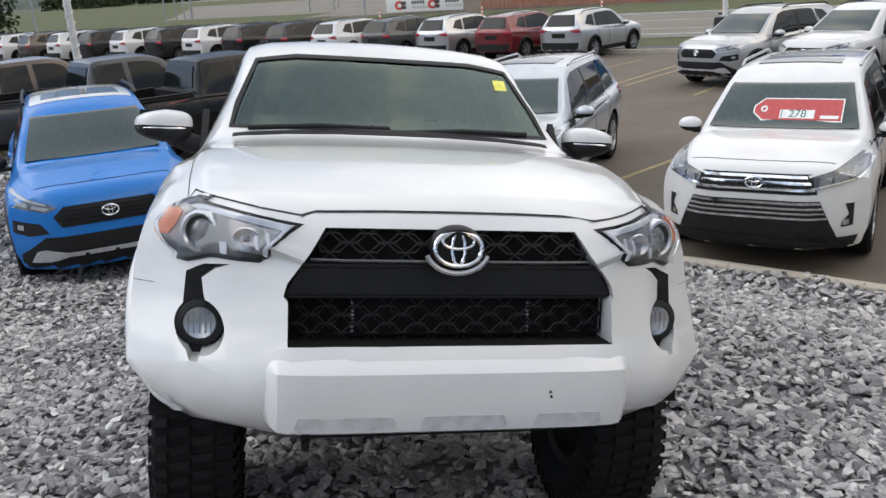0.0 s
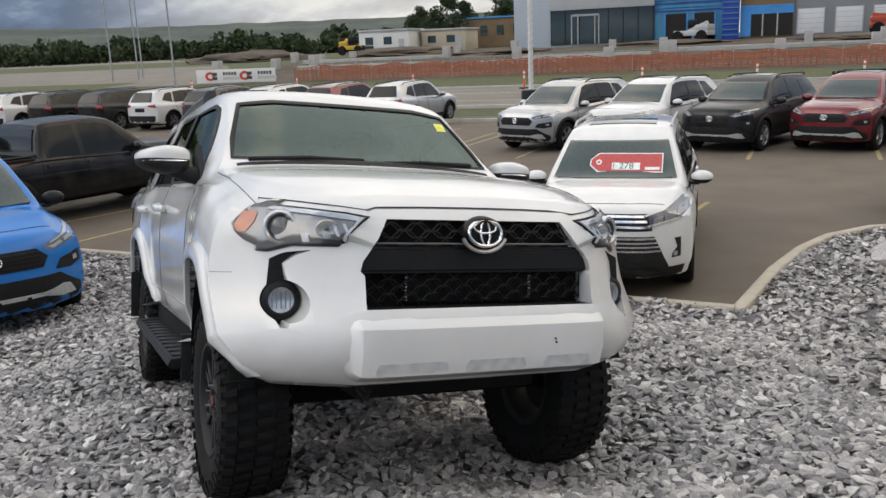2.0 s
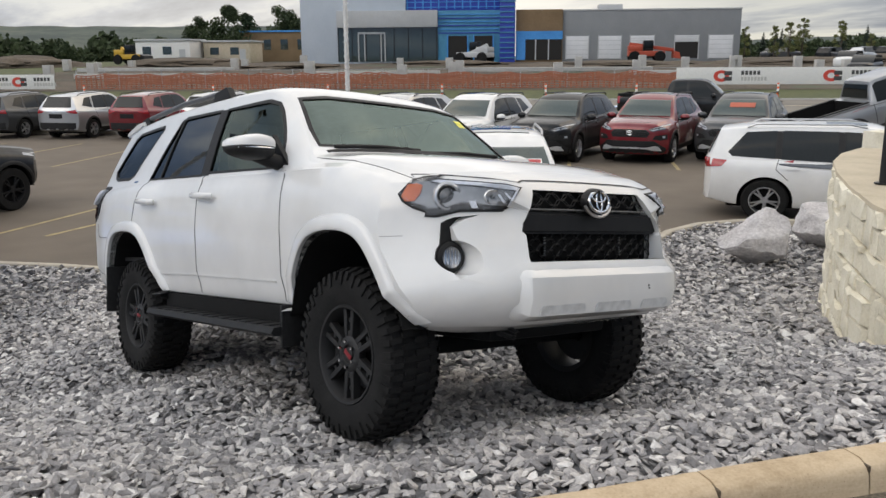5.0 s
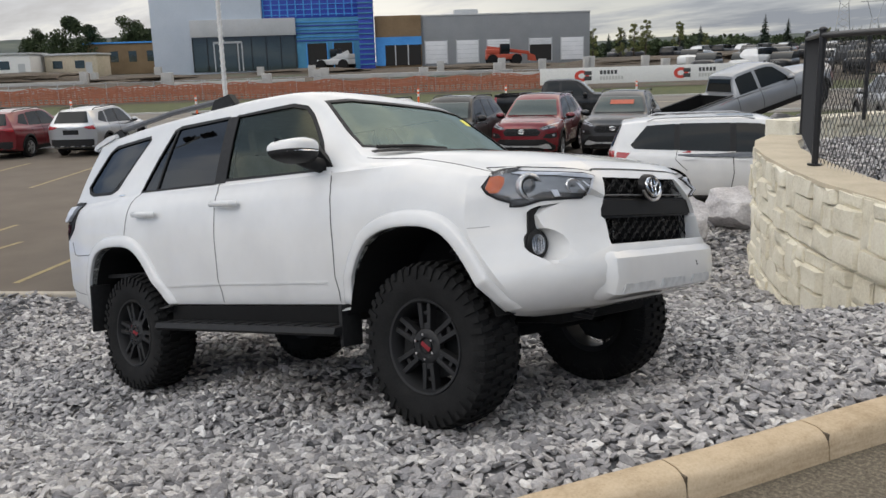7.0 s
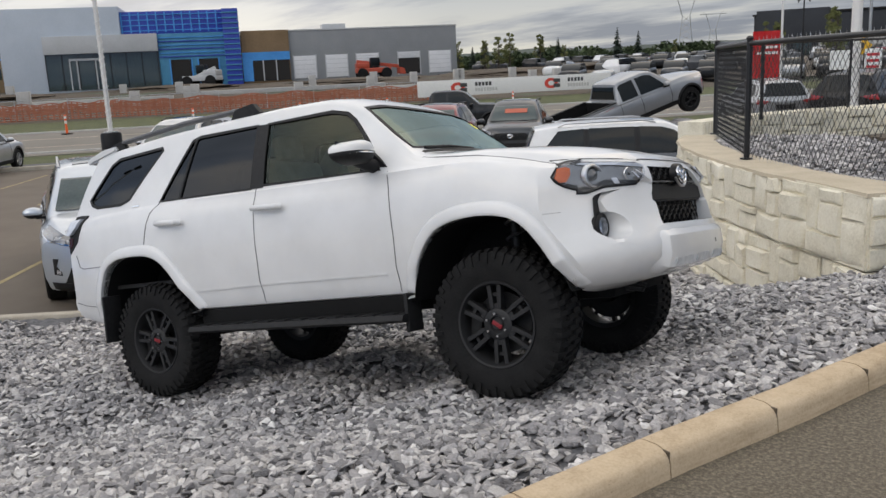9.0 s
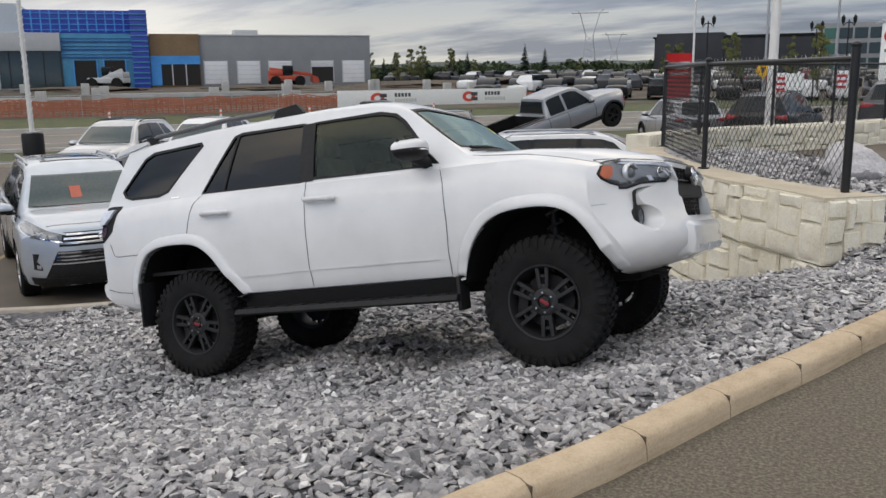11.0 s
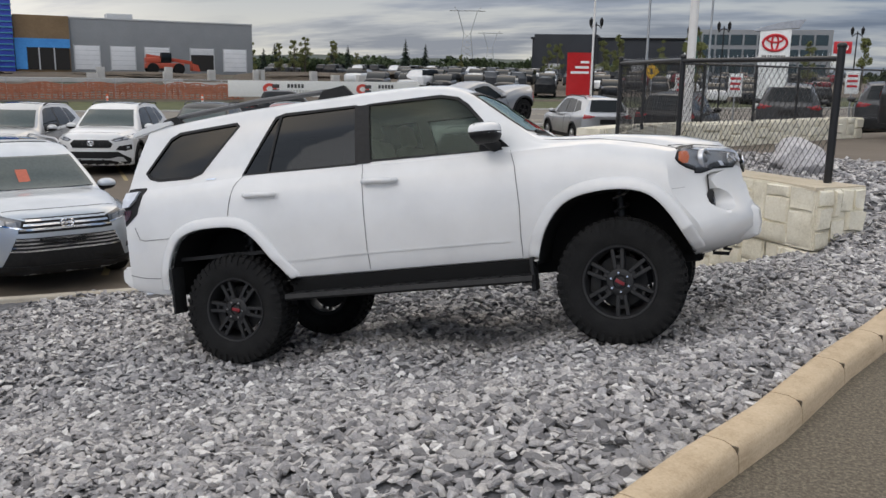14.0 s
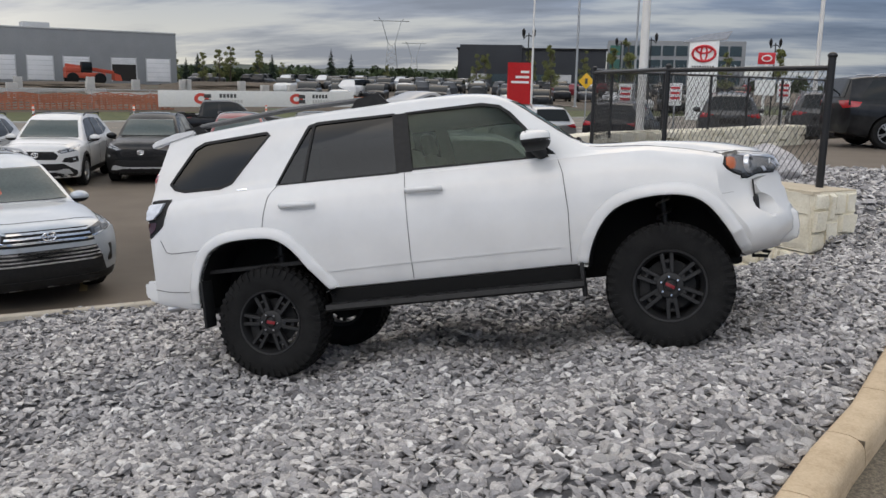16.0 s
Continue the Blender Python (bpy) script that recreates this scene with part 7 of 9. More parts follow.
def split_block(parent, p0, p1, z0, z1, seed, depth=0.42, ends=(False, False)):
    """One cast block whose face is moulded as a patchwork of stones. p0 to p1: its front edge in plan, stones face the right-hand side."""
    rnd = random.Random(seed)
    p0, p1 = Vector((*p0, 0)), Vector((*p1, 0))
    t = (p1 - p0).normalized()
    nrm = Vector((-t.y, t.x, 0))
    L, Hh = (p1 - p0).length, z1 - z0
    bm = bmesh.new()
    vs = [p0 - nrm * 0.002 + t * 0.012, p1 - nrm * 0.002 - t * 0.012, p1 - nrm * depth - t * 0.012, p0 - nrm * depth + t * 0.012]
    lo = [bm.verts.new(v + Vector((0, 0, z0 + 0.005))) for v in vs]
    hi = [bm.verts.new(v + Vector((0, 0, z1 - 0.009))) for v in vs]
    bm.faces.new(lo); bm.faces.new(hi)
    for i in range(4):
        bm.faces.new((lo[i], lo[(i + 1) % 4], hi[(i + 1) % 4], hi[i]))
    bmesh.ops.recalc_face_normals(bm, faces=bm.faces)
    core = part("wall_block", bm, BLOCK, parent, smooth=30)
    lay = STONE_LAYOUTS[seed % 3]
    flip = (seed // 3) % 2
    for u0, v0, u1, v1 in lay:
        if (u1 - u0) * (v1 - v0) < 0.002:
            continue
        if flip:
            u0, u1 = 1 - u1, 1 - u0
        g = 0.007
        e0, e1 = 0.018 * (u0 == 0), 0.018 * (u1 == 1)
        f0, f1 = 0.010 * (v0 == 0), 0.014 * (v1 == 1)
        bulge = rnd.choice((0.012, 0.020, 0.030, 0.040, 0.052))
        corner = [(u0 * L + g + e0, v0 * Hh + g + f0), (u1 * L - g - e1, v0 * Hh + g + f0), (u1 * L - g - e1, v1 * Hh - g - f1), (u0 * L + g + e0, v1 * Hh - g - f1)]
        b2 = bmesh.new()
        base = [b2.verts.new(p0 + t * a + Vector((0, 0, z0 + b)) - nrm * 0.012) for a, b in corner]
        mid, top = [], []
        cu, cv = (u0 + u1) / 2 * L, (v0 + v1) / 2 * Hh
        for a, b in corner:
            mid.append(b2.verts.new(p0 + t * (a + (cu - a) * 0.03) + Vector((0, 0, z0 + b + (cv - b) * 0.03)) + nrm * rnd.uniform(0.002, 0.012)))
        for a, b in corner:
            k = rnd.uniform(0.76, 0.95)
            top.append(b2.verts.new(p0 + t * (cu + (a - cu) * k + rnd.gauss(0, 0.008)) + Vector((0, 0, z0 + cv + (b - cv) * k + rnd.gauss(0, 0.008))) + nrm * (bulge + rnd.uniform(-0.008, 0.008))))
        for A, B in ((base, mid), (mid, top)):
            for i in range(4):
                b2.faces.new((A[i], A[(i + 1) % 4], B[(i + 1) % 4], B[i]))
        b2.faces.new(top)
        bmesh.ops.subdivide_edges(b2, edges=b2.edges[:], cuts=2, use_grid_fill=True)
        for v in b2.verts:
            q = v.co
            v.co = q + nrm * (0.014 * noise.noise(q * 13) + 0.010 * noise.noise(q * 5)) + Vector((noise.noise(q * 6), noise.noise(q * 6 + Vector((5, 0, 0))), noise.noise(q * 6 + Vector((0, 7, 0))))) * 0.010
        bmesh.ops.recalc_face_normals(b2, faces=b2.faces)
        bm_n = sum((f.normal * f.calc_area() for f in b2.faces), Vector())
        if bm_n.dot(nrm) < 0:
            bmesh.ops.reverse_faces(b2, faces=b2.faces)
        part("stone", b2, BLOCK, core, smooth=42)


def block_wall(name, line, top, courses, length, label, seed0=0, cap=0.0):
    w = thing(name, label, "retaining wall", kind="structure")
    total = sum((Vector(b) - Vector(a)).length for a, b in zip(line, line[1:]))
    h = 0.60
    for c in range(courses):
        z1 = top - c * h
        off = -(length / 2) * (c % 2)
        d, k = off, 0
        while d < total - 0.1:
            a, b = along(line, max(0, d)), along(line, min(total, d + length))
            if (b - a).length > 0.15:
                split_block(w, a, b, z1 - h, z1, seed0 + c * 17 + k)
            d += length
            k += 1
    return w


FRONT = [tuple(p) for p in WALL]
block_wall("block_wall", FRONT, WALL_TOP, 3, 1.18, "cream cast-block retaining wall moulded like stone", 2)
end_wall = thing("block_wall_end", "squared end of the cream block wall", "retaining wall", kind="structure")
split_block(end_wall, (3.32, 2.70), WALL[0], WALL_TOP - 0.60, WALL_TOP, 31, 0.5)
split_block(end_wall, (3.32, 2.70), WALL[0], WALL_TOP - 1.20, WALL_TOP - 0.60, 33, 0.5)
# smooth cap
capbm = bmesh.new()
prev = None
line = WALL[:]
for i, p in enumerate(line):
    a, b = Vector(line[max(i - 1, 0)]), Vector(line[min(i + 1, len(line) - 1)])
    t = (b - a).normalized()
    nn = Vector((t.y, -t.x))
    w0 = 0.60 if i == 0 else 0.46
    q = [capbm.verts.new((p[0] + nn.x * u, p[1] + nn.y * u, z)) for u, z in ((-0.012, WALL_TOP - 0.03), (-0.008, WALL_TOP + 0.004), (w0, WALL_TOP + 0.004), (w0, WALL_TOP - 0.03))]
    if prev:
        for k in range(4):
            capbm.faces.new((prev[k], prev[(k + 1) % 4], q[(k + 1) % 4], q[k]))
    else:
        capbm.faces.new(q)
    prev = q
capbm.faces.new(prev)
bmesh.ops.recalc_face_normals(capbm, faces=capbm.faces)
tagged(part("wall_cap", capbm, BLOCKCAP, None, smooth=30), "flat tan top of the block wall", "wall cap", kind="structure")

BACK_FENCE = [(0.53, 7.0), (0.76, 8.74), (1.70, 10.79), (2.66, 11.78), (3.56, 13.23), (4.48, 14.65), (5.8, 16.6)]
block_wall("back_wall", [(5.2, 15.4), (4.38, 14.3), (3.46, 12.9), (2.56, 11.45), (1.58, 10.45), (0.72, 9.1), (0.2, 7.6)], 1.78, 2, 1.3, "cream block wall on the far side of the gravel", 50)


def chain_link(parent, a, b, h, pitch=0.070, r=0.0030):
    """A woven panel of wire between two posts: zigzag strands that cross into diamonds."""
    a, b = Vector(a), Vector(b)
    u = b - a
    L = u.length
    u.normalize()
    V, F = [], []
    def strand(p, q):
        base = len(V)
        for e in (p, q):
            for (dx, dz) in ((0, r), (r * 0.87, -r / 2), (-r * 0.87, -r / 2)):
                V.append(e + Vector((-u.y, u.x, 0)) * dx + Vector((0, 0, dz)) * 1.0 + u * dz)
        for k in range(3):
            F.append((base + k, base + (k + 1) % 3, base + 3 + (k + 1) % 3, base + 3 + k))
    n = int(L / pitch)
    tilt = h * 0.62
    for sg in (1, -1):
        s = -tilt if sg > 0 else 0
        while s < L + (tilt if sg < 0 else 0):
            x0, z0, x1, z1 = s, 0.0, s + sg * tilt, h
            if sg > 0:
                if x0 < 0: z0, x0 = h * (0 - s) / tilt, 0
                if x1 > L: z1, x1 = h * (L - s) / tilt, L
            else:
                if x0 > L: z0, x0 = h * (s - L) / tilt, L
                if x1 < 0: z1, x1 = h * s / tilt, 0
            if z1 > z0 + 0.01 and 0 <= x0 <= L:
                lift = lambda x: a.z + (b.z - a.z) * x / L
                off = Vector((-u.y, u.x, 0)) * 0.003 * sg
                strand(Vector((a.x, a.y, lift(x0) + z0)) + Vector((u.x, u.y, 0)) * x0 + off, Vector((a.x, a.y, lift(x1) + z1)) + Vector((u.x, u.y, 0)) * x1 + off)
            s += pitch
    me = bpy.data.meshes.new("wire_mesh")
    me.from_pydata([tuple(v) for v in V], [], F)
    me.materials.append(FENCEBLACK)
    ob = new("wire_mesh", me)
    ob.parent = parent
    # barbs of the twisted ends along the top and bottom
    bm = None
    for k in range(0, int(L / pitch), 1):
        x = k * pitch
        for z, s2 in ((h, 1), (0, -1)):
            p = a + u * x + Vector((0, 0, z))
            bm = cyl(p, p + Vector((0, 0, 0.03 * s2)) + u * (0.01 if k % 2 else -0.01), 0.003, 0.001, 3, bm)
    if bm:
        part("barbed_edge", bm, STEEL, parent, "bright twisted wire ends")["kind"] = "stuff"
    return ob


fence = thing("chain_link_fence", "black chain-link fence on top of the block wall", "fence")
FRONT_POSTS = [((2.98, 2.79, 1.61), 2.92, 0.038), ((1.50, 4.42, 1.63), 2.84, 0.030), ((0.53, 7.0, 1.66), 2.86, 0.030)]
for p, top, r in FRONT_POSTS:
    po = part("fence_post", cyl(p, (p[0], p[1], top), r), FENCEBLACK, fence)
    ball = bmesh.new()
    bmesh.ops.create_uvsphere(ball, u_segments=14, v_segments=8, radius=r * 1.25, matrix=Matrix.Translation((p[0], p[1], top)) @ Matrix.Diagonal((1, 1, 0.7, 1)))
    part("post_cap", ball, FENCEBLACK, po)
    part("post_flange", cyl((p[0], p[1], p[2]), (p[0], p[1], p[2] + 0.012), r * 2.2), FENCEBLACK, po)
for (a, ta, _), (b, tb, _) in zip(FRONT_POSTS, FRONT_POSTS[1:]):
    za, zb = 2.80, 2.79
    part("top_rail", cyl((a[0], a[1], za), (b[0], b[1], zb), 0.026, seg=10), FENCEBLACK, fence)
    chain_link(fence, (a[0], a[1], 1.66), (b[0], b[1], 1.66), 1.16)
back_fence = thing("chain_link_fence", "black chain-link fence running behind the gravel", "fence")
for (x, y) in BACK_FENCE:
    part("fence_post", cyl((x, y, 1.72), (x, y, 2.86), 0.028, seg=10), FENCEBLACK, back_fence)
for a, b in zip(BACK_FENCE, BACK_FENCE[1:]):
    part("top_rail", cyl((*a, 2.84), (*b, 2.84), 0.02, seg=8), FENCEBLACK, back_fence)
    chain_link(back_fence, (*a, 1.76), (*b, 1.76), 1.06, 0.075, 0.0026)
tagcard = flat("fence_notice", [(0, 0), (0.26, 0), (0.26, 0.16), (0, 0.16)], 0, CARDWHITE, "small white notice wired to the fence", "notice", 0.006, kind="")
tagcard.matrix_basis = Matrix.Translation((2.55, 3.28, 2.52)) @ pose(0, 0, 0, 90, 0, 132)


# ---------------------------------------------------------------- boulders
BOULDER = grainy("boulder_rock", (0.26, 0.245, 0.243), (0.68, 0.66, 0.655), 3.0, 0.85, 0.7, 30, mid=(0.46, 0.44, 0.44), dist=0.03)


def boulder(x, y, z, sx, sy, sz, seed, label):
    rnd = random.Random(seed)
    bm = bmesh.new()
    bmesh.ops.create_icosphere(bm, subdivisions=4, radius=0.5)
    for _ in range(16):
        n = Vector((rnd.gauss(0, 1), rnd.gauss(0, 1), rnd.gauss(0, 0.8))).normalized()
        off = rnd.uniform(0.26, 0.42)
        for v in bm.verts:
            k = v.co.dot(n) - off
            if k > 0:
                v.co -= n * k * 0.95
    for v in bm.verts:
        v.co += v.co.normalized() * (0.05 * noise.noise(v.co * 4 + Vector((seed, 0, 0))) + 0.02 * noise.noise(v.co * 13))
        v.co = Vector((v.co.x * sx, v.co.y * sy, v.co.z * sz))
    ob = part("boulder", bm, BOULDER, None, smooth=24)
    ob.matrix_basis = Matrix.Translation((x, y, z)) @ pose(0, 0, 0, rnd.uniform(-8, 8), rnd.uniform(-8, 8), rnd.uniform(0, 360))
    return tagged(ob, label, "boulder", "boulders on the gravel")


boulder(-0.95, 6.75, 0.42, 1.05, 0.90, 0.80, 4, "pale grey angular boulder on the gravel")
boulder(-0.75, 8.35, 0.45, 1.25, 1.0, 0.85, 9, "grey boulder at the foot of the block wall")
boulder(3.0, 6.1, 1.50, 1.15, 0.95, 0.70, 13, "pale boulder on gravel behind the chain-link fence")
boulder(-4.25, 22.95, 0.38, 1.5, 1.3, 1.0, 21, "brown boulder under the raised truck's wheel")
boulder(-5.55, 23.85, 0.38, 1.5, 1.3, 1.0, 22, "brown boulder under the raised truck's wheel")


# ---------------------------------------------------------------- the building under construction
PANELGREY = grainy("grey_cladding", (0.195, 0.205, 0.21), (0.245, 0.255, 0.26), 0.4, 0.6, 0.0, 6)
PANELPALE = grainy("pale_cladding", (0.40, 0.45, 0.50), (0.47, 0.52, 0.57), 0.4, 0.5, 0.0, 6)
BANDGREY = grainy("grey_band", (0.40, 0.41, 0.41), (0.48, 0.49, 0.49), 0.5, 0.6, 0.0, 6)
TEAL = grainy("blue_membrane", (0.03, 0.17, 0.30), (0.06, 0.27, 0.42), 0.8, 0.6, 0.0, 6)
SKYBLUE = grainy("bright_blue_membrane", (0.03, 0.22, 0.55), (0.06, 0.32, 0.70), 0.8, 0.6, 0.0, 6)
DEEPBLUE = grainy("blue_steel", (0.015, 0.04, 0.30), (0.03, 0.07, 0.42), 0.8, 0.5, 0.0, 6)
BROWNM = grainy("brown_sheathing", (0.16, 0.105, 0.055), (0.24, 0.16, 0.09), 0.6, 0.9, 0.0, 6)
DOORWHITE = grainy("white_door", (0.62, 0.63, 0.63), (0.74, 0.74, 0.74), 0.8, 0.5, 0.0, 6)
GLASSDARK = plain("storefront_glass", (0.018, 0.035, 0.035), 0.08, 0.0, 1.0)
VOID = plain("dark_opening", (0.02, 0.018, 0.016), 0.9)
BANNERWHITE = plain("banner_cloth", (0.74, 0.73, 0.70), 0.8)
BANNERRED = plain("banner_red", (0.62, 0.07, 0.05), 0.8)
BANNERDARK = plain("banner_dark", (0.06, 0.06, 0.06), 0.8)
BANNERPALE = plain("banner_pale_ink", (0.50, 0.49, 0.46), 0.8)
MESHORANGE = grainy("orange_mesh", (0.30, 0.10, 0.055), (0.44, 0.165, 0.095), 2.0, 0.8, 0.0, 20)
GALV = plain("galvanised_steel", (0.42, 0.43, 0.44), 0.45, 0.7)
POLEWHITE = grainy("white_pole_paint", (0.62, 0.61, 0.59), (0.76, 0.75, 0.72), 3, 0.5, 0.0, 40)
FLAGRED = plain("red_flag", (0.60, 0.03, 0.035), 0.7)
SIGNRED = plain("red_sign_ink", (0.58, 0.02, 0.03), 0.5)
DARKCLAD = grainy("dark_cladding", (0.020, 0.023, 0.028), (0.034, 0.038, 0.044), 0.3, 0.85, 0.0, 5)
BUILDING = Matrix.Translation(SN(0, 105)) @ pose(0, 0, 0, 0, 0, 45)


def bld(name, s0, s1, d0, d1, z0, z1, mat, parent, bevel=0.0, label=""):
    """A box in the building's own frame: s along the front, d back from it."""
    return part(name, box(s0, s1, d0, d1, z0, z1, bevel), mat, parent, label)


site = thing("commercial_building", "grey flat-roofed building under construction with blue framing", "building", BUILDING)
# grey service wing with its doors
wing = bld("service_wing", 6.0, 27.6, 0.0, 22.0, 1.0, 8.1, PANELGREY, site, 0.05, "grey clad wing with white overhead doors")
bld("roof_edge", 5.95, 27.65, -0.06, 22.0, 8.1, 8.28, BANDGREY, wing, 0.02)
bld("roof_unit", 10.6, 13.6, 3.0, 5.5, 8.28, 9.0, BANDGREY, wing, 0.05)
for k, (a, b, closed) in enumerate(((6.5, 9.2, 1), (10.5, 13.2, 1), (14.4, 17.2, 0.55), (19.8, 22.6, 0.28), (23.9, 26.7, 1))):
    d = part("overhead_door", box(a, b, -0.05, 0.0, 5.05 - 2.75 * closed, 5.05, 0.01), DOORWHITE, wing, "white overhead door")
    for j in range(4):
        z = 5.05 - 2.75 * closed * (j + 1) / 5
        part("door_rib", box(a, b, -0.065, -0.05, z - 0.02, z + 0.02), BANDGREY, d)
    if closed < 1:
        part("open_bay", box(a, b, -0.03, 0.6, 2.3, 5.05 - 2.75 * closed), VOID, wing, "dark open doorway")
    part("door_frame", box(a - 0.12, a, -0.08, 0.0, 2.2, 5.15), BANDGREY, d)
    part("door_frame", box(b, b + 0.12, -0.08, 0.0, 2.2, 5.15), BANDGREY, d)
# brown and blue bay
bay = bld("entrance_bay", 0.2, 6.0, -0.3, 20.0, 1.0, 8.3, BROWNM, site, 0.04, "brown sheathed bay over a blue front")
bld("blue_band", 0.2, 6.0, -0.42, -0.28, 4.7, 5.7, SKYBLUE, bay)
bld("blue_front", 0.2, 1.4, -0.42, -0.28, 2.2, 4.7, SKYBLUE, bay)
bld("opening", 1.4, 5.9, -0.40, -0.29, 2.2, 4.7, VOID, bay, label="dark opening")
for x in (2.6, 4.2):
    bld("stud", x, x + 0.15, -0.44, -0.38, 2.2, 4.7, BANDGREY, bay)
# teal hall
hall = bld("hall", -9.6, -1.6, -0.2, 20.0, 1.0, 8.3, TEAL, site, 0.04, "blue membrane over the hall's framing")
for j in range(6):
    bld("girt", -9.6, -1.6, -0.30, -0.2, 5.5 + j * 0.45, 5.62 + j * 0.45, SKYBLUE if j % 2 else DEEPBLUE, hall)
for a, b in ((-8.3, -5.9), (-5.0, -2.7)):
    bld("opening", a, b, -0.26, -0.19, 2.2, 5.2, VOID, hall, label="dark opening")
    bld("jamb", a - 0.15, a, -0.34, -0.2, 2.2, 5.3, SKYBLUE, hall)
    bld("jamb", b, b + 0.15, -0.34, -0.2, 2.2, 5.3, SKYBLUE, hall)
# blue steel tower and frame
tower = bld("blue_tower", -1.8, 0.1, -0.9, 0.3, 1.0, 11.0, DEEPBLUE, site, 0.03, "dark blue steel tower")
for j in range(14):
    bld("rung", -1.85, 0.15, -1.0, -0.88, 2.4 + j * 0.62, 2.55 + j * 0.62, TEAL, tower)
frame_b = bld("blue_frame", -13.7, -1.8, 0.5, 12.0, 8.35, 11.0, DEEPBLUE, site, 0.03, "blue steel frame above the roof")
for j in range(12):
    bld("mullion", -13.6 + j, -13.45 + j, 0.38, 0.5, 8.5, 10.9, SKYBLUE, frame_b)
for j in range(4):
    bld("transom", -13.7, -1.8, 0.40, 0.5, 8.7 + j * 0.62, 8.8 + j * 0.62, SKYBLUE, frame_b)
# showroom
show = bld("showroom", -27.0, -9.6, 0.2, 24.0, 1.0, 8.3, PANELPALE, site, 0.04, "pale showroom with a wall of dark glass")
bld("tall_panel", -27.2, -13.7, -0.2, 22.0, 1.2, 11.6, PANELPALE, site, 0.05, "tall pale blue-grey panel wall")
bld("canopy_band", -22.4, -9.6, -0.9, 0.2, 6.3, 8.35, BANDGREY, show, 0.04, "grey canopy band")
bld("glass_wall", -22.4, -9.6, -0.30, -0.22, 2.1, 6.3, GLASSDARK, show, label="dark glass wall")
for j in range(8):
    bld("mullion", -22.4 + j * 1.8, -22.32 + j * 1.8, -0.36, -0.28, 2.1, 6.3, SATIN, show)
for a in (-19.8, -19.0, -16.9, -16.4):
    bld("door_jamb", a, a + 0.14, -0.45, -0.3, 2.1, 5.6, BANDGREY, show)
bld("door_head", -19.8, -16.3, -0.45, -0.3, 5.5, 5.75, BANDGREY, show)


# ---------------------------------------------------------------- site fence, banners, machines
def banner(s0, s1, n, z0, z1, boards, label):
    """A white cloth on the site fence with coloured marks and two lines of writing."""
    b = thing("fence_banner", label, "banner", Matrix.Translation(SN(s0, n)) @ pose(0, 0, 0, 0, 0, 45))
    L = s1 - s0
    part("cloth", box(0, L, -0.012, 0.012, z0, z1, 0.004), BANNERWHITE, b)
    h = z1 - z0
    for c in boards:
        x = c * L
        ring = lathe([(0.16 * h / 1.0, -0.02), (0.34 * h, -0.02), (0.34 * h, -0.012), (0.16 * h, -0.012), (0.16 * h, -0.02)], seg=28)
        for v in ring.verts:
            v.co.x *= 1.35
        moved(ring, Matrix.Translation((x, 0, z0 + h * 0.5)))
        part("red_mark", ring, BANNERRED, b)
        part("dark_mark", box(x + 0.16 * h, x + 0.62 * h, -0.026, -0.014, z0 + h * 0.22, z0 + h * 0.46, 0.004), BANNERDARK, b)
        part("dark_mark", box(x + 0.16 * h, x + 0.62 * h, -0.026, -0.014, z0 + h * 0.54, z0 + h * 0.78, 0.004), BANNERDARK, b)
        for k in range(5):
            part("writing_bar", box(x + 1.15 * h + k * 0.24, x + 1.15 * h + k * 0.24 + 0.17, -0.018, -0.012, z0 + h * 0.56, z0 + h * 0.80), BANNERDARK, b)
        for k in range(8):
            part("writing_bar", box(x + 1.15 * h + k * 0.20, x + 1.15 * h + k * 0.20 + 0.14, -0.018, -0.012, z0 + h * 0.22, z0 + h * 0.44), BANNERPALE, b)
    return b


banner(10.7, 24.4, 50.0, 0.88, 1.92, (0.20, 0.68), "long white cloth banner with red and black marks on a fence")
banner(-36.7, -30.0, 50.0, 0.72, 1.68, (0.18, 0.62), "white cloth banner with red marks at the site's corner")


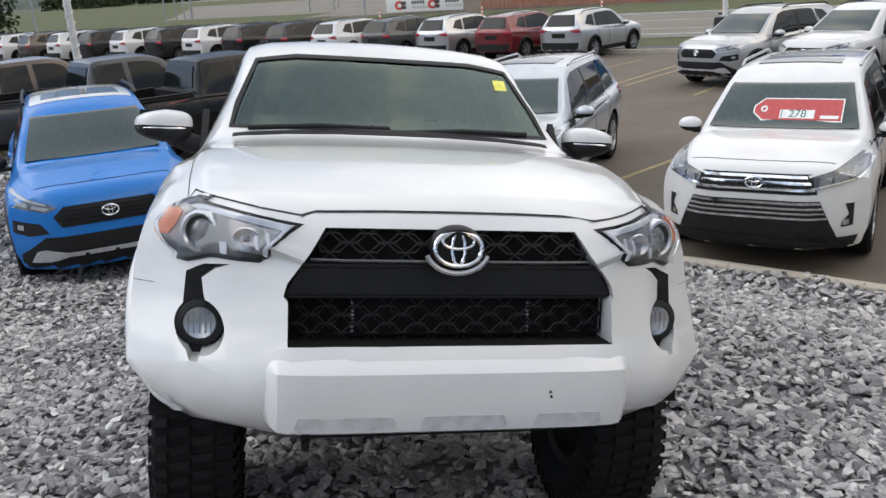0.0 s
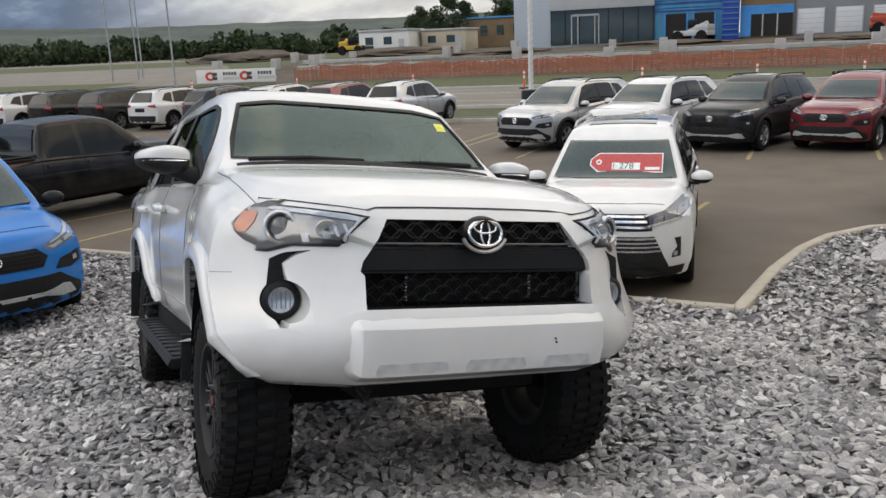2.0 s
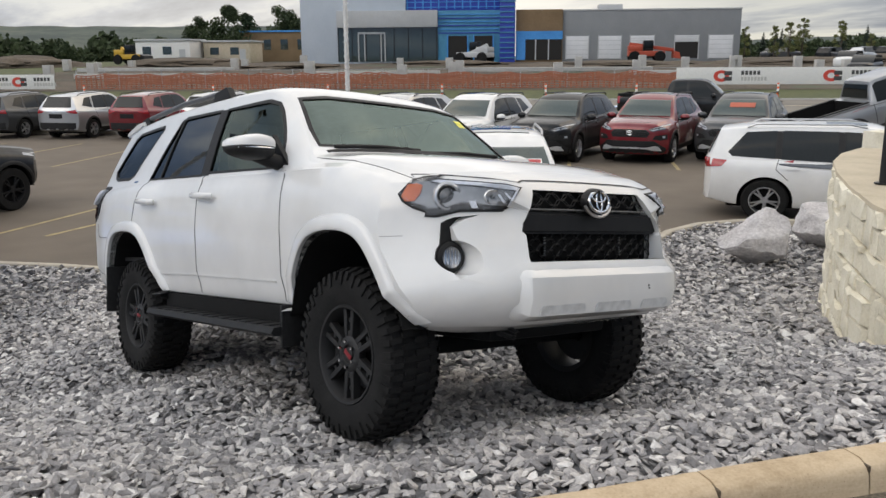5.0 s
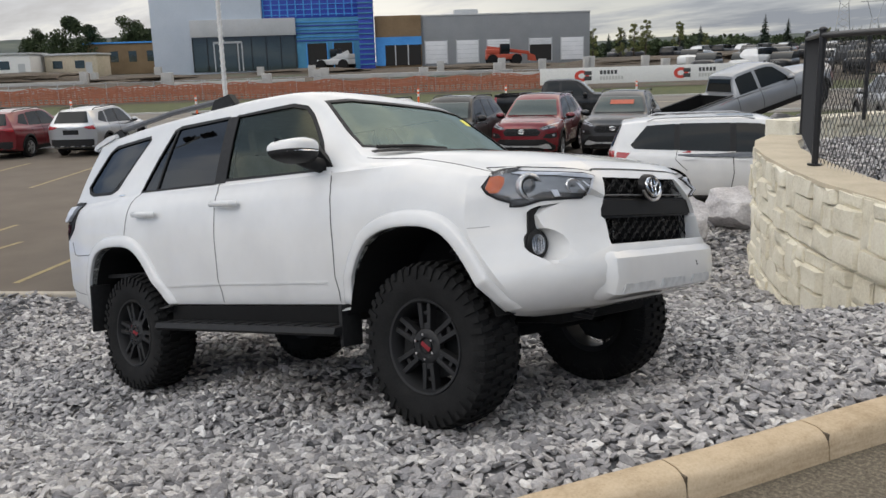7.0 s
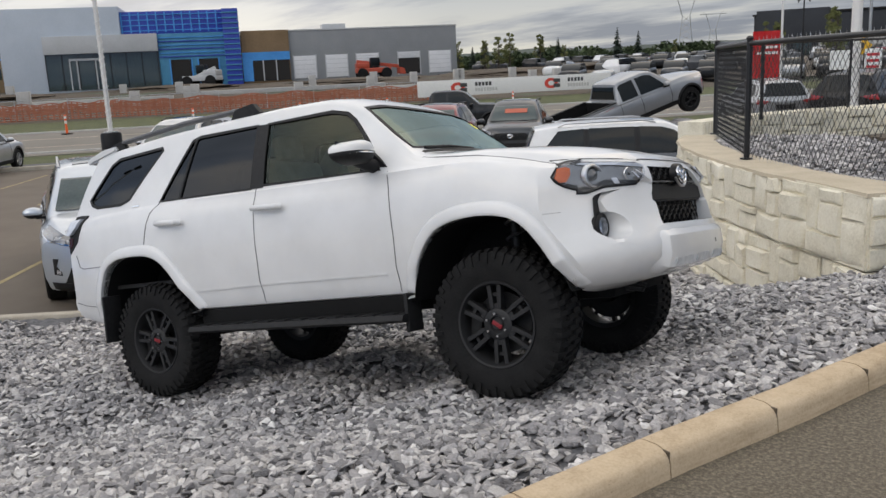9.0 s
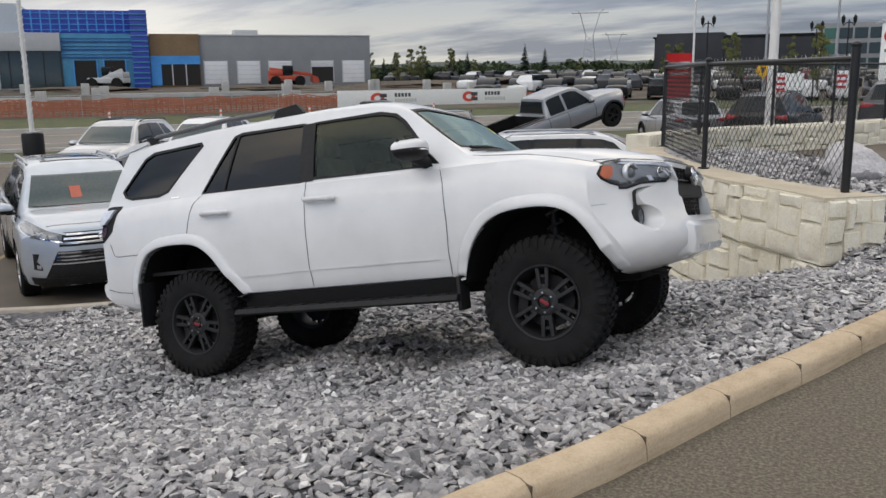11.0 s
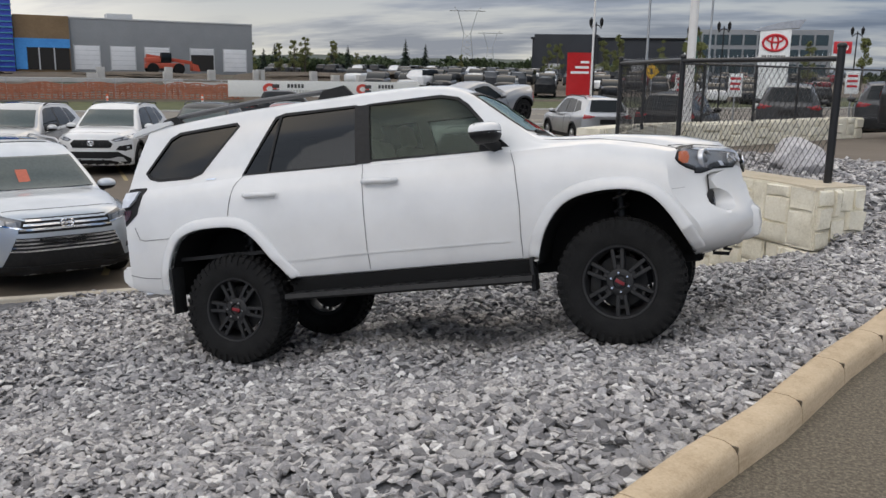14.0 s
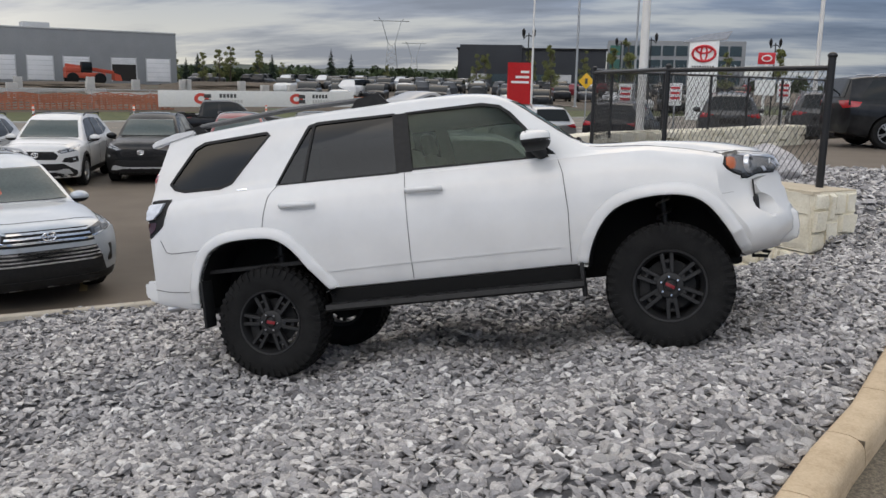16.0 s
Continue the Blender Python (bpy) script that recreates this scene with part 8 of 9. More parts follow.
def mesh_fence(s0, s1, n, z0, h):
    f = thing("site_fence", "sagging orange plastic mesh on steel posts", "fence", Matrix.Translation(SN(0, n)) @ pose(0, 0, 0, 0, 0, 45))
    V, F = [], []
    step, rows = 0.35, 7
    k = int((s1 - s0) / step)
    def P(i, j):
        s = s0 + i * step
        sag = 0.16 * abs(math.sin(s * 1.05)) + 0.12 * noise.noise((s * 0.4, n, 0))
        return (s, 0.10 * noise.noise((s, j * 0.7, 1)), z0 + (h - sag * 1.2) * j / rows)
    bars = []
    for j in range(rows + 1):
        for i in range(k):
            p, q = P(i, j), P(i + 1, j)
            b = len(V)
            V += [(p[0], p[1], p[2] - 0.035), (q[0], q[1], q[2] - 0.035), (q[0], q[1], q[2] + 0.035), (p[0], p[1], p[2] + 0.035)]
            F.append((b, b + 1, b + 2, b + 3))
    for i in range(k):
        p, q = P(i, 0), P(i, rows)
        b = len(V)
        V += [(p[0] - 0.05, p[1], p[2]), (p[0] + 0.05, p[1], p[2]), (q[0] + 0.05, q[1], q[2]), (q[0] - 0.05, q[1], q[2])]
        F.append((b, b + 1, b + 2, b + 3))
    me = bpy.data.meshes.new("orange_mesh")
    me.from_pydata(V, [], F)
    me.materials.append(MESHORANGE)
    o = new("orange_mesh", me)
    o.parent = f
    for i in range(int((s1 - s0) / 3)):
        s = s0 + i * 3
        part("steel_post", cyl((s, 0.05, z0 - 0.2), (s, 0.05, z0 + h + 0.25), 0.03, seg=6), GALV, f)
    part("fence_wire", cyl((s0, 0.05, z0 + h + 0.2), (s1, 0.05, z0 + h + 0.2), 0.012, seg=4), GALV, f)
    return f


mesh_fence(-29, 12, 51.0, 0.55, 1.15)
mesh_fence(-30, 30, 57.0, 0.70, 0.9)
rnd = random.Random(3)
for k in range(26):
    s, n = rnd.uniform(-48, 28), rnd.choice((62, 68, 74, 82, 90))
    p = SN(s, n, land_z(n) + 0.05)
    c = box(-0.35, 0.35, -0.35, 0.35, 0, rnd.uniform(0.8, 1.3), 0.03)
    ob = part("concrete_pier", c, CONCRETE)
    ob.matrix_basis = Matrix.Translation(p) @ pose(0, 0, 0, 0, 0, 45)
    tagged(ob, "short concrete footing standing in bare earth", "concrete pier", "footings on the site")
for k, (s, n, L, a) in enumerate(((-30, 66, 14, 2), (-12, 70, 12, -3), (-16, 64, 8, 14), (4, 76, 18, 1), (-36, 80, 16, 4), (16, 68, 12, -2))):
    c = box(-L / 2, L / 2, -0.25, 0.25, 0, 0.4, 0.03)
    ob = part("concrete_curb", c, CONCRETE)
    ob.matrix_basis = Matrix.Translation(SN(s, n, land_z(n))) @ pose(0, 0, 0, 0, 0, 45 + a)
    tagged(ob, "long low concrete footing across the earth", "concrete footing", "footings on the site")


def dirt_pile(s, n, w, h, seed):
    bm = bmesh.new()
    bmesh.ops.create_icosphere(bm, subdivisions=4, radius=1)
    for v in bm.verts:
        k = 1 + 0.25 * noise.noise(v.co * 2 + Vector((seed, 0, 0))) + 0.1 * noise.noise(v.co * 6)
        v.co = Vector((v.co.x * w * k, v.co.y * w * 0.6 * k, max(-0.1, v.co.z) * h * k))
    ob = part("earth_mound", bm, DIRT, None, smooth=50)
    ob.matrix_basis = Matrix.Translation(SN(s, n, land_z(n))) @ pose(0, 0, 0, 0, 0, 45)
    tagged(ob, "heap of dark excavated earth on the site", "earth mound", "earth heaps")


for a in ((-60, 95, 9, 1.3, 1), (-40, 98, 8, 0.9, 2), (-8, 96, 7, 0.5, 3), (12, 92, 8, 0.5, 4), (30, 90, 9, 0.8, 5), (-24, 88, 6, 0.5, 6), (44, 96, 12, 1.0, 7)):
    dirt_pile(*a)


def machine(s, n, heading, mat, name, label, long=False):
    m = thing(name, label, "construction machine", Matrix.Translation(SN(s, n, land_z(n) + 0.05)) @ pose(0, 0, 0, 0, 0, heading))
    part("chassis", box(-2.2, 2.0, -0.9, 0.9, 0.7, 1.3, 0.1), mat, m)
    part("engine_cover", box(-2.2, -0.6, -0.85, 0.85, 1.3, 1.9, 0.12), mat, m)
    cab = part("cab", box(-0.5, 0.6, -0.8, 0.1, 1.3, 2.5, 0.08), SATIN, m)
    part("cab_glass", box(-0.4, 0.62, -0.82, 0.12, 1.6, 2.35, 0.02), DARKGLASS, cab)
    boom = box(0, 5.2 if long else 3.0, -0.2, 0.2, -0.2, 0.2, 0.04)
    moved(boom, Matrix.Translation((-2.0, 0.5, 2.1)) @ pose(0, 0, 0, 0, 8 if long else 22))
    part("boom", boom, mat, m)
    part("bucket", prism([(3.0 - (0 if long else 1), 0.5), (3.8 - (0 if long else 1), 0.4), (3.6 - (0 if long else 1), 1.1), (3.0 - (0 if long else 1), 1.3)], "y", -0.9, 0.9), SATIN if not long else mat, m)
    for x in (-1.5, 1.4):
        for y in (-0.95, 0.95):
            w = lathe([(0.0001, -0.2), (0.35, -0.2), (0.62, -0.18), (0.65, 0), (0.62, 0.18), (0.0001, 0.2)], seg=20)
            part("wheel", moved(w, Matrix.Translation((x, y, 0.65))), RUBBER, m)
    return m


machine(15.6, 99, 45, plain("red_machine", (0.42, 0.065, 0.03), 0.5), "telehandler", "orange-red telehandler parked before the open doors", True)
machine(-4.6, 98, 200, BANDGREY, "skid_loader", "small white loader parked before the hall")
machine(-50, 105, 30, plain("yellow_machine", (0.55, 0.33, 0.03), 0.5), "excavator", "yellow earth mover beside the soil heaps")


def shed(s, n, w, d, h, wall, roofm, name, label):
    b = thing(name, label, "building", Matrix.Translation(SN(s, n, land_z(n))) @ pose(0, 0, 0, 0, 0, 45))
    part("wall", box(-w / 2, w / 2, -d / 2, d / 2, 0, h, 0.02), wall, b)
    part("roof", box(-w / 2 - 0.2, w / 2 + 0.2, -d / 2 - 0.2, d / 2 + 0.2, h, h + 0.25, 0.03), roofm, b)
    for k in range(int(w / 3)):
        part("window", box(-w / 2 + 1 + k * 3, -w / 2 + 2.3 + k * 3, -d / 2 - 0.03, -d / 2 + 0.02, h * 0.4, h * 0.75), GLASSDARK, b)
    part("door", box(w / 2 - 1.6, w / 2 - 0.7, -d / 2 - 0.03, -d / 2 + 0.02, 0, 2.0), BANDGREY, b)


shed(-50, 118, 8, 6, 3.2, BANNERWHITE, BANDGREY, "site_office", "long white site cabin")
shed(-42, 122, 7, 6, 3.0, BLOCKCAP, BANDGREY, "site_office", "cream site cabin beside the white one")
shed(-40, 150, 16, 12, 5.0, BROWNM, SKYBLUE, "workshop", "brown workshop with a blue roof")


def traffic_post(p, z, h=1.0, label="orange and white road delineator post"):
    t = thing("delineator", label, "traffic post", Matrix.Translation((p.x, p.y, z)), "orange posts along the street")
    part("post", cyl((0, 0, 0), (0, 0, h), 0.06, 0.05, 10), ORANGE, t)
    part("foot", box(-0.2, 0.2, -0.2, 0.2, 0, 0.06, 0.01), RUBBER, t)
    part("band", cyl((0, 0, h * 0.55), (0, 0, h * 0.70), 0.061, 0.058, 10), BANNERWHITE, t)
    part("band", cyl((0, 0, h * 0.80), (0, 0, h * 0.92), 0.059, 0.056, 10), BANNERWHITE, t)


for s in (-31, -23.5, -16, -9.5, -3.2, 2.4, 7.2, 14.5, 21):
    traffic_post(SN(s, 41.5), 0.24)


# ---------------------------------------------------------------- lamp posts, flags, signs
def lamp_post(p, z, h, label, base=True, mat=None, r=0.09, heads=0, spiral=False):
    t = thing("light_pole", label, "light pole", Matrix.Translation((p[0], p[1], z)))
    zb = 0
    if base:
        bs = lathe([(0.0001, 0), (0.36, 0.0), (0.36, 0.92), (0.33, 1.0), (0.0001, 1.0)], seg=24)
        moved(bs, pose(0, 0, 0, 90))
        part("plinth", bs, SATIN, t, "black concrete plinth")
        zb = 1.0
    part("pole", cyl((0, 0, zb), (0, 0, h), r, r * 0.75, 14), mat or POLEWHITE, t)
    part("base_plate", box(-r * 2, r * 2, -r * 2, r * 2, zb, zb + 0.04, 0.005), GALV, t)
    for k in range(heads):
        a = math.pi * k
        part("arm", tube([(0, 0, h), (0.5 * math.cos(a), 0.5 * math.sin(a), h + 0.05), (0.9 * math.cos(a), 0.9 * math.sin(a), h + 0.02)], 0.04, 6), mat or POLEWHITE, t)
        part("lamp_head", box(0.6 * math.cos(a) - 0.35, 0.6 * math.cos(a) + 0.35, -0.16, 0.16, h - 0.05, h + 0.06, 0.03), SATIN, t)
    if spiral:
        pts = [((r + 0.012) * math.cos(k * 0.5), (r + 0.012) * math.sin(k * 0.5), zb + 0.3 + k * 0.02) for k in range(int((h - zb - 0.6) / 0.02))]
        part("light_string", tube(pts, 0.009, 5), CARDWHITE, t, "white light string wound round the pole")
    return t


lamp_post((-22.4, 14.9), 0, 9.0, "white lamp pole wound with lights on a black plinth", True, POLEWHITE, 0.085, 2, True)
for p in ((-75.0, -7.8), (-79.0, -7.2), (-83.0, -6.8), (-87.0, -6.3), (-75.2, -5.6), (-75.2, 4.6), (-75.0, 6.7), (-80.0, 7.6)):
    lamp_post(p, 0.9, 9.5, "slender pale pole beside the side street", False, GALV, 0.07, 0, False)["group"] = "poles along the side street"
lamp_post((-17.3, -4.5), 0, 9.0, "white lamp pole wound with lights among the pickups", False, POLEWHITE, 0.09, 2, True)
lamp_post((1.35, 14.6), 0.0, 9.5, "white lamp pole behind the fence", False, POLEWHITE, 0.11, 2)
for k, (s, n, h) in enumerate(((-34.5, 44.5, 9), (-44, 26.2, 9), (-70, 46, 9), (-82, 30, 9), (-95, 44, 9), (-108, 30, 9), (-120, 46, 9))):
    lamp_post(SN(s, n), land_z(n), h, "slim grey street lamp pole", False, GALV, 0.07, 1)
lamp_post((-3.0, 62), 1.0, 14, "tall grey lamp pole in the far lot", False, GALV, 0.10, 2)
lamp_post((1.5, 70), 1.0, 14, "tall grey lamp pole in the far lot", False, GALV, 0.10, 2)
lamp_post((9.0, 34), 1.3, 10, "white lamp pole beyond the upper lot", False, POLEWHITE, 0.10, 2)


def feather_flag(p, z0, z1, w, yaw, label, pole_top, pole_base):
    t = thing("banner_flag", label, "banner", Matrix.Translation((p[0], p[1], 0)) @ pose(0, 0, 0, 0, 0, yaw))
    part("pole", cyl((0, 0, pole_base), (0, 0, pole_top), 0.05, 0.04, 10), POLEWHITE, t)
    bm = bmesh.new()
    V = [[bm.verts.new((-w * u, 0.03 * math.sin(u * 5 + k), z0 + (z1 - z0) * k / 6)) for u in np.linspace(0.05, 1, 8)] for k in range(7)]
    for A, B in zip(V, V[1:]):
        for i in range(7):
            bm.faces.new((A[i], A[i + 1], B[i + 1], B[i]))
    bmesh.ops.solidify(bm, geom=bm.faces[:], thickness=0.006)
    cl = part("cloth", bm, FLAGRED, t)
    for k, (u, txt_w) in enumerate(((0.78, 0.34), (0.66, 0.55), (0.54, 0.72))):
        z = z0 + (z1 - z0) * u
        part("writing_bar", box(-w * 0.12 - w * txt_w, -w * 0.12, -0.045, -0.036, z - 0.05, z + 0.05), BANNERWHITE, cl, "line of white writing")
    return t


feather_flag((-3.05, 31.0), 1.75, 3.55, 1.05, 8, "red cloth banner with white writing on a pole", 8.5, 0.2)


def pylon_sign(p, z, yaw):
    t = thing("pylon_sign", "tall pale dealership sign with a red oval emblem", "sign", Matrix.Translation((p[0], p[1], z)) @ pose(0, 0, 0, 0, 0, yaw))
    part("column", box(-0.72, 0.72, -0.3, 0.3, 0, 4.1, 0.05), CARDWHITE, t)
    crown = prism([(-1.0, 3.9), (1.05, 4.05), (1.3, 4.45), (1.0, 4.42), (0.2, 4.32), (-0.6, 4.1), (-1.0, 3.98)], "y", -0.34, 0.34)
    part("crown", crown, ALLOY, t, "curved silver crown")
    for rx, rz, cz, r in ((0.55, 0.38, 3.35, 0.065), (0.36, 0.16, 3.53, 0.05), (0.15, 0.36, 3.35, 0.05)):
        part("emblem_ring", tube([(rx * math.cos(a), -0.32, cz + rz * math.sin(a)) for a in (2 * math.pi * k / 32 for k in range(32))], r, 6, closed=True), SIGNRED, t)
    for k in range(9):
        part("writing_bar", box(-0.55 + k * 0.125, -0.47 + k * 0.125, -0.315, -0.30, 2.62, 2.75), BANNERDARK, t)


pylon_sign((4.7, 39.9), 0.98, -5)
for (x, y, z) in ((8.05, 42, 3.3),):
    t = thing("road_sign", "small red and white dealership sign on a post", "sign", Matrix.Translation((x, y, 1.2)))
    part("post", cyl((0, 0, 0), (0, 0, z - 0.6), 0.08), CARDWHITE, t)
    part("board", box(-0.42, 0.42, -0.1, 0.1, z - 0.60, z, 0.04), SIGNRED, t)
    part("emblem", tube([(0.24 * math.cos(a), -0.11, z - 0.30 + 0.15 * math.sin(a)) for a in (2 * math.pi * k / 24 for k in range(24))], 0.035, 5, closed=True), CARDWHITE, t)
t = thing("warning_sign", "yellow diamond road sign on a post", "road sign", Matrix.Translation((-1.17, 40.4, 0.45)) @ pose(0, 0, 0, 0, 0, -4))
part("post", cyl((0, 0, 0), (0, 0, 2.7), 0.035), GALV, t)
part("diamond", moved(box(-0.30, 0.30, -0.012, 0.012, -0.30, 0.30, 0.006), Matrix.Translation((0, -0.05, 2.42)) @ pose(0, 0, 0, 0, 45)), plain("sign_yellow", (0.75, 0.42, 0.02), 0.5), t)
part("symbol", box(-0.07, 0.07, -0.075, -0.064, 2.28, 2.56), BANNERDARK, t)
for (x, y, z, a) in ((0.95, 22.5, 1.9, 0), (2.6, 24, 1.95, 0), (6.4, 26.0, 2.1, 0)):
    t = thing("notice_sign", "white notice board with red writing", "sign", Matrix.Translation((x, y, 0.8)))
    part("post", cyl((0, 0.03, 0), (0, 0.03, z - 0.2), 0.03), GALV, t)
    part("board", box(-0.22, 0.22, -0.01, 0.01, z - 0.75, z, 0.004), CARDWHITE, t)
    for k in range(3):
        part("writing_bar", box(-0.16, 0.16, -0.014, -0.009, z - 0.2 - 0.17 * k, z - 0.12 - 0.17 * k), SIGNRED, t)


def twin_lamp(p, z):
    t = thing("street_lamp", "black ornamental lamp post with two lanterns", "street lamp", Matrix.Translation((p[0], p[1], z)) @ Matrix.Diagonal((0.62, 0.62, 1, 1)), "ornamental lamps")
    part("post", cyl((0, 0, 0), (0, 0, 5.4), 0.10, 0.06, 10), SATIN, t)
    part("crossbar", tube([(-0.55, 0, 5.0), (-0.3, 0, 5.2), (0, 0, 5.25), (0.3, 0, 5.2), (0.55, 0, 5.0)], 0.04, 6), SATIN, t)
    for sx in (-0.55, 0.55):
        part("lantern", moved(lathe([(0.0001, -0.40), (0.20, -0.2), (0.17, 0.08), (0.0001, 0.3)], seg=12), Matrix.Translation((sx, 0, 5.35)) @ pose(0, 0, 0, -90)), SATIN, t)


for p in ((-5.6, 51.5), (0.3, 62), (2.4, 56), (7.0, 66), (11.5, 62)):
    twin_lamp(p, 0.6)


def lattice_tower(p, z, h, label):
    t = thing("transmission_tower", label, "power pylon", Matrix.Translation((p[0], p[1], z)) @ pose(0, 0, 0, 0, 0, 20))
    w = 3.0
    body = None
    for sx in (-1, 1):
        for sy in (-1, 1):
            body = cyl((sx * w, sy * w * 0.5, 0), (sx * w * 0.45, sy * 0.6, h * 0.62), 0.13, 0.13, 4, body)
            body = cyl((sx * w * 0.45, sy * 0.6, h * 0.62), (sx * w * 1.25, sy * 0.5, h * 0.95), 0.11, 0.11, 4, body)
    for k in range(7):
        z0, z1 = h * 0.62 * k / 7, h * 0.62 * (k + 1) / 7
        a0, a1 = w * (1 - 0.55 * k / 7), w * (1 - 0.55 * (k + 1) / 7)
        body = cyl((-a0, -1, z0), (a1, -1, z1), 0.075, 0.075, 4, body)
        body = cyl((a0, -1, z0), (-a1, -1, z1), 0.075, 0.075, 4, body)
    part("frame", body, GALV, t)
    arm = cyl((-w * 2.3, 0, h * 0.95), (w * 2.3, 0, h * 0.95), 0.17, 0.17, 4)
    arm = cyl((-w * 1.25, 0, h * 0.95), (-w * 1.7, 0, h), 0.11, 0.11, 4, arm)
    arm = cyl((w * 1.25, 0, h * 0.95), (w * 1.7, 0, h), 0.11, 0.11, 4, arm)
    part("crossarm", arm, GALV, t)


lattice_tower((-89.8, 321), 2, 25.5, "steel lattice power pylon against the sky")
lattice_tower((-118, 470), 2, 24, "steel lattice power pylon further off")

# dark retail building and its green-glass neighbour
dark = thing("retail_building", "long dark retail building beyond the far car park", "building", Matrix.Translation((-13, 183, 2)) @ pose(0, 0, 0, 0, 0, 4))
part("wall", box(-23, 9, 0, 20, 0, 8.2, 0.1), DARKCLAD, dark)
part("roof", box(-23.3, 9.3, -0.3, 20.3, 8.2, 8.6, 0.05), SATIN, dark)
part("raised_wall", box(-22.5, -9, -0.6, 12, 0, 9.2, 0.1), DARKCLAD, dark)
for k in range(6):
    part("window", box(-20 + k * 4.6, -16.6 + k * 4.6, -0.7 if k < 3 else -0.1, -0.55 if k < 3 else 0.05, 0.3, 3.0), GLASSDARK if k % 2 else BANDGREY, dark)
glassy = thing("office_building", "pale office building with bands of green glass", "building", Matrix.Translation((10, 196, 2)) @ pose(0, 0, 0, 0, 0, 2))
part("wall", box(-14, 16, 0, 20, 0, 11, 0.1), PANELGREY, glassy)
for j in range(3):
    for k in range(10):
        part("window", box(-13.5 + k * 2.9, -11.0 + k * 2.9, -0.08, 0.05, 1.5 + j * 3.1, 3.7 + j * 3.1), plain("green_glass_%d" % j, (0.05, 0.14, 0.11), 0.1) if k == 0 else GLASSDARK, glassy)

# ---------------------------------------------------------------- cars far off
def far_car(col, label):
    c = thing("parked_car", label, "car", group="cars in the far lots")
    bm = loft_body({**CROSS, "warp": CROSS["warp"]}, 0.3)
    part("body", bm, col, c)
    def glassbox(pts):
        return prism(pts, "y", -0.80, 0.80)
    part("glasshouse", glassbox([(-2.14, 1.18), (1.10, 1.11), (0.46, 1.635), (-0.2, 1.672), (-1.75, 1.63)]), DARKGLASS, c)
    for x in (1.35, -1.35):
        for y in (-0.82, 0.82):
            part("wheel", moved(lathe([(0.0001, -0.11), (0.34, -0.11), (0.35, 0), (0.34, 0.11), (0.0001, 0.11)], seg=14), Matrix.Translation((x, y, 0.35))), RUBBER, c)
    return c


rnd = random.Random(11)
FARCOL = [(WHITE, "white"), (SILVER, "silver"), (BLACKP, "black"), (GREY, "dark grey"), (REDP, "dark red"), (GREY, "dark grey"), (GREY, "dark grey"), (BLACKP, "black"), (BLACKP, "black")]
master_far = far_car(WHITE, "white car parked in a far lot")
master_far.matrix_basis = pose(-22, 66, 1.2, 0, 0, 80)
for row, (x0, y0, dx, dy, cnt, head, z) in enumerate((
        (-46, 108, 2.7, 0.5, 24, 95, 1.75), (-42, 92, 2.8, 0.6, 20, 95, 1.6), (-34, 78, 2.8, 0.7, 18, 100, 1.4), (-26, 64, 2.8, 0.8, 14, 100, 1.1), (-62, 150, 3.0, 0.4, 30, 90, 2.0), (-70, 128, 3.0, 0.4, 14, 90, 2.0))):
    for k in range(cnt):
        if rnd.random() < 0.14:
            continue
        col, nm = rnd.choice(FARCOL)
        cx, cy = x0 + dx * k + rnd.uniform(-0.2, 0.2), y0 + dy * k + rnd.uniform(-0.5, 0.5)
        cs, cn = (cx + cy) * R2, (cy - cx) * R2
        m = pose(cx, cy, land_z(cn) + (0.03 if 34 < cs < 170 and 56 < cn < 170 else -0.03), 0, 0, head + rnd.choice((0, 180)) + rnd.uniform(-3, 3))
        recolour(copy_thing(master_far, m), WHITE, col, nm + " car parked in a far lot")
# vehicles just behind the fence and in the upper lot
for (x, y, z, head, col, lab) in ((-2.4, 24.6, 0.25, 118, SILVER, "silver crossover parked beyond the fence"), (1.0, 21.5, 0.5, 80, BLACKP, "black crossover behind the chain-link fence"), (4.2, 22.4, 0.8, 85, GREY, "dark grey crossover behind the chain-link fence"),
                                   (7.0, 23.0, 0.9, 82, GREY, "dark grey crossover behind the chain-link fence"), (10.0, 23.8, 1.0, 82, SILVER, "silver crossover behind the chain-link fence")):
    c = recolour(copy_thing(plain_cross, pose(x, y, z, 0, 0, head)), SILVER, col, lab)
    c["group"] = "cars behind the fence"
c = recolour(copy_thing(big_suv, pose(8.0, 15.4, 1.32, 0, 0, 8)), WHITE, BLACKP, "black wagon in the upper lot")


# ---------------------------------------------------------------- trees and hills
LEAFDARK = grainy("dark_leaves", (0.014, 0.026, 0.010), (0.055, 0.080, 0.028), 0.5, 0.9, 0.0, 6)
LEAFLIGHT = grainy("spring_leaves", (0.08, 0.095, 0.03), (0.19, 0.20, 0.07), 0.8, 0.9, 0.0, 6)
BARK = grainy("bark", (0.05, 0.04, 0.03), (0.12, 0.10, 0.08), 6, 0.95, 0.3, 40)
FIRM = grainy("fir_needles", (0.008, 0.018, 0.012), (0.025, 0.045, 0.025), 1.0, 0.95, 0.0, 8)


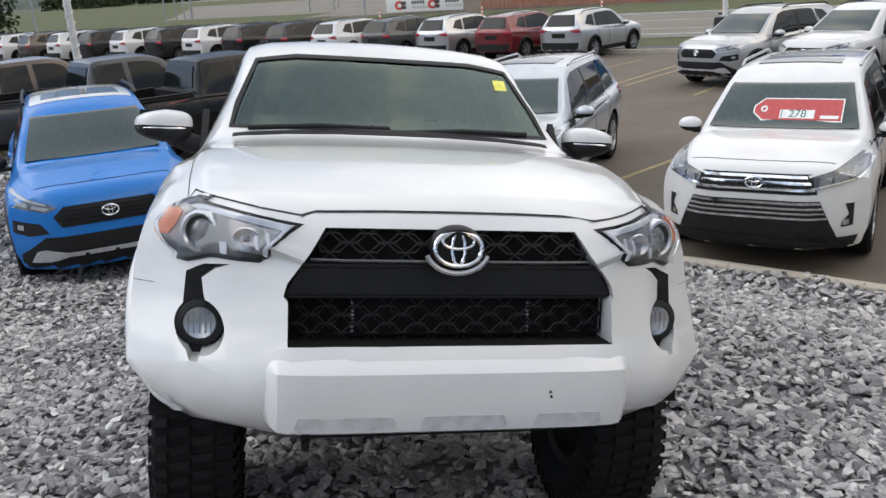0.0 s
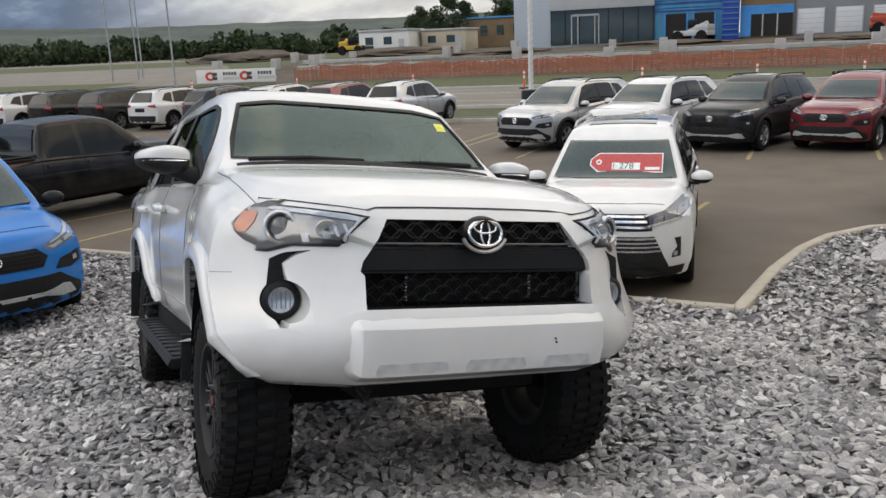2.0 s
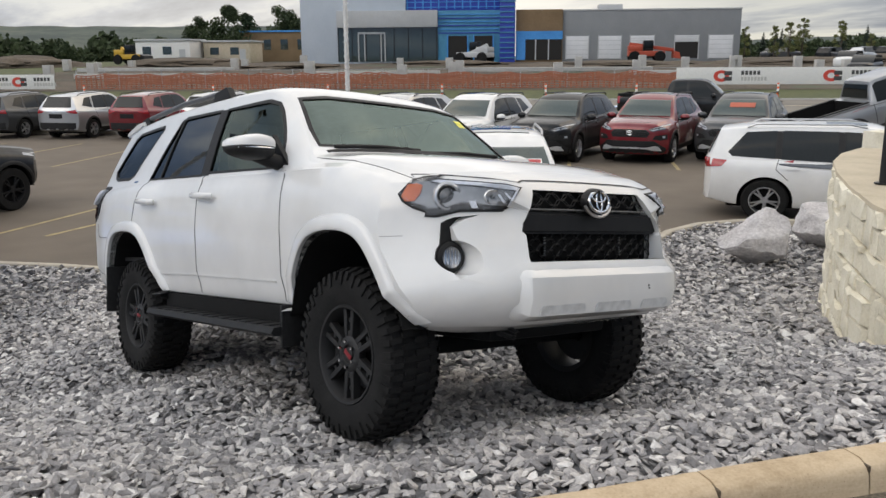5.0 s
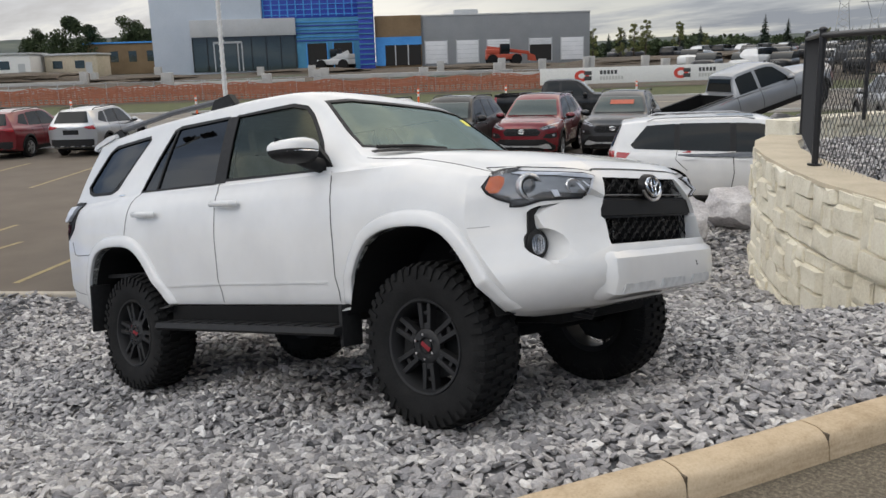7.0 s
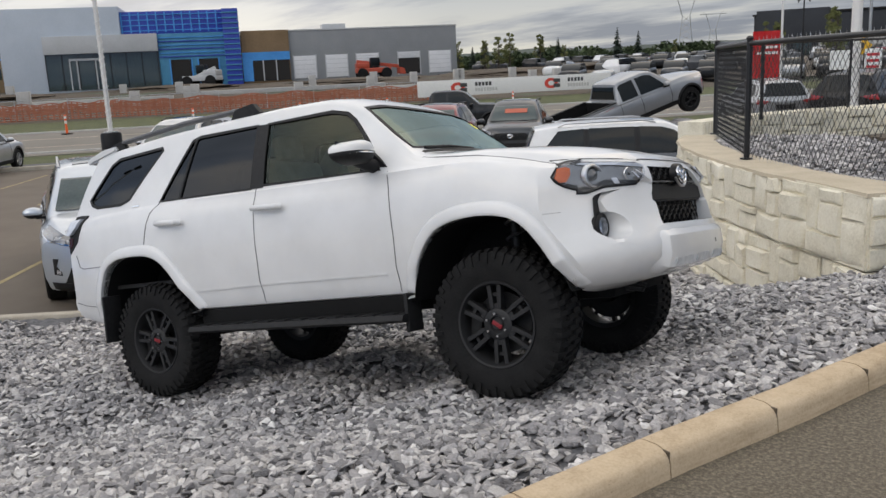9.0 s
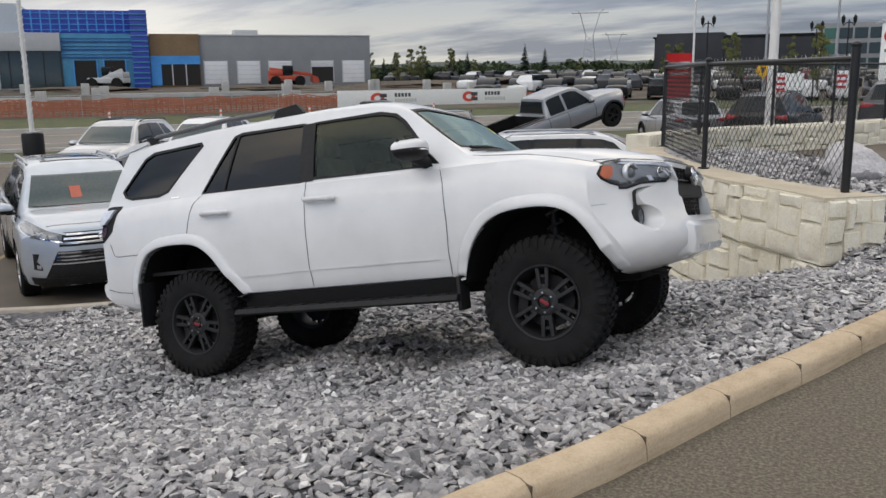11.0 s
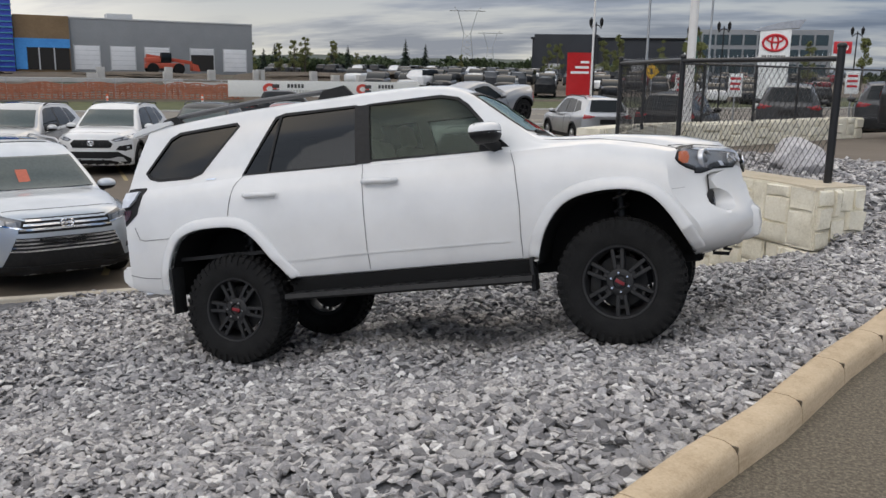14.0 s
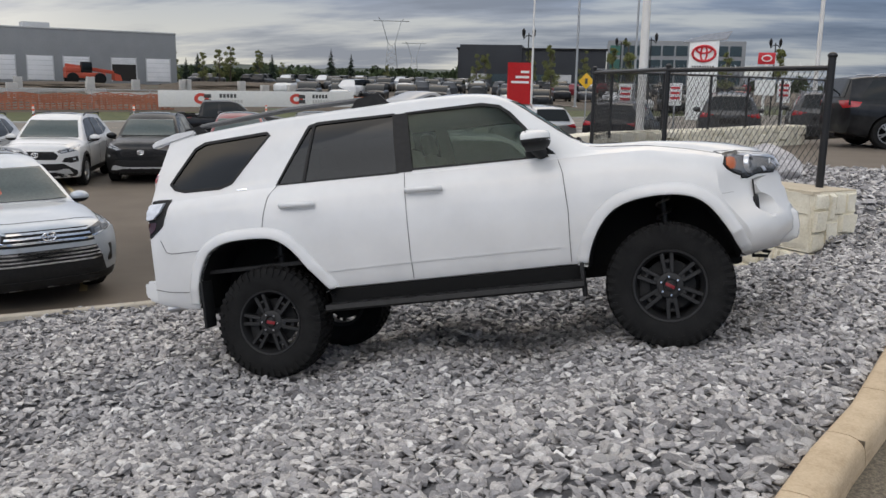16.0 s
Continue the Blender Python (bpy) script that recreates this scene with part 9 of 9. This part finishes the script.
def leaf_cloud(rnd, centre, rad, count, size, V, F):
    for _ in range(count):
        d = Vector((rnd.gauss(0, 1), rnd.gauss(0, 1), rnd.gauss(0, 1))).normalized() * rad * rnd.random() ** 0.45
        p = Vector(centre) + Vector((d.x, d.y, d.z * 0.8))
        q = Euler((rnd.uniform(0, 6.3), rnd.uniform(0, 6.3), rnd.uniform(0, 6.3))).to_matrix()
        s = size * rnd.uniform(0.6, 1.3)
        b = len(V)
        for a in ((-1, -0.6, 0), (0.2, -0.8, 0.2), (1, 0.3, 0), (-0.1, 0.9, 0.2)):
            V.append(tuple(p + q @ (Vector(a) * s)))
        F.append((b, b + 1, b + 2, b + 3))


def mesh_part(name, V, F, mat, parent):
    me = bpy.data.meshes.new(name)
    me.from_pydata(V, [], F)
    me.materials.append(mat)
    ob = new(name, me)
    ob.parent = parent
    return ob


def leafy_tree(p, z, h, seed, mat, label, slim=0.35):
    rnd = random.Random(seed)
    t = thing("tree", label, "tree", Matrix.Translation((p[0], p[1], z)))
    tr = cyl((0, 0, 0), (0.02 * h, 0, h * 0.9), 0.018 * h, 0.005 * h, 8)
    tops = []
    for k in range(20):
        a = rnd.uniform(0, 6.28)
        u = rnd.uniform(0.14, 0.86)
        reach = h * slim * (0.35 + 1.0 * min(u, 0.45)) * (1.15 - u) * rnd.uniform(0.5, 1.25)
        e = Vector((math.cos(a) * reach, math.sin(a) * reach, h * (u + rnd.uniform(0.05, 0.16))))
        tr = cyl((0.02 * h * u, 0, h * u), e, 0.007 * h, 0.002 * h, 5, tr)
        tops.append((e, u))
    part("trunk", tr, BARK, t)
    V, F = [], []
    for e, u in tops:
        leaf_cloud(rnd, e, h * slim * (0.36 if slim < 0.3 else 0.5) * (1.2 - 0.7 * u), 95 if slim < 0.3 else 300, h * (0.013 if slim < 0.3 else 0.019), V, F)
    mesh_part("crown", V, F, mat, t)
    return t


def fir_tree(p, z, h, seed):
    rnd = random.Random(seed)
    t = thing("fir_tree", "dark pointed spruce on the skyline", "tree", Matrix.Translation((p[0], p[1], z)), "spruces on the skyline")
    part("trunk", cyl((0, 0, 0), (0, 0, h), 0.02 * h, 0.004 * h, 6), BARK, t)
    V, F = [], []
    k = 0.08
    while k < 1:
        r = h * 0.27 * (1 - k) ** 0.8 + 0.1
        for i in range(20):
            a = rnd.uniform(0, 6.28)
            rr = r * rnd.uniform(0.6, 1.1)
            z0 = h * (k + rnd.uniform(-0.02, 0.02))
            c, s = math.cos(a), math.sin(a)
            w = rr * 0.28
            b = len(V)
            V += [(0, 0, z0 + rr * 0.15), (c * rr * 0.6 - s * w, s * rr * 0.6 + c * w, z0 - rr * 0.05), (c * rr, s * rr, z0 - rr * 0.22), (c * rr * 0.6 + s * w, s * rr * 0.6 - c * w, z0 - rr * 0.05)]
            F.append((b, b + 1, b + 2, b + 3))
        k += 0.055
    mesh_part("crown", V, F, FIRM, t)


for k, (az, dist, h) in enumerate(((109.2, 210, 8.5), (107.9, 212, 7.5), (113.0, 215, 7.0), (117.6, 205, 6.2), (101.2, 260, 5), (117.6, 170, 5.6), (113.9, 172, 5.4), (118.3, 168, 4.6), (121.5, 200, 5), (119.5, 206, 4.5), (100.0, 255, 4.5))):
    fir_tree((math.cos(radians(az)) * dist, math.sin(radians(az)) * dist - 6), 2.0, h, k)
for k, (az, dist, h) in enumerate(( (96.0, 120, 6), (90.6, 110, 6), (89.2, 60, 4.2), (99.0, 130, 6), (83.5, 120, 6), (80.2, 90, 5), (92.5, 150, 7), (94.2, 64, 3.9), (116.4, 125, 5.6), (115.7, 128, 6.2), (117.4, 135, 5.0), (113.9, 150, 6.2), (119.2, 140, 5.2), (112.4, 160, 4.6), (105.6, 190, 5.0), (99.5, 110, 4.8))):
    leafy_tree((math.cos(radians(az)) * dist, math.sin(radians(az)) * dist - 5), 1.6, h, 40 + k, LEAFLIGHT, "slender young tree in spring leaf", 0.22)
for k, (az, dist, h) in enumerate(((154.5, 150, 9.5), (153.0, 156, 8.5), (150.6, 175, 11), (149.6, 178, 9), (156.2, 165, 8), (197, 60, 6), (199, 64, 6))):
    leafy_tree((math.cos(radians(az)) * dist, math.sin(radians(az)) * dist), 1.5 if dist > 60 else 0.2, h, 70 + k, LEAFDARK, "broad dark leafy tree", 0.45)


def wood(name, az0, az1, dist, depth, h, count, seed, label):
    rnd = random.Random(seed)
    V, F = [], []
    for _ in range(count):
        az = radians(rnd.uniform(az0, az1))
        r = dist + rnd.uniform(0, depth)
        hh = h * rnd.uniform(0.5, 1.1) * (0.7 + 0.5 * noise.noise((az * 30, 0, seed)))
        p = Vector((math.cos(az) * r, math.sin(az) * r, 1.5))
        for _ in range(4):
            leaf_cloud(rnd, p + Vector((rnd.uniform(-2, 2), rnd.uniform(-2, 2), hh * rnd.uniform(0.25, 0.8))), hh * 0.3, 22, hh * 0.10, V, F)
    me = bpy.data.meshes.new(name)
    me.from_pydata(V, [], F)
    me.materials.append(LEAFDARK)
    return tagged(new(name, me), label, "woodland", kind="stuff")


wood("far_wood", 157, 192, 190, 60, 8.5, 330, 5, "dark green belt of woodland beyond the street")
wood("far_bushes", 98, 128, 215, 60, 7.2, 420, 6, "low dark scrub on the skyline")
wood("far_scrub", 74, 100, 210, 60, 5.0, 150, 7, "low dark scrub behind the far buildings")
HILL = grainy("hill_woods", (0.030, 0.044, 0.038), (0.098, 0.110, 0.082), 0.010, 0.95, 0.0, 0.06, mid=(0.050, 0.066, 0.054))


def ridge(name, az0, az1, dist, h, seed, label):
    bm = bmesh.new()
    K, J = 160, 10
    V = []
    for j in range(J):
        f = j / (J - 1)
        row = []
        for k in range(K):
            az = radians(az0 + (az1 - az0) * k / (K - 1))
            r = dist + f * dist * 0.35
            e = min(1, k / 12, (K - 1 - k) / 12)
            z = 1.5 + h * e * f ** 0.8 * (0.88 + 0.16 * noise.noise((k * 0.05, f * 2, seed)) + 0.05 * noise.noise((k * 0.3, f * 6, seed)))
            row.append(bm.verts.new((math.cos(az) * r, math.sin(az) * r, z)))
        V.append(row)
    for A, B in zip(V, V[1:]):
        for i in range(K - 1):
            bm.faces.new((A[i], A[i + 1], B[i + 1], B[i]))
    return tagged(part(name, bm, HILL, None, smooth=60), label, "hill", kind="structure")


ridge("far_ridge", 138, 215, 1500, 78, 2, "long wooded ridge on the horizon")
ridge("far_rise", 92, 134, 420, 12.0, 8, "low green rise on the horizon")


# ---------------------------------------------------------------- loose stones along the tan kerb, one by one
rnd = random.Random(77)
for k in range(300):
    x, y = rnd.uniform(0.75, 2.5), rnd.uniform(-3.3, -1.5)
    ob = new("stone", rnd.choice(STONES)[2])
    ob.parent = gravel_bed
    while not inside((x, y), PAD) or seg_dist(Vector((x, y)), ROAD_KERB)[0] < 0.04:
        x -= 0.15
    ob.matrix_basis = stone_pose(rnd, x, y, 0.050 * rnd.choice((0.8, 1, 1.2, 1.4)))
